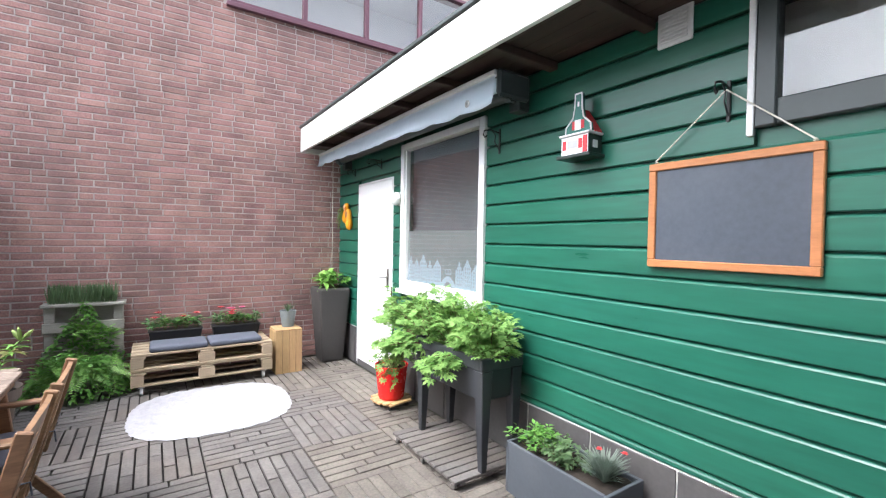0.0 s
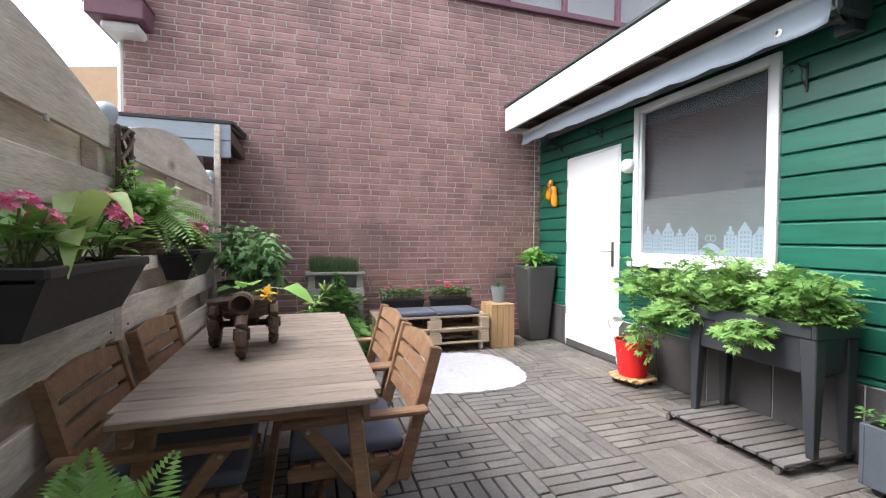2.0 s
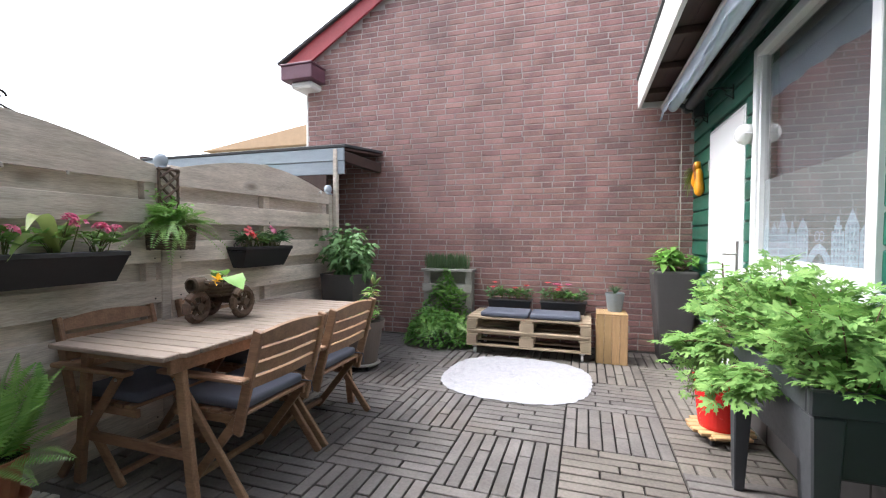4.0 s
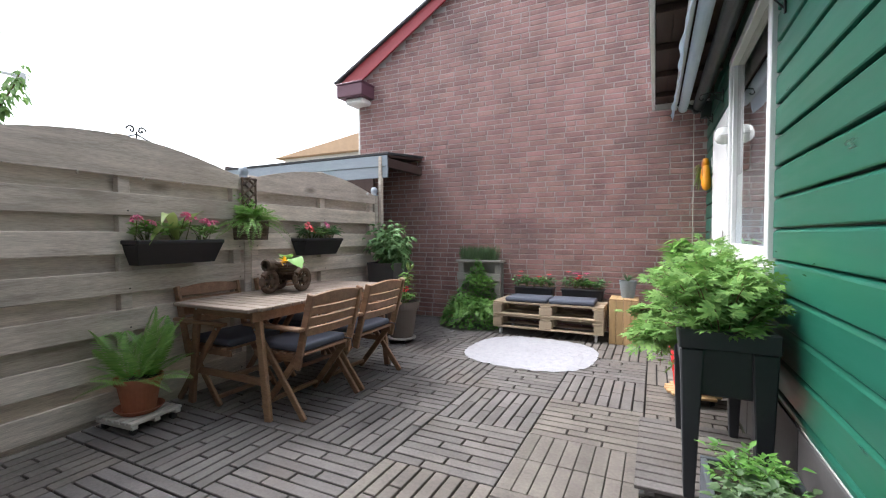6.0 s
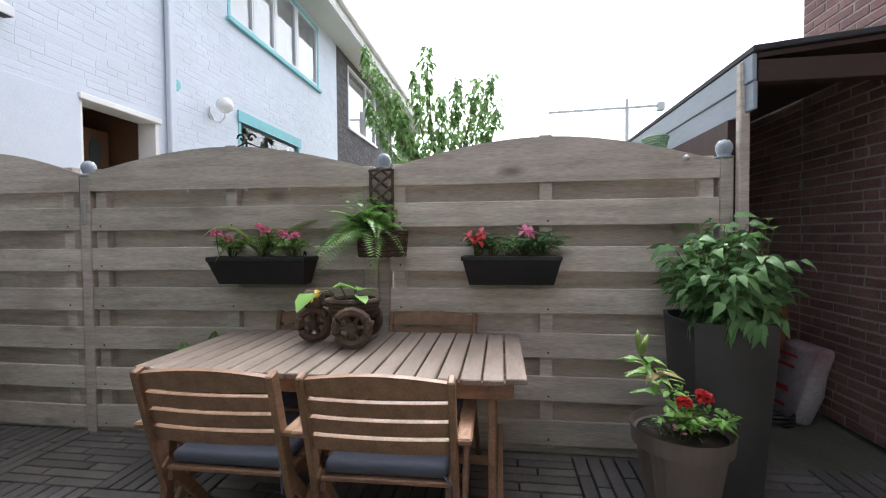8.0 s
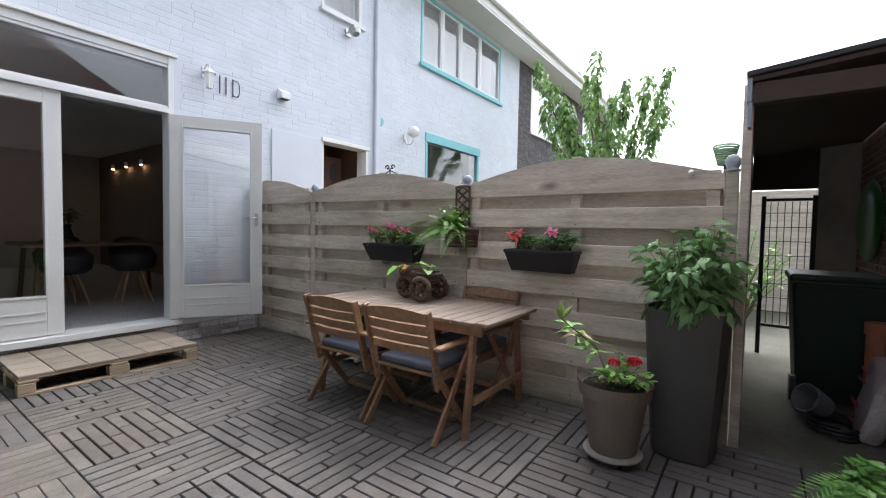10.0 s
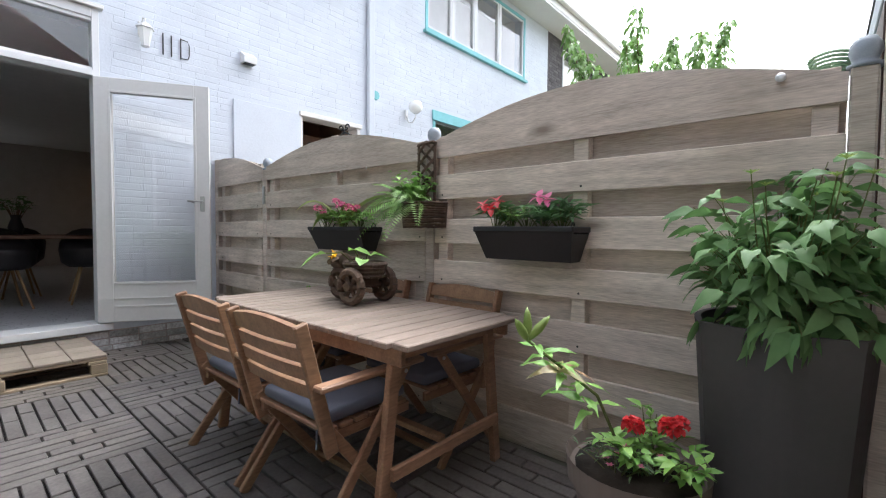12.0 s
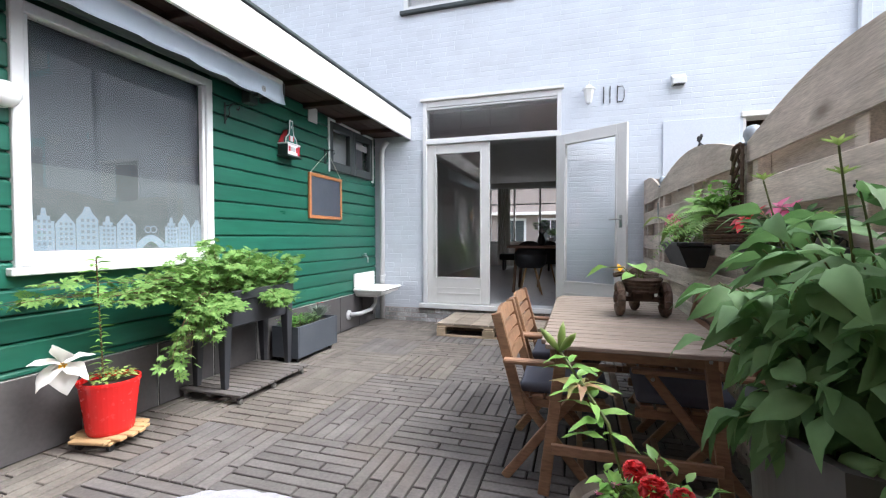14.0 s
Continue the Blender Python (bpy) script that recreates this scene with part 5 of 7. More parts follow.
shrub(t2, rnd, (0.02, 0.02, 0.8), 20, 0.05, 0.2, 5, 0.11, "lance", L_LANCE, droop=0.8, arch=2.0, thick=0.0035, jitter=0.03, start=0.5, lean=(0.08, 0.03), tilt=0.9, hang=0.5)
for k in range(8):
    a, r = rnd.uniform(0, 6.28), rnd.uniform(0.02, 0.2)
    x, y, h = math.cos(a) * r + 0.03, math.sin(a) * r, rnd.uniform(0.36, 0.47)
    part("flower_stalk", tube([(x * 0.4, y * 0.4, 0.81), (x * 0.8, y * 0.8, 0.81 + h * 0.6), (x, y, 0.81 + h)], 0.0022, 5, None, 0.0016), STEM, t2)
    lv = Leaves()
    for i in range(9):
        b = i * 0.7
        lv.ovate(facing((x, y, 0.81 + h), (math.cos(b), math.sin(b), 0.7), rnd, 0.2), 0.026, 0.28, 0.1)
    lv.end(L_PALE, t2, "flower_bud")

# ---- leaning pallet with herbs, ferns and ivy before it ----
hp = thing("herb_pallet", "grey upright pallet planter with herbs growing out of its top", "planter", -0.53, 5.4, 0)
for x in (0.0, 0.24, 0.5):
    part("upright", bx(x, x + 0.075, 0.0, 0.03, 0, 0.78, 0.004), GREYWOOD, hp)
for z in (0.05, 0.3, 0.55):
    part("cross_plank", bx(-0.01, 0.585, -0.022, -0.001, z, z + 0.09, 0.003), GREYWOOD, hp)
part("top_plank", bx(-0.02, 0.595, -0.04, 0.15, 0.782, 0.812, 0.005), GREYWOOD, hp, "wide grey top plank")
part("back_panel", bx(0.0, 0.575, 0.12, 0.14, 0, 0.78, 0.003), GREYWOOD, hp)
rnd = random.Random(31)
lv = Leaves()
for i in range(420):
    x, y = rnd.uniform(0.03, 0.52), rnd.uniform(-0.02, 0.13)
    a, r, h = rnd.uniform(0, 6.28), rnd.uniform(0.01, 0.06), rnd.uniform(0.1, 0.2)
    lv.blade([(x + math.cos(a) * r * t, y + math.sin(a) * r * t, 0.81 + h * t) for t in (0, 0.4, 0.75, 1)], 0.009)
lv.end(L_HERB, hp, "herb_tuft")
fe = thing("fern_bed", "dense bed of ferns and ground ivy against the brick wall", "ferns", -0.3, 5.16, 0)
rnd = random.Random(32)
lv = Leaves()
for i in range(70):
    a = rnd.uniform(math.pi, 2 * math.pi) if rnd.random() < 0.8 else rnd.uniform(0, math.pi)
    el = rnd.uniform(0.05, 0.55)
    x, y, z = rnd.uniform(-0.2, 0.32), rnd.uniform(-0.06, 0.14), rnd.uniform(0.18, 0.34)
    lv.frond((x, y, z), (math.cos(a) * math.cos(el), math.sin(a) * math.cos(el), math.sin(el)), rnd.uniform(0.2, 0.32), rnd.uniform(0.4, 0.9), rnd, 0.24, 20)
for i in range(16):
    x, y, z = rnd.uniform(0.06, 0.32), rnd.uniform(0.12, 0.17), rnd.uniform(0.42, 0.58)
    lv.frond((x, y, z), (rnd.uniform(-0.6, 0.6), rnd.uniform(-0.7, -0.1), rnd.uniform(0.5, 1.0)), rnd.uniform(0.18, 0.26), 0.5, rnd, 0.24, 18)
lv.end(L_FERN, fe, "frond_mass")
lv = Leaves()
for i in range(2400):
    a, rr = rnd.uniform(0, 6.28), math.sqrt(rnd.random())
    x, y = 0.04 + 0.37 * math.cos(a) * rr, 0.0 + 0.24 * math.sin(a) * rr
    z = (0.36 + 0.12 * noise.noise(Vector((x * 5, y * 5, 1)))) * (1 - rr ** 4) * rnd.uniform(0.5, 1.0) + 0.02
    if i % 3 == 0:      # ivy that climbs the pallet
        x, y = 0.06 + rnd.gauss(0, 0.13), rnd.uniform(0.17, 0.21)
        z = rnd.uniform(0.25, 0.84 - 1.6 * abs(x - 0.06))
    lv.ovate(facing((x, y, max(0.02, z)), (math.cos(a) * 0.7 + rnd.uniform(-0.5, 0.5), -0.5 + rnd.uniform(-0.5, 0.5), rnd.uniform(-0.3, 0.4)), rnd), rnd.uniform(0.032, 0.06), 0.6, 0.2)
lv.end(L_MID, fe, "ivy")

# ---- oval mat ----
rug = thing("oval_mat", "oval white crocheted mat with a scalloped edge on the deck", "mat", 0.715, 4.32, 0.003, rz=-3)
v, f = [(0, 0, 0.009)], []
rings, n = 22, 120
for r in range(1, rings + 1):
    t = r / rings
    for i in range(n):
        a = 2 * math.pi * i / n
        c, s = math.cos(a), math.sin(a)
        k = (abs(c) ** 2.7 + abs(s) ** 2.7) ** (-1 / 2.7)
        scal = 1 + (0.014 * abs(math.sin(a * 20)) if r == rings else 0)
        z = 0.009 + 0.004 * math.sin(t * 44) + 0.003 * math.sin(a * 24 + r * 1.3) - (0.006 if r == rings else 0)
        v.append((0.6 * k * c * t * scal, 0.565 * k * s * t * scal, z))
for i in range(n):
    f.append((0, 1 + i, 1 + (i + 1) % n))
for r in range(rings - 1):
    for i in range(n):
        a, b = 1 + r * n + i, 1 + r * n + (i + 1) % n
        f.append((a, a + n, b + n, b))
raw("mat", v, f, RUG, rug, smooth=True)

# ---- slatted platform with the raised planter ----
pf = thing("slatted_platform", "low slatted wooden platform on castors beneath the raised planter", "platform", 1.71, 2.2, 0)
for i in range(11):
    y = i * 0.071
    part("slat", bx(0, 0.53, y, y + 0.06, 0.052, 0.07, 0.003), DECK, pf)
for x in (0.06, 0.27, 0.48):
    part("bearer", bx(x - 0.02, x + 0.02, 0.0, 0.77, 0.036, 0.0515, 0.002), DECK, pf)
for x in (0.03, 0.5):
    for y in (0.05, 0.4, 0.74):
        part("castor", lathe([(0.006, -0.01), (0.018, -0.009), (0.018, 0.009), (0.006, 0.01)], 14, pose(x, y, 0.0185, 0, 90, 0)), STEEL, pf)
rp = thing("raised_planter", "anthracite raised planter on four tapered legs, overflowing with foliage", "planter", 1.868, 2.17, 0.071)
W, D, H = 0.335, 0.76, 0.685
bm = bx(0.012, W - 0.012, 0.012, D - 0.012, 0.42, H - 0.035, 0.008)
for q in bm.verts:
    if q.co.z < 0.5:
        q.co.x = W / 2 + (q.co.x - W / 2) * 0.9; q.co.y = D / 2 + (q.co.y - D / 2) * 0.95
part("tub", bm, ANTHRA, rp)
for q in ((0, W, 0, 0.025), (0, W, D - 0.025, D), (0, 0.025, 0.025, D - 0.025), (W - 0.025, W, 0.025, D - 0.025)):
    part("rim", bx(*q, H - 0.075, H, 0.005), ANTHRA, rp)
for x, sx in ((0.0, 1), (W, -1)):
    for y, sy in ((0.0, 1), (D, -1)):
        bm = bx(0, 0.085, 0, 0.085, 0, H - 0.076, 0.006)
        for q in bm.verts:
            k = 0.45 + 0.55 * q.co.z / (H - 0.076)
            q.co.x = (q.co.x * k + 0.022 * (1 - q.co.z / H)) * sx; q.co.y = (q.co.y * k + 0.012 * (1 - q.co.z / H)) * sy
        if sx * sy < 0:
            bmesh.ops.reverse_faces(bm, faces=bm.faces[:])
        bmesh.ops.translate(bm, verts=bm.verts[:], vec=(x + 0.003 * sx, y + 0.003 * sy, 0))
        part("leg", bm, ANTHRA, rp)
soil(rp, 0.02, W - 0.02, 0.02, D - 0.02, H - 0.06)
rnd = random.Random(41)
# branches: foot, count, rise, spread, lean
for fx, fy, n, h, sp, ln in ((0.15, 0.12, 16, 0.34, 0.21, (-0.03, -0.02)), (0.2, 0.3, 10, 0.3, 0.2, (0.02, 0)), (0.15, 0.42, 13, 0.34, 0.22, (-0.04, 0)), (0.15, 0.64, 16, 0.4, 0.25, (-0.03, 0.06)), (0.12, 0.72, 14, 0.3, 0.24, (-0.05, 0.3)), (0.14, 0.76, 9, 0.14, 0.18, (0.02, 0.58)), (0.2, 0.76, 3, 0.2, 0.16, (0.08, 0.95)), (0.04, 0.7, 12, -0.06, 0.16, (-0.15, 0.2)), (0.05, 0.74, 10, -0.3, 0.12, (-0.12, 0.28)), (0.05, 0.8, 6, -0.45, 0.08, (-0.06, 0.36)), (0.0, 0.3, 6, -0.1, 0.14, (-0.14, 0.0))):
    shrub(rp, rnd, (fx, fy, H - 0.05), n + 4, h, sp * 1.15, 13, 0.064, "cut", L_CUT, mat_stem=BROWNSTEM, lean=ln, arch=(0.4 if h > 0.22 else 0.9) if h > 0 else -1.1, thick=0.003, jitter=0.07, start=0.2, tilt=0.95, hang=0.15)
# low growth over the soil
for fy in (0.1, 0.27, 0.44, 0.62):
    shrub(rp, rnd, (W / 2 - 0.02, fy, H - 0.05), 14, 0.13, 0.19, 9, 0.06, "cut", L_CUT, mat_stem=BROWNSTEM, arch=0.5, thick=0.0025, jitter=0.05, start=0.1, tilt=0.9, hang=0.1)
bo = thing("watering_bottle", "clear upturned watering bottle stuck in the planter", "bottle", 2.06, 2.44, 0.70)
part("bottle", lathe([(0.012, 0), (0.013, 0.05), (0.034, 0.1), (0.036, 0.2), (0.03, 0.22), (0.0, 0.222)], 16, pose(0, 0, 0, 8, -6, 0)), glass_mat("clear_bottle", (0.9, 0.95, 0.92)), bo, smooth=True)

# ---- long grey planter box ----
gb = thing("planter_box", "long slate-grey planter box on castors with low succulents and pinks", "planter", 1.935, 1.37, 0)
for q in ((0, 0.28, 0, 0.02, 0.045, 0.33), (0, 0.28, 0.635, 0.655, 0.045, 0.33), (0, 0.02, 0.0205, 0.6345, 0.045, 0.33), (0.26, 0.28, 0.0205, 0.6345, 0.045, 0.33), (0.02, 0.26, 0.02, 0.635, 0.05, 0.07)):
    part("panel", bx(*q, 0.003), GREYBOX, gb)
soil(gb, 0.02, 0.26, 0.02, 0.635, 0.3)
for x in (0.05, 0.25):
    for y in (0.06, 0.6):
        part("castor", lathe([(0.006, -0.01), (0.022, -0.009), (0.022, 0.009), (0.006, 0.01)], 14, pose(x, y, 0.0225, 0, 90, 0)), BLACKPLASTIC, gb)
rnd = random.Random(51)
for y in (0.3, 0.4, 0.5, 0.58):
    shrub(gb, rnd, (0.13, y, 0.29), 18, 0.12, 0.14, 9, 0.038, "ovate", L_HERB if y < 0.45 else L_MID, thick=0.002)
lv = Leaves()
for i in range(420):
    a, r, h = rnd.uniform(0, 6.28), rnd.uniform(0.02, 0.13), rnd.uniform(0.07, 0.17)
    lv.blade([(0.14 + math.cos(a) * r * t, 0.12 + math.sin(a) * r * t, 0.3 + h * t * (1.4 - 0.5 * t)) for t in (0, 0.35, 0.7, 1)], 0.006)
lv.end(L_GREY, gb, "silver_tuft")
for p in ((0.1, 0.12, 0.47), (0.2, 0.05, 0.45)):
    bloom(gb, p, 0.022, PETAL_RED, rnd, 6, 2, "small red pink flower")

# ---- red pot with a lily on a plant trolley ----
rd = thing("red_pot", "glossy red pot with a white lily on a slatted trolley", "plant pot", 2.02, 3.6, 0.072)
part("pot", lathe([(0.105, 0), (0.112, 0.02), (0.14, 0.27), (0.146, 0.272), (0.146, 0.29), (0.136, 0.29), (0.132, 0.26), (0.0, 0.255)], 36), REDPOT, rd, smooth=False)
soil_round(rd, 0.132, 0.262)
rnd = random.Random(61)
x, y, top = 0.02, 0.02, (0.01, 0.05, 0.96)
part("lily_stem", tube([(x, y, 0.25), (x * 1.5, y, 0.5), top], 0.006, 6, None, 0.004), BROWNSTEM, rd)
lv = Leaves()
for i in range(52):
    t = 0.12 + 0.88 * i / 52
    p = Vector((x + (top[0] - x) * t, y + (top[1] - y) * t, 0.25 + (top[2] - 0.25) * t))
    a = i * 2.4
    lv.ovate(facing(p, (math.cos(a), math.sin(a), 0.3), rnd), (0.06 if t < 0.8 else 0.085) * rnd.uniform(0.8, 1.15), 0.3, 0.25)
lv.end(L_BRIGHT, rd, "lily_foliage")
shrub(rd, rnd, (0.0, 0, 0.265), 20, 0.07, 0.11, 6, 0.036, "ovate", L_PALE, thick=0.002)
part("lily_stem", tube([(0.01, 0.06, 0.25), (0.02, 0.14, 0.36), (0.03, 0.2, 0.41)], 0.005, 6), STEM, rd)
lv = Leaves()
for i in range(6):
    a = i * math.pi / 3 + 0.2
    q = Vector((-0.8, 0.5, 0.12)).normalized()
    u, w_ = q.orthogonal().normalized(), q.cross(q.orthogonal().normalized())
    lv.lance(facing((0.03, 0.21, 0.42), u * math.cos(a) + w_ * math.sin(a) + q * 0.45, rnd, 0.2), rnd.uniform(0.155, 0.175), 0.8, 0.3)
lv.end(PETAL_WHITE, rd, "lily_flower", "large white open lily flower")
bloom(rd, (0.005, 0.225, 0.424), 0.035, PETAL_YELLOW, rnd, 5, 1, "yellow stamens of the lily", (-0.8, 0.5, 0.12), 1.6)
tr = thing("plant_trolley", "slatted wooden plant trolley under the red pot", "plant trolley", 2.02, 3.6, 0, rz=12)
for i in range(6):
    y = -0.16 + i * 0.054
    hw = math.sqrt(max(0.01, 0.17 ** 2 - (y + 0.024) ** 2))
    part("slat", bx(-hw, hw, y, y + 0.046, 0.052, 0.07, 0.004), CRATEWOOD, tr)
for x in (-0.09, 0.09):
    part("bearer", bx(x - 0.02, x + 0.02, -0.13, 0.13, 0.038, 0.0515, 0.003), CRATEWOOD, tr)
    for y in (-0.1, 0.1):
        part("castor", lathe([(0.006, -0.01), (0.019, -0.009), (0.019, 0.009), (0.006, 0.01)], 14, pose(x, y, 0.0195, 0, 90, 0)), BLACKPLASTIC, tr)

# ---- fern in a terracotta pot ----
ft = thing("plant_trolley", "square white-slatted plant trolley under the fern pot", "plant trolley", -1.0, 1.738, 0, rz=5)
for i in range(6):
    x = -0.155 + i * 0.054
    part("slat", bx(x, x + 0.04, -0.155, 0.155, 0.062, 0.08, 0.003), PALEWOOD, ft)
for y in (-0.13, 0.0, 0.13):
    part("bearer", bx(-0.155, 0.155, y - 0.018, y + 0.018, 0.04, 0.0615, 0.003), PALEWOOD, ft)
for x in (-0.12, 0.12):
    for y in (-0.12, 0.12):
        part("castor", lathe([(0.006, -0.012), (0.02, -0.011), (0.02, 0.011), (0.006, 0.012)], 14, pose(x, y, 0.0205, 0, 90, 0)), BLACKPLASTIC, ft)
fp = thing("fern_pot", "terracotta pot and saucer with a large fern", "plant pot", -1.0, 1.738, 0.081)
part("saucer", lathe([(0.1, 0), (0.13, 0.03), (0.122, 0.03), (0.1, 0.01), (0.0, 0.01)], 28), TERRA, fp)
part("pot", lathe([(0.085, 0.012), (0.113, 0.175), (0.124, 0.175), (0.127, 0.213), (0.116, 0.213), (0.11, 0.185), (0.0, 0.18)], 28), TERRA, fp)
soil_round(fp, 0.11, 0.186)
rnd = random.Random(71)
lv = Leaves()
for i in range(26):
    a = rnd.uniform(0, 6.28)
    el, l = (rnd.uniform(1.0, 1.45), rnd.uniform(0.46, 0.62)) if i < 17 else (rnd.uniform(0.35, 0.9), rnd.uniform(0.24, 0.4))
    lv.frond((rnd.uniform(-0.04, 0.04), rnd.uniform(-0.04, 0.04), 0.18), (math.cos(a) * math.cos(el), math.sin(a) * math.cos(el), math.sin(el)), l, rnd.uniform(0.25, 0.5), rnd, 0.18, 30)
lv.end(L_FERN, fp, "frond_mass")

# ---- taupe pot with lily buds and roses ----
tp = thing("taupe_pot", "round taupe pot with lily buds, red roses and small pink flowers", "plant pot", -0.63, 4.145, 0.062)
part("pot", lathe([(0.12, 0), (0.125, 0.02), (0.168, 0.3), (0.186, 0.305), (0.192, 0.375), (0.177, 0.345), (0.167, 0.34), (0.0, 0.335)], 36), TAUPE, tp)
soil_round(tp, 0.166, 0.342)
rnd = random.Random(81)
lily_top = Vector((0.225, -0.225, 0.715))
part("lily_stem", tube([(0.02, 0.01, 0.3), (0.09, -0.08, 0.56), lily_top], 0.006, 6, None, 0.004), STEM, tp)
lv = Leaves()
for i in range(17):
    t = 0.42 + 0.55 * i / 17
    p = Vector((0.02, 0.01, 0.3)).lerp(lily_top, t) + Vector((-0.012, -0.005, 0.035 * math.sin(math.pi * t)))
    a = i * 2.4
    lv.lance(facing(p, (math.cos(a), math.sin(a), 0.5), rnd), 0.125 * (1.2 - 0.4 * t), 0.24, 0.5)
lv.end(L_BRIGHT, tp, "lily_leaves")
for d in ((-0.1, -0.1, 1.0), (0.75, -0.05, 0.85), (-0.35, 0.3, 0.5)):
    w = Vector(d).normalized()
    q = w.to_track_quat("Z", "Y").to_matrix().to_4x4()
    q.translation = lily_top
    part("bud", lathe([(0.004, 0), (0.009, 0.018), (0.013, 0.045), (0.009, 0.074), (0.0, 0.095)], 9, q), L_PALE, tp, "closed pale lily bud", smooth=True)
shrub(tp, rnd, (0.0, 0.06, 0.34), 14, 0.13, 0.15, 9, 0.045, "ovate", L_BRIGHT, thick=0.003)
shrub(tp, rnd, (0.06, -0.03, 0.34), 14, 0.08, 0.13, 8, 0.03, "narrow", L_HERB, thick=0.002)
shrub(tp, rnd, (-0.06, 0.02, 0.34), 9, 0.19, 0.11, 6, 0.05, "ovate", L_FERN, thick=0.003)
lv = Leaves()
for i in range(7):
    a = 0.95 * i
    lv.lance(facing((0.165, -0.16, 0.625), (math.cos(a), math.sin(a), 0.9), rnd), 0.1, 0.3, 0.8)
lv.end(leaf_mat("pink_tinged_lily_petal", (0.36, 0.12, 0.1), (0.34, 0.36, 0.13)), tp, "fading_lily", "fading green and pink lily flower")
for p, s in (((0.0, 0.09, 0.485), 0.045), ((0.03, 0.0, 0.475), 0.042), ((-0.06, 0.1, 0.48), 0.034)):
    cluster(tp, p, s * 0.5, 26, s * 0.5, PETAL_RED, rnd, "red rose bloom")
for k in range(10):
    bloom(tp, (rnd.uniform(0.0, 0.15), rnd.uniform(-0.13, 0.08), rnd.uniform(0.38, 0.44)), 0.014, PETAL_PINK, rnd, 6, 1)
sc = thing("plant_trolley", "round pale trolley under the taupe pot", "plant trolley", -0.63, 4.145, 0)
part("disc", lathe([(0.14, 0.04), (0.152, 0.045), (0.152, 0.055), (0.14, 0.061), (0.0, 0.061)], 28), GREYWOOD, sc)
for i in range(4):
    a = math.pi / 4 + i * math.pi / 2
    part("castor", lathe([(0.006, -0.011), (0.019, -0.01), (0.019, 0.01), (0.006, 0.011)], 14, pose(0.12 * math.cos(a), 0.12 * math.sin(a), 0.0195, 0, 90, 0)), BLACKPLASTIC, sc)

# ---- flower boxes and basket on the fence ----
def fence_box(y0, y1, label):
    t = thing("fence_planter", label, "planter", fence_x((y0 + y1) / 2) + 0.038, y0, 0.945, group="fence flower boxes")
    L, D, H = y1 - y0, 0.185, 0.155
    bm = bmesh.new()
    prof = [(0.03, 0), (0.125, 0), (D, H - 0.02), (D, H), (D - 0.012, H), (D - 0.02, H - 0.03), (0.02, H - 0.03), (0.012, H), (0.002, H), (0.002, H - 0.02)]
    taper = lambda z: 0.035 * (1 - z / H)
    a = [bm.verts.new((x, taper(z), z)) for x, z in prof]
    b = [bm.verts.new((x, L - taper(z), z)) for x, z in prof]
    for i in range(len(prof)):
        j = (i + 1) % len(prof)
        bm.faces.new((a[i], b[i], b[j], a[j]))
    bm.faces.new(a); bm.faces.new(b[::-1])
    bmesh.ops.recalc_face_normals(bm, faces=bm.faces[:])
    part("box", bm, BLACKPLASTIC, t)
    for yy in (0.0, L - 0.012):
        part("rim", bx(0.004, D + 0.004, yy - 0.004, yy + 0.014, H - 0.022, H + 0.004, 0.004), BLACKPLASTIC, t)
    part("rim", bx(D - 0.01, D + 0.008, 0.0, L, H - 0.022, H + 0.004, 0.004), BLACKPLASTIC, t)
    for yy in (0.08, L - 0.08):
        part("hook", tube([(0.0, yy, H - 0.05), (-0.002, yy, H + 0.02), (0.012, yy, H + 0.03), (0.03, yy, H + 0.005)], 0.004, 6), BLACKMETAL, t)
    soil(t, 0.02, D - 0.015, 0.02, L - 0.02, H - 0.012)
    return t, L, H

rnd = random.Random(91)
ta, L, H = fence_box(1.77, 2.36, "black fence box with pink geraniums and a strappy plant")
for k in range(3):
    shrub(ta, rnd, (0.1, 0.1 + k * 0.19, H), 12, 0.12, 0.1, 5, 0.065, "ovate", L_FERN, droop=0.1, thick=0.003)
for p in ((0.13, 0.03, 0.28), (0.14, 0.1, 0.25), (0.16, 0.36, 0.29), (0.17, 0.31, 0.31), (0.16, 0.53, 0.26), (0.17, 0.45, 0.27)):
    cluster(ta, p, 0.03, 15, 0.02, PETAL_PINK, rnd, "pink geranium head")
    part("flower_stalk", tube([(0.1, p[1], H), (0.12, p[1], 0.2), p], 0.003, 5), STEM, ta)
lv = Leaves()
for a, l, d in ((2.6, 0.42, 0.4), (0.5, 0.4, 0.55), (1.6, 0.28, 0.3), (3.9, 0.28, 0.6), (5.3, 0.26, 0.9)):
    lv.blade([(0.11 + 0.6 * l * t * math.cos(a), 0.29 + l * t * math.sin(a - 1.1), H + l * (1.4 * t - (0.6 + d) * t * t)) for t in [i / 7 for i in range(8)]], 0.068)
lv.end(L_PALE, ta, "strap_leaves")
tb, L, H = fence_box(3.22, 3.74, "black fence box with coral and pink busy lizzies")
for k, (y, m_, s) in enumerate(((0.07, L_DARK, 0.085), (0.16, L_MID, 0.03), (0.25, L_FERN, 0.03), (0.33, L_DARK, 0.085), (0.43, L_DARK, 0.09))):
    shrub(tb, rnd, (0.1, y, H), 12, 0.11, 0.1, 7, s, "narrow" if s > 0.05 else "ovate", m_, thick=0.003)
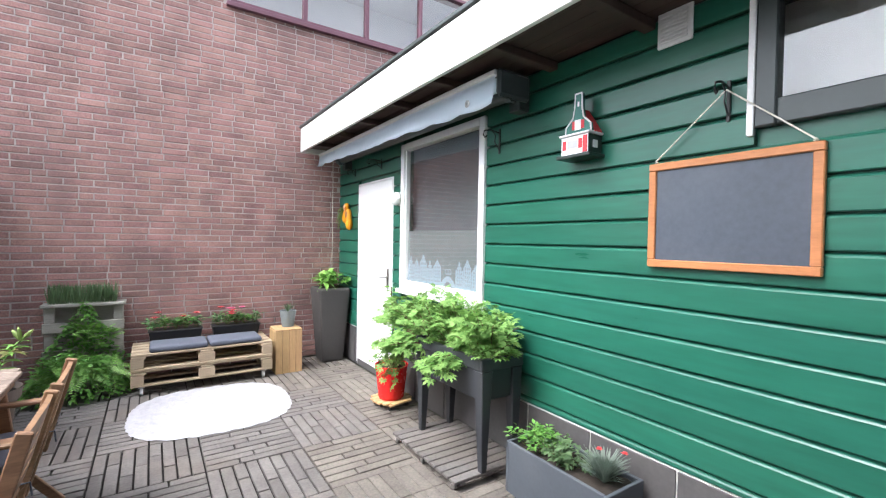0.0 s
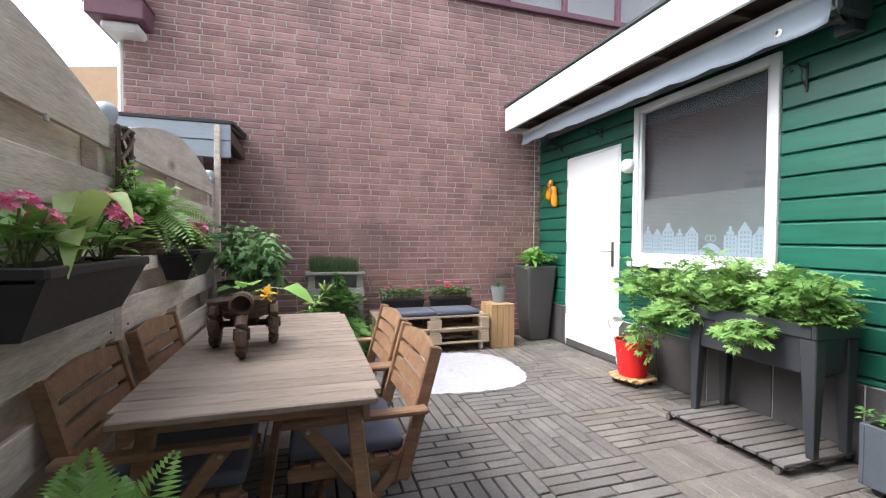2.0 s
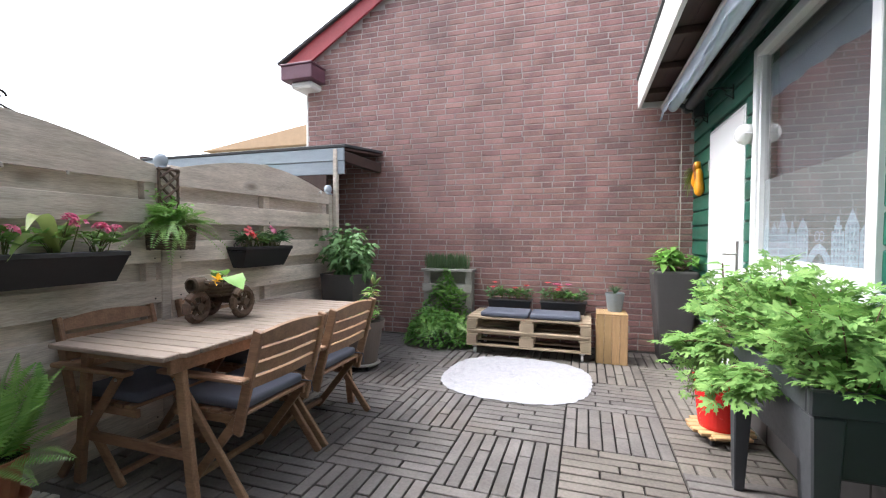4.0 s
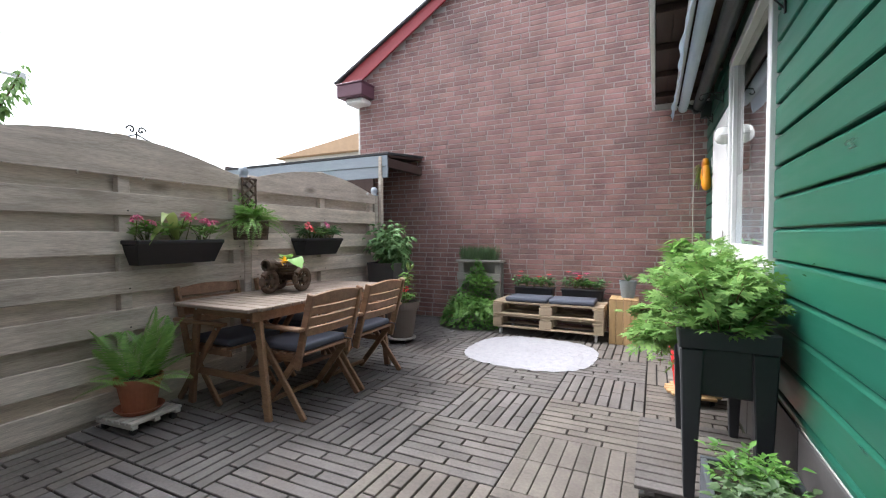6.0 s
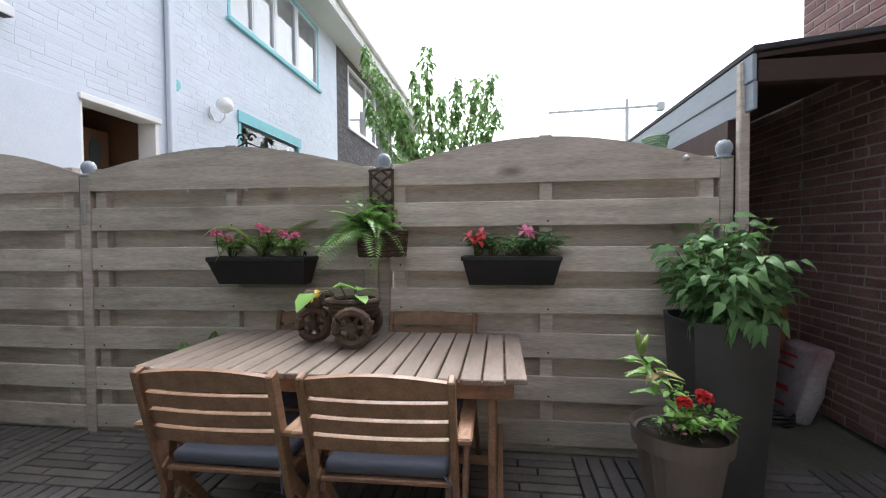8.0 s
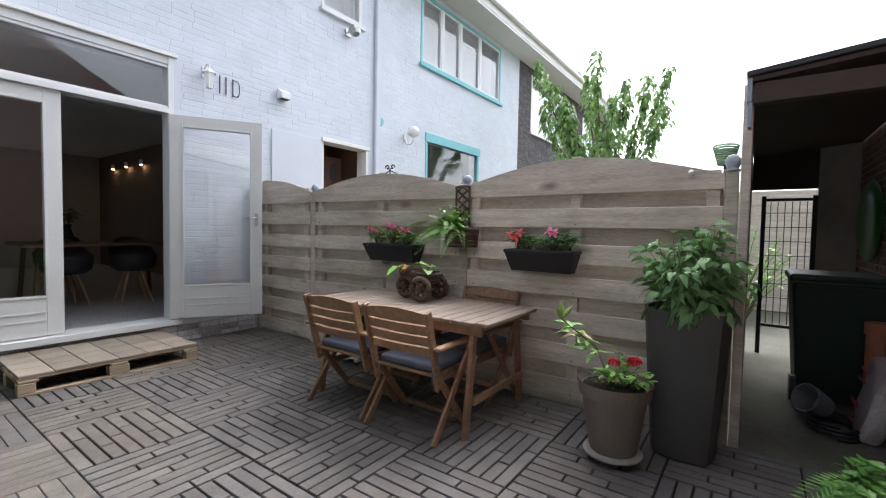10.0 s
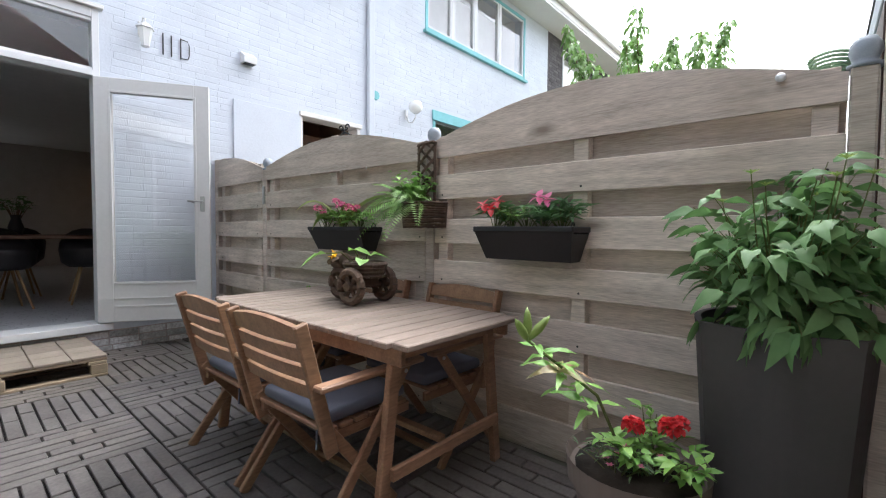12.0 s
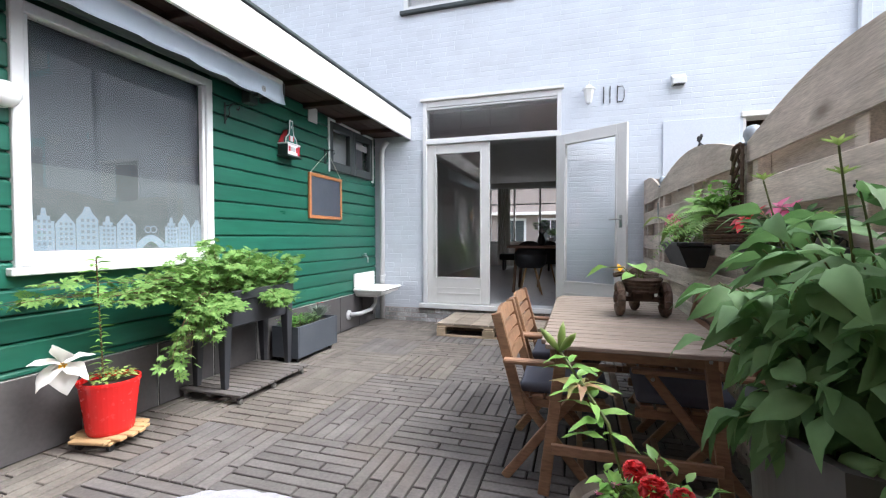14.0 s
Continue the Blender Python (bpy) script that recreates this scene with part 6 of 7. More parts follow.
for p, c in (((0.16, 0.04, 0.24), PETAL_CORAL), ((0.13, 0.1, 0.26), PETAL_CORAL), ((0.17, 0.09, 0.22), PETAL_RED), ((0.14, 0.33, 0.27), PETAL_PINK), ((0.12, 0.36, 0.26), PETAL_PINK)):
    bloom(tb, (p[0], p[1], p[2] + 0.02), 0.052, c, rnd, 5, 1, "flat busy lizzie bloom", (0.7, 0.2, 0.6), 0.15)

wb = thing("wicker_basket", "dark wicker wall basket with a lattice back, holding a fern", "basket", fence_x(2.72) + 0.042, 2.61, 1.1)
bmr = bmesh.new()
for k in range(11):
    z = 0.005 + k * 0.0135
    g = 0.012 * (k / 10)
    rr = random.Random(k)
    pts = [(0.004, -g, z)] + [(0.03 + (0.13 + g) * math.sin(math.pi * t) ** 0.5, -g + (0.27 + 2 * g) * t + 0.0, z + rr.uniform(-0.003, 0.003)) for t in [i / 16 for i in range(17)]] + [(0.004, 0.27 + g, z)]
    tube(pts, 0.0078, 5, bmr)
part("weave", bmr, WICKER, wb)
for t in [i / 8 for i in range(9)]:
    x, y = 0.03 + 0.13 * math.sin(math.pi * t) ** 0.5, 0.27 * t
    part("stake", tube([(x, y, -0.005), (x + 0.008, y, 0.15)], 0.006, 5), WICKER, wb)
for y in (0.07, 0.2):
    part("back_post", tube([(0.02, y, 0.1), (0.022, y, 0.5)], 0.009, 6), WICKER, wb)
for k in range(5):
    for s in (-1, 1):
        zz = 0.14 + 0.075 * k
        part("lattice_rod", tube([(0.024 + 0.006 * s, 0.135 - s * 0.065, zz), (0.026 + 0.01 * s, 0.135, zz + 0.055), (0.024 + 0.006 * s, 0.135 + s * 0.065, zz + 0.11 - (0.05 if k == 4 else 0))], 0.0085, 5), WICKER, wb)
part("lattice_rod", tube([(0.022, 0.06, 0.49), (0.026, 0.135, 0.505), (0.022, 0.21, 0.49)], 0.009, 6), WICKER, wb)
soil(wb, 0.02, 0.13, 0.03, 0.24, 0.13)
lv = Leaves()
for i in range(34):
    a = rnd.uniform(-1.5, 1.5) - 0.35
    el = rnd.uniform(0.2, 1.25)
    lv.frond((0.08, 0.1, 0.13), (math.cos(a) * math.cos(el) * 0.8, math.sin(a) * math.cos(el), math.sin(el)), rnd.uniform(0.24, 0.42), rnd.uniform(0.4, 0.9), rnd, 0.16, 26)
lv.end(L_FERN, wb, "frond_mass")
shrub(wb, rnd, (0.08, 0.08, 0.13), 14, 0.22, 0.2, 7, 0.05, "ovate", L_BRIGHT, thick=0.002)

# ---- wicker tricycle planter on the table ----
ct = thing("tricycle_planter", "rustic dark wicker tricycle planter standing on the table", "planter", -0.785, 2.665, 0.7, rz=4)
ct.scale = (1.15, 1.15, 1.15)
def wheel(x, y, r):
    wbm = bmesh.new()
    pts = [(x, y + r * math.cos(a), r + 0.018 + r * math.sin(a)) for a in [2 * math.pi * i / 20 for i in range(21)]]
    tube(pts, 0.019, 7, wbm)
    w = part("wheel", wbm, WICKER, ct)
    for i in range(6):
        a = math.pi / 3 * i
        part("spoke", tube([(x, y, r + 0.018), (x, y + r * math.cos(a), r + 0.018 + r * math.sin(a))], 0.009, 6), WICKER, w)
    part("hub", lathe([(0.02, -0.026), (0.023, 0), (0.02, 0.026)], 10, pose(x, y, r + 0.018, 0, 90, 0)), WICKER, w)
wheel(-0.1, 0.07, 0.066); wheel(0.1, 0.07, 0.066); wheel(0.0, -0.12, 0.062)
for k in range(4):
    z, g = 0.128 + k * 0.017, 0.005 * k
    part("wicker_ring", tube([((0.066 + g) * math.cos(a), 0.05 + (0.088 + g) * math.sin(a), z) for a in [2 * math.pi * i / 18 for i in range(19)]], 0.0125, 6), WICKER, ct)
part("basket_floor", bx(-0.055, 0.055, -0.03, 0.13, 0.118, 0.128, 0.003), WICKER, ct)
part("axle", tube([(-0.12, 0.07, 0.084), (0.12, 0.07, 0.084)], 0.013, 6), WICKER, ct)
part("axle_block", bx(-0.05, 0.05, 0.045, 0.095, 0.075, 0.12, 0.01), WICKER, ct)
part("fork", tube([(0.0, -0.12, 0.08), (0.0, -0.1, 0.17), (0.0, -0.02, 0.16)], 0.018, 7), WICKER, ct)
part("handlebar", tube([(-0.105, -0.07, 0.185), (-0.04, -0.1, 0.195), (0.04, -0.1, 0.195), (0.105, -0.07, 0.185)], 0.013, 6), WICKER, ct)
part("lamp", lathe([(0.016, -0.05), (0.038, -0.045), (0.04, 0.02), (0.03, 0.025), (0.026, -0.01), (0.0, -0.01)], 16, pose(0, -0.13, 0.185, 90, 0, 0)), WICKER, ct)
soil(ct, -0.05, 0.05, -0.01, 0.11, 0.172)
for foot, p, d, s in (((0.01, 0.0, 0.17), (0.13, -0.06, 0.225), (0.8, -0.3, -0.15), 0.125), ((0.0, 0.03, 0.17), (0.03, -0.03, 0.235), (-0.25, 0.75, 0.1), 0.12), ((0.0, 0.05, 0.17), (-0.02, 0.06, 0.215), (-0.7, 0.5, 0.1), 0.1), ((0.02, 0.05, 0.17), (0.04, 0.08, 0.2), (0.7, 0.6, 0.0), 0.075)):
    lv = Leaves()
    lv.ovate(facing(p, d, rnd, 0.25), s, 0.85, 0.3)
    leaf = lv.end(L_BRIGHT, ct, "broad_leaf")
    part("petiole", tube([foot, (foot[0] * 0.5 + p[0] * 0.5, foot[1] * 0.5 + p[1] * 0.5, p[2] + 0.004), p], 0.0035, 5), STEM, ct)
bloom(ct, (0.075, -0.07, 0.205), 0.042, PETAL_YELLOW, rnd, 5, 1, "yellow squash blossom", (0.3, -0.8, 0.4), 0.7)

# ---- step pallet before the garden doors ----
st = thing("step_pallet", "pallet topped with deck tiles as a step to the garden doors", "step", -0.105, HOUSE_Y + 0.02, 0)
pallet(st, 1.21, 0.79, 0.0, 6, PALLET, h=0.132)
STEPWOOD = mat("tan_step_tile", (0.27, 0.225, 0.18), 0.8, 0.2, 6, 45, 0.4, island=0.14, stain=0.3, stain_col=(0.16, 0.13, 0.1))
for i in range(6):
    for j in range(4):
        part("deck_tile", bx(0.003 + i * 0.201, 0.003 + i * 0.201 + 0.195, 0.003 + j * 0.196, 0.003 + j * 0.196 + 0.19, 0.1325, 0.152, 0.004), STEPWOOD, st)

# ---- things on the shed wall ----
cb = thing("chalkboard", "blank chalkboard in an orange oak frame hung on a cord", "chalkboard", SHED_X - 0.008, 0.745, 1.342)
W, H = 0.65, 0.483
for q in ((0, W, 0, 0.035), (0, W, H - 0.035, H)):
    part("frame", bx(-0.028, 0, q[0], q[1], q[2], q[3], 0.004), OAK, cb)
for a in (0, W - 0.035):
    part("frame", bx(-0.027, 0, a, a + 0.035, 0.0355, H - 0.0355, 0.004), OAK, cb)
part("slate", bx(-0.016, -0.004, 0.035, W - 0.035, 0.035, H - 0.035, 0), SLATE, cb)
hk = (-0.035, 0.32, H + 0.26)
for yy in (0.03, W - 0.03):
    part("cord", tube([(-0.015, yy, H), (-0.02, yy, H + 0.01), hk], 0.0035, 5), ROPE, cb, "pale hanging cord")
    part("knot", lathe([(0.0, -0.01), (0.009, 0), (0.0, 0.012)], 8, pose(-0.016, yy, H + 0.005)), ROPE, cb)


def iron_hook(y, z, reach=0.12, h=0.14):
    t = thing("iron_hook", "black wrought-iron plant hook on the shed wall", "hook", SHED_X - 0.006, y, z, group="wall hooks")
    part("plate", bx(-0.008, 0, -0.008, 0.008, -h, 0.03, 0.002), BLACKMETAL, t)
    part("arm", tube([(0, 0, 0), (-reach * 0.6, 0, 0.012), (-reach, 0, 0), (-reach * 1.05, 0, -0.03), (-reach * 0.95, 0, -0.045), (-reach * 0.85, 0, -0.03)], 0.005, 6), BLACKMETAL, t)
    part("brace", tube([(0, 0, -h * 0.9), (-reach * 0.35, 0, -h * 0.45), (-reach * 0.3, 0, -0.02), (-reach * 0.5, 0, 0.008)], 0.004, 6), BLACKMETAL, t)
    return t

iron_hook(1.07, 2.1); iron_hook(2.5, 2.19, 0.14); iron_hook(4.35, 2.26, 0.16, 0.08); iron_hook(5.05, 2.24, 0.1, 0.06)

vt = thing("wall_vent", "white slatted ventilation grille on the shed", "vent", SHED_X - 0.006, 1.22, 2.36)
part("frame", bx(-0.015, 0, 0, 0.16, 0, 0.165, 0.004), WHITE, vt)
for i in range(8):
    part("slat", bx(-0.024, -0.0155, 0.018, 0.142, 0.018 + i * 0.0165, 0.018 + i * 0.0165 + 0.009, 0.002), WHITE, vt)

bh = thing("bird_house", "wooden bird house like a red and white gabled merchant's house", "bird house", SHED_X - 0.006, 1.66, 1.92)
TEALPAINT = mat("teal_toy_paint", (0.025, 0.13, 0.105), 0.45, 0.1)
part("body", bx(-0.11, 0, 0.02, 0.2, 0.0, 0.1, 0.004), BLACKPAINT, bh)
part("front_panel", bx(-0.1135, -0.1105, 0.022, 0.198, 0.002, 0.1, 0.001), WHITE, bh, "white front panel")
part("floor_plate", bx(-0.13, 0, 0.0, 0.22, -0.018, -0.001, 0.003), BLACKPAINT, bh)
part("ledge", bx(-0.122, 0, 0.01, 0.21, 0.101, 0.113, 0.003), WHITE, bh)
bm = bmesh.new()
pr = [(0.025, 0.114), (0.195, 0.114), (0.19, 0.16), (0.145, 0.2), (0.135, 0.25), (0.132, 0.33), (0.088, 0.33), (0.085, 0.25), (0.075, 0.2), (0.03, 0.16)]
a = [bm.verts.new((-0.085, y, z)) for y, z in pr]
b = [bm.verts.new((-0.065, y, z)) for y, z in pr]
for i in range(len(pr)):
    j = (i + 1) % len(pr)
    bm.faces.new((a[i], a[j], b[j], b[i]))
bm.faces.new(a[::-1]); bm.faces.new(b)
bmesh.ops.recalc_face_normals(bm, faces=bm.faces[:])
part("gable_front", bm, TEALPAINT, bh, "teal bottle-shaped gable")
for (ya, za), (yb, zb) in zip(pr, pr[1:] + pr[:1]):
    part("gable_trim", tube([(-0.085, ya, za), (-0.085, yb, zb)], 0.005, 5), WHITE, bh)
for s, ya in ((1, 0.11), (-1, 0.11)):
    part("roof_side", beam((-0.033, ya, 0.25), (-0.033, ya + s * 0.09, 0.115), 0.062, 0.01, 0.002, (1, 0, 0)), REDPAINT, bh)
for y, w_, z, h, x, m_ in ((0.07, 0.012, 0.03, 0.05, -0.1165, REDPAINT), (0.176, 0.012, 0.03, 0.05, -0.1165, REDPAINT), (0.08, 0.01, 0.14, 0.045, -0.0885, REDPAINT), (0.14, 0.01, 0.14, 0.045, -0.0885, REDPAINT)):
    part("shutter", bx(x, x + 0.003, y - w_, y + w_, z, z + h, 0.001), m_, bh)
part("small_window", bx(-0.1165, -0.1135, 0.09, 0.155, 0.035, 0.075, 0.001), PVC, bh)
part("small_window", bx(-0.0905, -0.086, 0.09, 0.13, 0.135, 0.19, 0.001), WHITE, bh)
part("small_window", bx(-0.0885, -0.086, 0.104, 0.116, 0.26, 0.285, 0.001), WHITE, bh)
part("small_door", bx(-0.1165, -0.1135, 0.026, 0.054, 0.005, 0.092, 0.001), REDPAINT, bh, "red door")
part("side_window", bx(-0.08, -0.04, 0.0165, 0.0195, 0.03, 0.07, 0.001), WHITE, bh)

lp = thing("wall_lamp", "white bulkhead lamp beside the shed door", "lamp", SHED_X - 0.006, 3.93, 1.84)
part("base", lathe([(0.06, 0), (0.065, 0.01), (0.06, 0.022)], 20, pose(0, 0, 0, 0, -90, 0)), WHITE, lp)
part("shade", lathe([(0.062, 0.022), (0.066, 0.05), (0.055, 0.08), (0.03, 0.098), (0.0, 0.104)], 20, pose(0, 0, 0, 0, -90, 0)), PORCELAIN, lp, smooth=True)
part("guard", bx(-0.07, -0.02, -0.068, 0.068, -0.012, 0.0, 0.004), WHITE, lp)

for k, (y, z, r) in enumerate(((5.22, 1.78, 10), (5.16, 1.7, -6))):
    cl = thing("wooden_clog", "yellow painted wooden clog hung on the shed wall", "clog", SHED_X - 0.008, y, z, group="yellow clogs")
    bm = bmesh.new()
    prof = [(0.0, 0.0), (0.024, 0.004), (0.034, 0.05), (0.033, 0.1), (0.041, 0.15), (0.043, 0.19), (0.034, 0.225), (0.016, 0.245), (0.0, 0.25)]
    lathe(prof, 14, pose(-0.036, 0, 0.1, 180 + r, 0, 0), bm)
    part("clog", bm, YELLOW, cl, smooth=True)
    part("opening", lathe([(0.0, 0.003), (0.022, 0.0), (0.026, -0.004)], 14, pose(-0.072, 0, 0.04, 0, -90, 0) @ Matrix.Diagonal((1.7, 1, 1, 1))), OAK, cl)
    if k == 0:
        lv = Leaves()
        rr = random.Random(3)
        for i in range(34):
            a = rr.uniform(0, 6.28)
            l = rr.uniform(0.08, 0.17)
            lv.blade([(-0.07 - l * t * 0.5 * abs(math.cos(a)), l * t * abs(math.sin(a)), 0.02 + l * (0.7 * math.cos(a * 2) * t - 0.9 * t * t)) for t in (0, 0.35, 0.7, 1)], 0.009)
        lv.end(L_PALE, cl, "trailing_plant")

aw = thing("awning", "rolled-up awning with a pale blue valance under the shed eave", "awning", 0, 0, 0)
part("cassette", lathe([(0.05, 0), (0.05, 3.1)], 18, pose(2.15, 2.2, 2.39, -90, 0, 0)), DARK, aw, smooth=False)
part("roller_cloth", lathe([(0.042, 0), (0.042, 3.05)], 18, pose(2.02, 2.22, 2.4, -90, 0, 0)), AWNING, aw)
part("front_bar", bx(1.935, 1.972, 2.19, 5.42, 2.425, 2.463, 0.008), WHITE, aw)
bm = bmesh.new()
n = 60
ra = []
for i in range(n + 1):
    y = 2.19 + (5.42 - 2.19) * i / n
    dip = 0.008 * math.sin(i * 0.9) + 0.012 * math.sin(i * 0.23)
    k = 0.185 - 0.055 * i / n + 0.01 * abs(math.sin(i * math.pi / 6))
    ra.append([bm.verts.new((1.945 + dip * t - 0.03 * t * t, y, 2.44 - k * t)) for t in (0, 0.25, 0.5, 0.75, 1)])
for a, b in zip(ra, ra[1:]):
    for j in range(4):
        bm.faces.new((a[j], b[j], b[j + 1], a[j + 1]))
bmesh.ops.solidify(bm, geom=bm.faces[:], thickness=0.002)
part("valance", bm, AWNING, aw, "pale blue cloth valance", smooth=True)
part("eyelet", lathe([(0.022, 0), (0.024, 0.004), (0.01, 0.006), (0.009, 0.0)], 14, pose(1.93, 2.44, 2.315, 0, -90, 0)), STEEL, aw)
for y in (2.27, 5.2):
    part("arm", beam((2.2, y, 2.33), (1.97, y, 2.44), 0.035, 0.045, 0.006, (0, 1, 0)), DARK, aw)
    part("arm_joint", lathe([(0.03, -0.025), (0.034, 0), (0.03, 0.025)], 14, pose(2.13, y, 2.35, 90, 0, 0)), DARK, aw)
    part("wall_bracket", bx(2.17, 2.257, y - 0.05, y + 0.05, 2.27, 2.42, 0.006), DARK, aw)
part("end_cap", bx(1.94, 2.2, 2.155, 2.185, 2.3, 2.462, 0.02), DARK, aw)

cord = thing("hanging_rope", "thin pale rope hanging in the wall corner", "rope", 2.13, 5.46, 0)
part("cord", tube([(0, 0, 0.95), (0.004, 0, 1.5), (0, 0, 2.45)], 0.004, 5), ROPE, cord)

# ---- outdoor sink and downpipe in the corner ----
sk = thing("outdoor_sink", "small white porcelain outdoor sink with a splashback", "sink", SHED_X - 0.01, -0.12, 0)
part("splashback", bx(-0.03, 0, 0.02, 0.58, 0.5, 0.68, 0.015, None, 2), PORCELAIN, sk)
bm = bx(-0.42, -0.001, 0.0, 0.6, 0.385, 0.498, 0.02, None, 2)
for v in bm.verts:
    if v.co.z < 0.43:
        v.co.x *= 0.72; v.co.y = 0.3 + (v.co.y - 0.3) * 0.75
top = max((f for f in bm.faces if f.normal.z > 0.9), key=lambda f: f.calc_area())
bmesh.ops.inset_region(bm, faces=[top], thickness=0.03)
bmesh.ops.translate(bm, verts=top.verts[:], vec=(0, 0, -0.07))
part("basin", bm, PORCELAIN, sk)
part("drain_pipe", tube([(-0.17, 0.3, 0.39), (-0.17, 0.3, 0.28), (-0.15, 0.38, 0.21), (-0.12, 0.6, 0.19), (-0.015, 0.7, 0.18)], 0.026, 10), PVC, sk, smooth=True)
part("wall_collar", lathe([(0.06, 0), (0.06, 0.012), (0.035, 0.02)], 18, pose(-0.003, 0.7, 0.18, 0, -90, 0)), PVC, sk)
part("bracket", bx(-0.16, -0.002, 0.26, 0.34, 0.14, 0.385, 0.006), PLINTH, sk)
tp_ = thing("garden_tap", "brass garden tap on the shed wall", "tap", SHED_X - 0.01, 0.2, 0.9)
part("body", tube([(0, 0, 0), (-0.06, 0, 0), (-0.075, 0, -0.02), (-0.078, 0, -0.09)], 0.01, 8), STEEL, tp_, smooth=True)
part("lever", bx(-0.05, -0.035, -0.035, 0.035, 0.02, 0.03, 0.003), STEEL, tp_)
part("stem", tube([(-0.043, 0, 0.0), (-0.043, 0, 0.021)], 0.006, 6), STEEL, tp_)
dpipe = thing("downpipe", "white rainwater downpipe at the house corner", "downpipe", 2.14, HOUSE_Y + 0.06, 0)
part("pipe", tube([(0, 0, 0.02), (0, 0, 2.28), (-0.01, 0.0, 2.36), (-0.09, 0.03, 2.44)], 0.036, 14), WHITE, dpipe, smooth=True)
for z in (0.6, 1.9):
    part("clip", lathe([(0.042, 0), (0.042, 0.025)], 14, pose(0, 0, z)), WHITE, dpipe)

# ---- on the house wall ----
def lantern(x, z):
    t = thing("wall_lantern", "white wall lantern with glass sides on the house", "lamp", x, HOUSE_Y + 0.005, z)
    part("wall_plate", bx(-0.03, 0.03, 0, 0.015, -0.06, 0.06, 0.005), WHITE, t)
    part("arm", tube([(0, 0.01, 0.03), (0, 0.06, 0.08), (0, 0.11, 0.06), (0, 0.11, 0.02)], 0.008, 6), WHITE, t)
    part("cap", lathe([(0.075, 0.0), (0.07, 0.012), (0.03, 0.045), (0.012, 0.055), (0.0, 0.07)], 6, pose(0, 0.11, -0.03)), WHITE, t)
    part("glass", lathe([(0.035, -0.17), (0.062, -0.03), (0.06, -0.031)], 6, pose(0, 0.11, 0)), PORCELAIN, t)
    part("base", lathe([(0.012, -0.195), (0.036, -0.185), (0.036, -0.17)], 6, pose(0, 0.11, 0)), WHITE, t)
    return t

lantern(-0.56, 2.9)
for k, (x, shape) in enumerate(((-0.73, "bar"), (-0.8, "bar"), (-0.88, "d"))):
    t = thing("iron_anchor", "black iron wall anchor shaped as a bar" if shape == "bar" else "black iron wall anchor shaped as a letter D", "wall anchor", x, HOUSE_Y + 0.006, 2.72, group="wall anchors")
    part("bar", bx(-0.005, 0.005, 0, 0.01, 0, 0.2, 0.002), BLACKMETAL, t)
    if shape == "d":
        part("bow", tube([(0, 0.006, 0.01), (-0.06, 0.006, 0.012), (-0.075, 0.006, 0.05), (-0.075, 0.006, 0.15), (-0.06, 0.006, 0.188), (0, 0.006, 0.19)], 0.0045, 6), BLACKMETAL, t)
hv = thing("wall_vent", "white hooded wall vent on the house", "vent", -1.52, HOUSE_Y + 0.005, 2.85)
bm = bx(-0.07, 0.07, 0, 0.1, 0, 0.13, 0.004)
for v in bm.verts:
    if v.co.y > 0.05 and v.co.z > 0.06:
        v.co.z -= 0.06
part("hood", bm, WHITE, hv)
part("opening", bx(-0.055, 0.055, 0.02, 0.094, -0.004, -0.001, 0), BLACKMETAL, hv)
fl = thing("flood_lamp", "weathered outdoor flood lamp high on the house wall", "lamp", -2.6, HOUSE_Y + 0.005, 4.05)
part("plate", bx(-0.05, 0.05, 0, 0.02, -0.02, 0.08, 0.004), STEEL, fl)
part("arm", tube([(0, 0.02, 0.04), (0, 0.12, 0.06), (0, 0.16, 0.02)], 0.014, 6), STEEL, fl)
part("head", lathe([(0.05, 0), (0.085, 0.05), (0.09, 0.1), (0.05, 0.12), (0.0, 0.12)], 8, pose(0, 0.19, -0.03, 30, 0, 0)), STEEL, fl)
sp = thing("downpipe", "white boxed pipe between the two houses", "downpipe", -3.2, HOUSE_Y + 0.01, 0)
part("pipe", bx(-0.05, 0.05, 0, 0.06, 0.02, 5.5, 0.01), WHITEWALL, sp)
gl = thing("globe_lamp", "white globe lamp on a curled arm by the neighbour's window", "lamp", -3.9, HOUSE_Y + 0.005, 2.78)
part("plate", bx(-0.03, 0.03, 0, 0.015, -0.05, 0.09, 0.004), WHITE, gl)
part("arm", tube([(0, 0.015, 0), (0, 0.06, -0.09), (0, 0.14, -0.1), (0, 0.2, -0.04), (0, 0.2, 0.02)], 0.012, 6), WHITE, gl)
part("globe", lathe([(0.04, 0.02), (0.09, 0.06), (0.105, 0.11), (0.085, 0.17), (0.04, 0.2), (0, 0.205)], 16, pose(0, 0.2, 0)), PORCELAIN, gl, smooth=True)
tq = thing("wall_patch", "turquoise plastic cap on the white wall", "cap", -3.31, HOUSE_Y + 0.006, 2.955)
part("cap", lathe([(0.065, 0), (0.06, 0.02), (0.0, 0.026)], 10, pose(0, 0, 0, -90, 0, 0)), TURQ, tq)
wp = thing("wall_panel", "flat white board fixed over the house wall", "panel", -2.13, HOUSE_Y + 0.002, 0.05)
part("board", bx(0, 0.76, 0, 0.022, 0, 2.41, 0.003), WHITEWALL, wp)

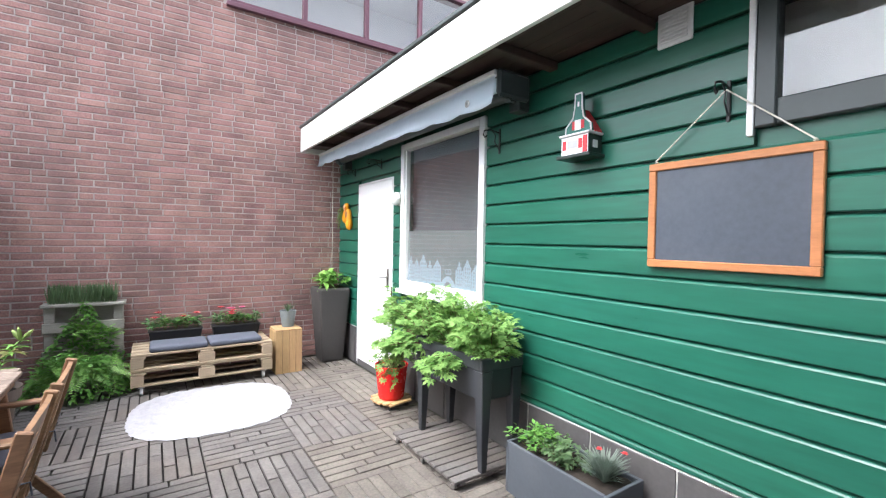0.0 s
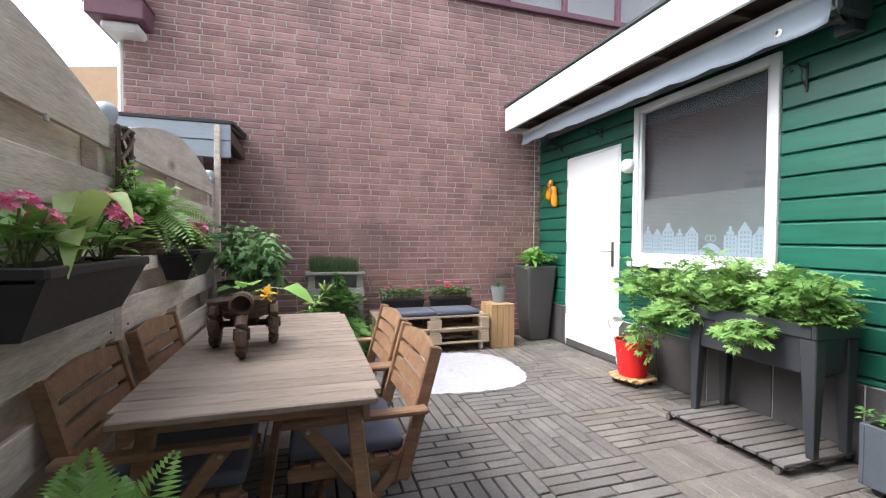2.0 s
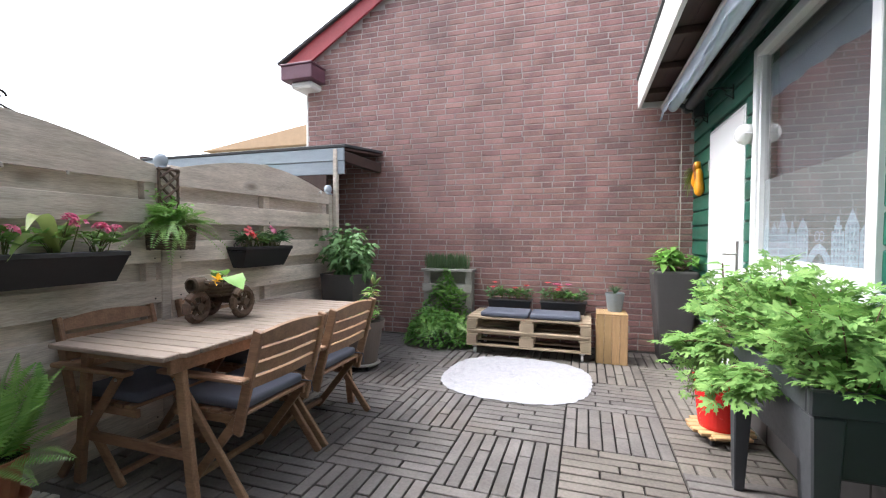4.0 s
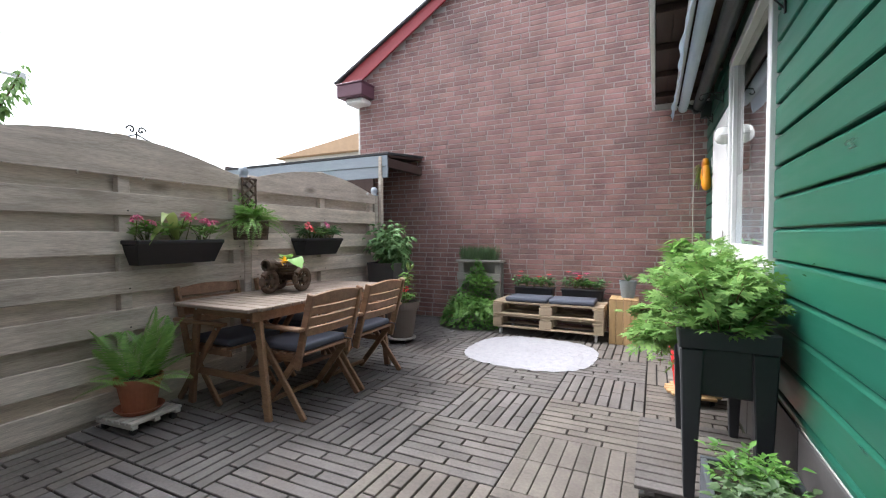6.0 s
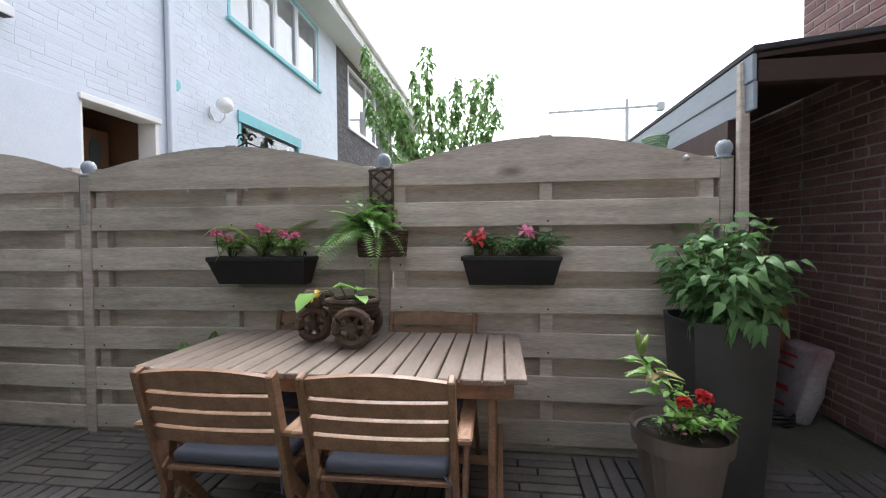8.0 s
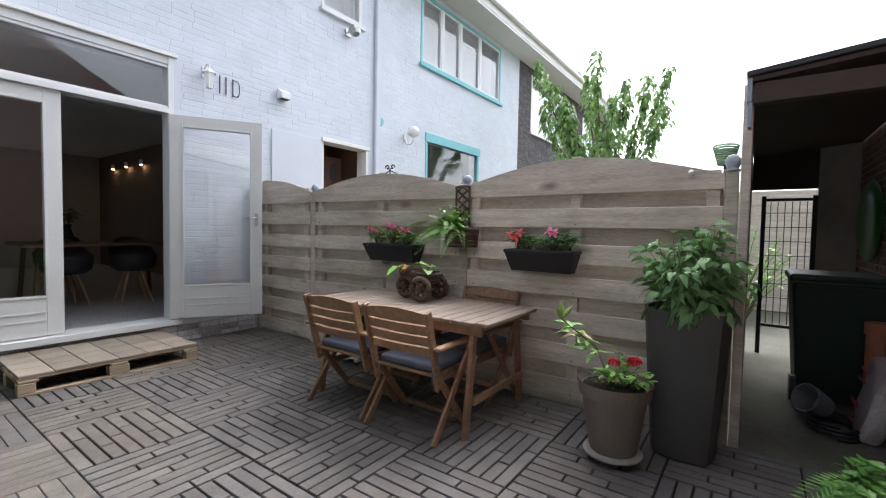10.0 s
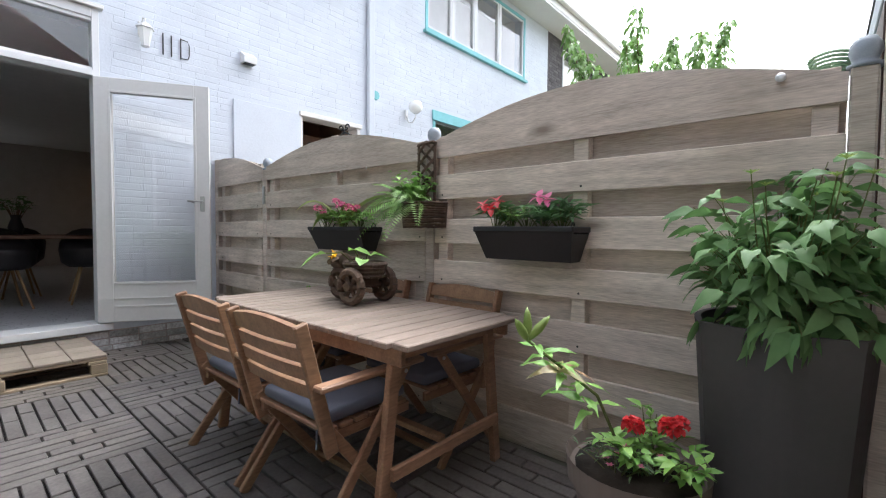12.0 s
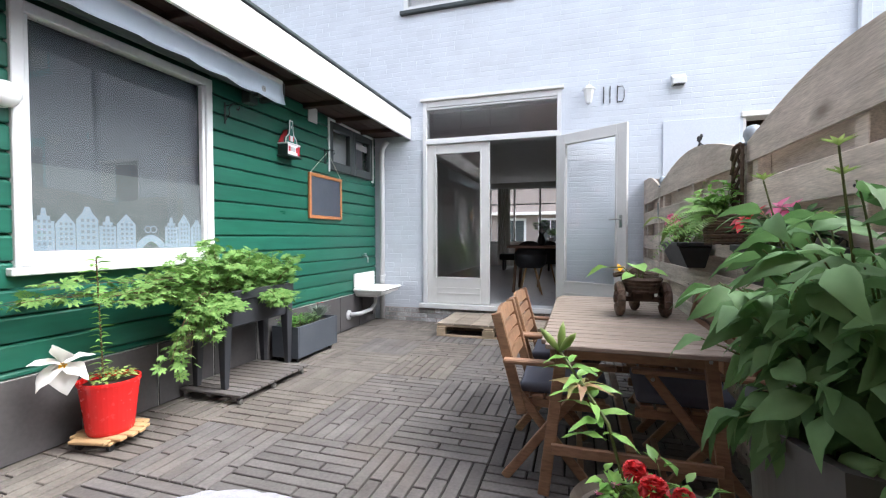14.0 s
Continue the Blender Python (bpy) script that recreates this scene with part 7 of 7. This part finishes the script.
# neighbour's back door in its opening
nb = thing("door_4", "brown back door with arched panes in a dim doorway", "door", 0, HOUSE_Y, 0, kind="structure")
BROWN = mat("brown_door_wood", (0.13, 0.07, 0.04), 0.5, 0.2, stretch=(5, 5, 1))
part("jamb", bx(-3.05, -3.0, -0.2, 0.005, 0.3, 2.44, 0.004), FASCIA, nb)
part("jamb", bx(-2.2, -2.165, -0.2, -0.01, 0.3, 2.44, 0.004), FASCIA, nb)
part("head", bx(-3.07, -2.145, -0.2, 0.03, 2.445, 2.5, 0.006), FASCIA, nb)
part("door_leaf", bx(-2.99, -2.21, -0.6, -0.55, 0.3, 2.36, 0.004), BROWN, nb)
for x in (-2.82, -2.62, -2.42):
    part("pane", lathe([(0.07, 0), (0.07, 0.004)], 16, pose(x, -0.545, 2.12, -90, 0, 0) @ Matrix.Diagonal((1, 2.2, 1, 1))), DARK, nb)
for q in ((-3.12, -3.07, -1.0, -0.25, 0.2, 2.7), (-2.16, -2.11, -1.0, -0.25, 0.2, 2.7), (-3.07, -2.16, -1.05, -1.0, 0.2, 2.7), (-3.07, -2.16, -1.0, -0.25, 2.65, 2.7)):
    part("niche_side", bx(*q, 0), BROWN, nb)
nbl = thing("roller_blind", "white slatted blind in the neighbour's window", "blind", 0, HOUSE_Y - 0.12, 2.94)
for i in range(3):
    part("slat", bx(-6.31, -4.55, -0.012, 0.012, -0.03 * (i + 1), -0.03 * (i + 1) + 0.02, 0.002), WHITE, nbl)
part("lintel_board", bx(-6.39, -4.47, 0.125, 0.15, -0.09, 0.07, 0.004), TURQ, nbl)

# ---- dining corner indoors ----
it = thing("indoor_table", "dark wooden dining table indoors", "table", -0.15, -2.1, 0.24)
part("tabletop", bx(-0.8, 0.8, -0.45, 0.45, 0.72, 0.76, 0.008), BROWN, it)
for x in (-0.65, 0.65):
    for y in (-0.35, 0.35):
        part("leg", beam((x * 1.08, y * 1.08, 0), (x, y, 0.72), 0.045, 0.045), BROWN, it)
ic = thing("indoor_chair", "dark shell chair with splayed pale wooden legs", "chair", 0.28, -1.72, 0.24, rz=190, group="indoor chairs")
bm = lathe([(0.0, 0.4), (0.18, 0.41), (0.24, 0.46), (0.26, 0.6), (0.25, 0.62)], 18)
for v in bm.verts:
    if v.co.z > 0.45 and v.co.y > 0.0:
        v.co.z += 0.22 * (v.co.y / 0.25)
part("shell", bm, BLACKPLASTIC, ic, smooth=True)
for a in (45, 135, 225, 315):
    c, s = math.cos(radians(a)), math.sin(radians(a))
    part("leg", tube([(0.1 * c, 0.1 * s, 0.41), (0.24 * c, 0.24 * s, 0)], 0.014, 7, None, 0.01), CRATEWOOD, ic)
copy_thing(ic, pose(-0.4, -1.75, 0.24, 0, 0, 175))
copy_thing(ic, pose(0.1, -2.8, 0.24, 0, 0, 5))
iv = thing("vase", "dark vase of dried flowers on the dining table", "vase", 0.15, -2.22, 1.0)
part("vase", lathe([(0.05, 0), (0.07, 0.08), (0.04, 0.18), (0.05, 0.22), (0.0, 0.2)], 16), BLACKPLASTIC, iv, smooth=True)
rnd = random.Random(7)
shrub(iv, rnd, (0, 0, 0.18), 16, 0.28, 0.18, 6, 0.07, "ovate", L_DARK, mat_stem=BROWNSTEM)
ip = thing("house_plant", "bright green house plant on the window sill", "plant", 0.35, -8.2, 0.96)
part("pot", lathe([(0.07, 0), (0.1, 0.16), (0.0, 0.15)], 16), WHITE, ip)
shrub(ip, rnd, (0, 0, 0.15), 14, 0.35, 0.25, 7, 0.12, "ovate", L_BRIGHT)
bn = thing("indoor_bench", "low black upholstered bench by the street window", "bench", 0.9, -6.6, 0.24)
part("seat", bx(-0.7, 0.7, -0.25, 0.25, 0.28, 0.45, 0.03, None, 2), BLACKPLASTIC, bn)
for x in (-0.6, 0.6):
    part("leg", bx(x - 0.02, x + 0.02, -0.22, 0.22, 0, 0.279, 0.003), BLACKMETAL, bn)
cu = thing("curtain", "off-white curtain beside the street window", "curtain", 1.6, -8.3, 0.26)
v, f = [], []
for i in range(41):
    x = i * 0.01
    for z in (0.0, 2.4):
        v.append((x, 0.03 * math.sin(i * 0.9), z))
for i in range(40):
    f.append((2 * i, 2 * i + 2, 2 * i + 3, 2 * i + 1))
o = raw("cloth", v, f, FASCIA, cu, smooth=True)
pc = thing("picture", "white-framed picture on the room wall", "picture", R0 + 0.005, -3.4, 1.55)
part("frame", bx(0, 0.03, 0, 0.5, 0, 0.75, 0.004), WHITE, pc)
part("print", bx(0.031, 0.033, 0.05, 0.45, 0.06, 0.69, 0), DARK, pc)
GLOW = bpy.data.materials.new("warm_lamp_glow")
GLOW.use_nodes = True
gb_ = GLOW.node_tree.nodes["Principled BSDF"]
gb_.inputs["Emission Color"].default_value, gb_.inputs["Emission Strength"].default_value = (1.0, 0.6, 0.3, 1), 14.0
for y in (-5.8, -6.6, -7.4):
    s = thing("wall_spot", "small lit wall spot indoors", "lamp", R0 + 0.06, y, 2.5, group="indoor spots")
    part("body", lathe([(0.03, 0), (0.035, 0.1), (0.0, 0.1)], 12), WHITE, s)
    part("bulb", lathe([(0.0, -0.004), (0.026, -0.003), (0.026, 0.0)], 12), GLOW, s)

# ---- passage things ----
BINGREEN = mat("dark_green_bin_plastic", (0.008, 0.02, 0.012), 0.5, 0.15)
bi = thing("wheelie_bin", "dark green wheelie bin with a closed lid", "bin", -2.74, 5.26, -0.035, rz=-90)
bm = bx(-0.28, 0.28, -0.32, 0.3, 0.06, 0.92, 0.02, None, 2)
for v in bm.verts:
    k = 0.8 + 0.2 * (v.co.z / 0.92)
    v.co.x *= k; v.co.y *= k
part("body", bm, BINGREEN, bi)
part("lid", bx(-0.3, 0.3, -0.36, 0.33, 0.925, 0.985, 0.02, None, 2), BINGREEN, bi)
part("handle", tube([(-0.26, 0.34, 0.9), (-0.26, 0.4, 0.93), (0.26, 0.4, 0.93), (0.26, 0.34, 0.9)], 0.014, 8), BINGREEN, bi)
for x in (-0.25, 0.25):
    part("wheel", lathe([(0.02, -0.02), (0.1, -0.02), (0.1, 0.02), (0.02, 0.02)], 18, pose(x, 0.25, 0.101, 0, 90, 0)), BLACKPLASTIC, bi)
bg = thing("soil_bag", "crumpled red and white sack of potting soil leaning on the bricks", "sack", -1.98, 5.36, -0.035, rz=0)
bm = bx(-0.17, 0.17, -0.06, 0.06, 0, 0.52, 0.045, None, 3)
bmesh.ops.subdivide_edges(bm, edges=bm.edges[:], cuts=2, use_grid_fill=True)
for v in bm.verts:
    v.co += Vector((0, noise.noise(v.co * 9) * 0.03, noise.noise(v.co * 7 + Vector((3, 0, 0))) * 0.02))
    v.co.y += v.co.z * 0.16
    v.co.x += v.co.z * 0.12
SACK = mat("printed_plastic_sack", (0.4, 0.34, 0.34), 0.35, 0.2, 7, 40, 0.3, col2=(0.5, 0.46, 0.46), stain=0.95, stain_col=(0.2, 0.02, 0.035))
part("sack", bm, SACK, bg, smooth=True)
for z, h in ((0.1, 0.02), (0.2, 0.035), (0.36, 0.02), (0.43, 0.018)):
    part("print_bar", bx(-0.1, 0.06, -0.004, 0.0, z, z + h, 0.001, pose(0.035 + z * 0.12 - 0.03, -0.096 + z * 0.16, 0, 0, 0, 3)), REDPAINT, bg)
hs = thing("garden_hose", "coiled black hose lying on the passage floor", "hose", -1.95, 5.2, -0.035)
pts = [(0.17 * math.cos(a) * (1 + 0.05 * math.sin(a * 3)), 0.14 * math.sin(a), 0.016 + 0.004 * a) for a in [i * 0.3 for i in range(64)]]
part("hose", tube(pts, 0.012, 6), BLACKPLASTIC, hs, smooth=True)
wc = thing("watering_can", "grey plastic scoop bucket beside the soil sack", "bucket", -2.08, 5.16, 0.06)
part("bucket", lathe([(0.07, 0), (0.1, 0.16), (0.092, 0.16), (0.064, 0.01), (0, 0.01)], 18, pose(0, 0, 0.02, 65, 0, 40)), mat("dull_grey_bucket", (0.16, 0.16, 0.17), 0.5, 0.15), wc)
cp = thing("clay_pipe", "terracotta pipe standing behind the bin", "pipe", -2.25, 5.43, -0.035)
part("pipe", lathe([(0.06, 0), (0.06, 0.62), (0.07, 0.62), (0.07, 0.7), (0.05, 0.7)], 16), TERRA, cp)
gd = thing("green_sled", "green plastic disc hung on the passage wall", "disc", -3.42, WALL_Y - 0.015, 1.38)
part("disc", lathe([(0.0, 0.03), (0.2, 0.025), (0.28, 0.0), (0.29, 0.012), (0.2, 0.04), (0.0, 0.045)], 28, pose(0, 0, 0, 90, 0, 0) @ Matrix.Diagonal((1.75, 1.25, 1, 1))), mat("green_plastic", (0.03, 0.13, 0.015), 0.4, 0.1), gd, smooth=True)
ga = thing("wire_gate", "black steel gate with wire mesh at the end of the passage", "gate", -4.0, 4.8, 0)
for y in (0.0, 0.42):
    part("gate_post", bx(-0.02, 0.02, y - 0.02, y + 0.02, -0.03, 1.66, 0.003), BLACKMETAL, ga)
for z in (0.28, 1.62):
    part("rail", bx(-0.015, 0.015, 0.021, 0.399, z - 0.015, z + 0.015, 0.003), BLACKMETAL, ga)
bm = bmesh.new()
for i in range(1, 7):
    tube([(0, 0.06 * i, 0.3), (0, 0.06 * i, 1.6)], 0.004, 4, bm)
for i in range(1, 9):
    tube([(0.006, 0.02, 0.28 + 0.15 * i), (0.006, 0.4, 0.28 + 0.15 * i)], 0.004, 4, bm)
part("mesh", bm, BLACKMETAL, ga)
gbk = thing("garden_shrub", "sunlit shrub beyond the passage gate", "shrub", -6.2, 4.5, -0.035)
rnd = random.Random(19)
shrub(gbk, rnd, (0, 0, 0), 46, 1.6, 0.7, 16, 0.1, "ovate", L_BRIGHT, thick=0.008)
gw = tagged(part("wall_far_garden", bx(-7.6, -7.4, 3.6, 6.5, -0.03, 2.0, 0), FENCE), "timber-clad wall beyond the passage", "wall", kind="structure")
hb = thing("hanging_basket", "green woven basket on a slim pole behind the fence", "basket", -2.1, 4.53, 1.68)
bm = bmesh.new()
for k in range(9):
    r = 0.07 + 0.006 * k
    tube([(r * math.cos(a), r * math.sin(a) * 0.7, 0.09 + 0.016 * k) for a in [2 * math.pi * i / 16 for i in range(17)]], 0.008, 5, bm)
part("weave", bm, mat("green_painted_wicker", (0.25, 0.38, 0.24), 0.7, 0.2), hb)
part("pole", tube([(0, 0, -1.715), (0, 0, 0.085)], 0.012, 6), BLACKMETAL, hb)

orn = thing("iron_ornament", "black curled iron ornament on the fence top", "ornament", fence_x(1.9), 1.9, 1.76)
part("stem", tube([(0, 0, 0), (0, 0, 0.05)], 0.006, 6), BLACKMETAL, orn)
for s in (-1, 1):
    part("curl", tube([(0, s * (0.012 + 0.03 * (1 - t) * 1.0 * math.cos(t * 7) + 0.02), 0.055 + 0.03 * (1 - t) * math.sin(t * 7)) for t in [i / 14 for i in range(15)]], 0.006, 6), BLACKMETAL, orn)
    part("foot", tube([(0, 0, 0.03), (0, s * 0.06, 0.005), (0, s * 0.09, -0.005)], 0.005, 6), BLACKMETAL, orn)

kn = thing("fence_light", "small white round button light screwed to the fence top board", "light", -1.257, 4.4, 1.614)
part("knob", lathe([(0.006, 0), (0.006, 0.008), (0.014, 0.012), (0.016, 0.02), (0.0, 0.027)], 12, pose(0, 0, 0, 0, 90, 0)), WHITE, kn, smooth=True)
for y in (1.545, 1.915, 2.185):
    pg = thing("fence_peg", "little pale peg under the top fence board", "peg", fence_x(y) + 0.036, y, 1.5, group="fence pegs")
    part("peg", bx(0, 0.012, -0.006, 0.006, -0.012, 0.012, 0.003), PALEWOOD, pg)

sens = thing("latch_hook", "grey metal latch on the fence post", "latch", -1.168, 0.865, 1.3)
part("plate", bx(0, 0.012, -0.016, 0.016, 0, 0.16, 0.006), STEEL, sens)

# ---- tree in the neighbouring garden ----
tree = thing("young_tree", "young slender tree with leafy upright branches behind the fence", "tree", -7.3, 2.15, -0.035)
tree.scale = (1.19, 1.19, 1.19)
rnd = random.Random(101)
bm = bmesh.new()
tube([(0, 0, 0), (0.03, 0.02, 1.0), (0.0, 0.05, 2.0)], 0.07, 8, bm, 0.045)
part("trunk", bm, BROWNSTEM, tree)
lv, bm = Leaves(), bmesh.new()
for dx, dy, h in ((0.3, -1.15, 1.75), (0.1, -0.9, 1.4), (-0.4, -0.45, 1.6), (0.2, -0.1, 1.75), (-0.2, 0.1, 1.2), (0.3, 0.45, 1.25), (0.1, 0.75, 1.3), (-0.2, 1.0, 1.45), (0.3, -0.6, 1.1), (0.4, 1.1, 0.9), (-0.3, -1.3, 1.2)):
    foot = Vector((0, 0.05, 1.75 + rnd.uniform(-0.3, 0.2)))
    end = Vector((dx, dy * 0.95, 2.05 + h * 1.18))
    ctrl = foot + (end - foot) * 0.5 + Vector((dx * 0.25, dy * 0.25, -0.12))
    pts = [foot * (1 - t) ** 2 + ctrl * (2 * t * (1 - t)) + end * t * t for t in [k / 8 for k in range(9)]]
    tube(pts, 0.02, 5, bm, 0.005)
    for k in range(260):
        t = 0.25 + 0.75 * rnd.random() ** 0.8
        p = foot * (1 - t) ** 2 + ctrl * (2 * t * (1 - t)) + end * t * t
        b = rnd.uniform(0, 6.28)
        r = rnd.uniform(0.01, 0.2) * (1.15 - 0.4 * t) * (0.55 + 0.45 * math.sin(t * 21 + dx * 9))
        p = p + Vector((math.cos(b) * r, math.sin(b) * r, rnd.uniform(-0.1, 0.06)))
        lv.ovate(facing(p, (math.cos(b), math.sin(b), -0.7), rnd), rnd.uniform(0.08, 0.13), 0.5, 0.35)
part("limb", bm, BROWNSTEM, tree)
lv.end(L_TREE, tree, "crown")

# ---- far crane and far roofs ----
crn = thing("tower_crane", "pale tower crane far beyond the roofs", "crane", -143, 43, 0)
CRANE = mat("hazy_crane_steel", (0.5, 0.5, 0.49), 0.6, 0.05)
part("mast", bx(-0.5, 0.5, -0.5, 0.5, 0, 41, 0), CRANE, crn)
part("jib", beam((0, -24, 40.8), (0, 11, 41.6), 0.6, 0.6, 0, (1, 0, 0)), CRANE, crn)
part("counterweight", bx(-1, 1, 9.0, 11.0, 40, 42.5, 0), CRANE, crn)
part("mast_head", bx(-0.4, 0.4, -0.4, 0.4, 41, 44, 0), CRANE, crn)
fr = thing("far_house", "tan-roofed house beyond the passage", "house", -14, 13, 0)
TAN = mat("sunlit_tan_tiles", (0.42, 0.28, 0.17), 0.8, 0.12)
part("wall", bx(2.6, 12, 0, 7, 0, 4.15, 0), FASCIA, fr)
bm = bmesh.new()
pr = [(2.3, 4.14), (12.0, 4.14), (12.0, 5.53)]
a = [bm.verts.new((x, -0.3, z)) for x, z in pr]
b = [bm.verts.new((x, 7.3, z)) for x, z in pr]
for i in range(3):
    bm.faces.new((a[i], a[(i + 1) % 3], b[(i + 1) % 3], b[i]))
bm.faces.new(a[::-1]); bm.faces.new(b)
bmesh.ops.recalc_face_normals(bm, faces=bm.faces[:])
part("roof", bm, TAN, fr)

# ---- deck slats, laid in alternating blocks ----
def deck():
    rnd = random.Random(3)
    B, n = 0.588, 8
    pitch, gap = B / n, 0.0105
    x_lines = [0.555 + B * i for i in range(-3, 3)]
    y_lines = [3.215 + B * j for j in range(-6, 4)]
    meshes = {}

    def slat_mesh(l, w, material):
        key = (round(l, 3), round(w, 3), material.name)
        if key not in meshes:
            c = 0.003
            v = []
            for z, k in ((-0.019, 0), (-0.003, 0), (0.0, c)):
                v += [(-l / 2 + k, -w / 2 + k, z), (l / 2 - k, -w / 2 + k, z), (l / 2 - k, w / 2 - k, z), (-l / 2 + k, w / 2 - k, z)]
            f = [(8, 9, 10, 11)]
            for r in (0, 4):
                for i in range(4):
                    j = (i + 1) % 4
                    f.append((r + i, r + j, r + 4 + j, r + 4 + i))
            me = bpy.data.meshes.new("slat")
            me.from_pydata(v, [], f)
            me.materials.append(material)
            meshes[key] = me
        return meshes[key]
    bodies, count = {DECK.name: (DECK, [], []), DECK_TAN.name: (DECK_TAN, [], [])}, 0
    for i, xa in enumerate(x_lines):
        for j, ya in enumerate(y_lines):
            along_y = (i - 3 + j - 6) % 2 == 1
            smooth = rnd.random() < (0.3 if xa > 0.9 else 0.1)
            tan = xa > 1.6 or (ya < 0.6 and xa < 0.2) or rnd.random() < (0.5 if xa > 0.9 or ya < 1.2 else 0.08)
            material, verts, faces = bodies[(DECK_TAN if tan else DECK).name]
            lift = rnd.uniform(-0.002, 0.002)
            for k in range(n):
                cut = (1 / 3, 2 / 3, 0.5)[(k * 2 + i) % 3] if not smooth else 0.5
                for ta, tb in ((0, cut), (cut, 1)):
                    l = (tb - ta) * B - (gap if not smooth else 0.004)
                    wdt = pitch - (gap if not smooth else 0.004)
                    c, s = (ta + tb) / 2 * B, (k + 0.5) * pitch
                    x, y = (xa + s, ya + c) if along_y else (xa + c, ya + s)
                    hx, hy = (wdt / 2, l / 2) if along_y else (l / 2, wdt / 2)
                    if x + hx > 2.245 or x - hx < -1.21 or y - hy < HOUSE_Y + 0.02 or y + hy > 5.5:
                        xs, xe = max(x - hx, -1.205), min(x + hx, 2.24)
                        ys, ye = max(y - hy, HOUSE_Y + 0.02), min(y + hy, 5.5)
                        if xe - xs < 0.02 or ye - ys < 0.02:
                            continue
                        x, y, hx, hy = (xs + xe) / 2, (ys + ye) / 2, (xe - xs) / 2, (ye - ys) / 2
                        part_ok = False
                    else:
                        part_ok = True
                    z = lift + rnd.uniform(-0.0015, 0.0015)
                    if part_ok and -0.05 < xa < 1.2 and 0.8 < ya < 4.0 and count < 300:
                        ob = new("slat", slat_mesh(l, wdt, material))
                        ob.parent = floor
                        ob.matrix_basis = pose(x, y, z, 0, 0, 90 if along_y else 0)
                        count += 1
                        continue
                    b0 = len(verts)
                    c2 = 0.003
                    for zz, q in ((-0.019, 0), (-0.003, 0), (0.0, c2)):
                        verts += [(x - hx + q, y - hy + q, z + zz), (x + hx - q, y - hy + q, z + zz), (x + hx - q, y + hy - q, z + zz), (x - hx + q, y + hy - q, z + zz)]
                    faces.append((b0 + 8, b0 + 9, b0 + 10, b0 + 11))
                    for r in (0, 4):
                        for a in range(4):
                            b = (a + 1) % 4
                            faces.append((b0 + r + a, b0 + r + b, b0 + r + 4 + b, b0 + r + 4 + a))
    for material, verts, faces in bodies.values():
        raw("deck_slats", verts, faces, material, floor)["kind"] = "stuff"

deck()

# ---- bricks ----
def free_of(holes, pad=0.0):
    return lambda u, z: not any(h[0] - pad < u < h[1] + pad and h[2] - pad < z < h[3] + pad for h in holes)

brick_coat(wall_brick, "y", WALL_Y, -1, -2.2, 4.6, 0.0, 5.6, lambda u, z: z < gable(u) - 0.02 and free_of([bwin], 0.03)(u, z) and not (u > 2.3 and z < 2.4), BRICK, lambda u, z: -0.9 < u < 0.7 and 0.95 < z < 2.3)
brick_coat(low, "y", WALL_Y, -1, -5.2, -2.2, 0.0, 2.2, lambda u, z: True, BRICK, lambda u, z: False, seed=2)
brick_coat(wall_house, "y", HOUSE_Y, 1, -8.22, 4.6, 0.03, 5.5, lambda u, z: free_of(house_holes, 0.06)(u, z) and not (-2.15 < u < -1.36 and z < 2.48) and not (u > 2.3 and z < 2.5), WHITEWALL, lambda u, z: -1.3 < u < -0.2 and 0.6 < z < 2.9, gap=0.005, proud=0.0015, rough=0.0011, head=0.001, seed=4)
brick_coat(base, "y", HOUSE_Y + 0.006, 1, -1.17, 2.2, -0.02, 0.175, lambda u, z: True, BAREBASE, lambda u, z: True, gap=0.008, proud=0.006, rough=0.004, seed=8)
brick_coat(wall_grey, "y", HOUSE_Y - 0.006, 1, -14, -8.25, 2.0, 5.5, free_of([gwin, gwin2], 0.06), GREYBRICK, lambda u, z: False, seed=6)
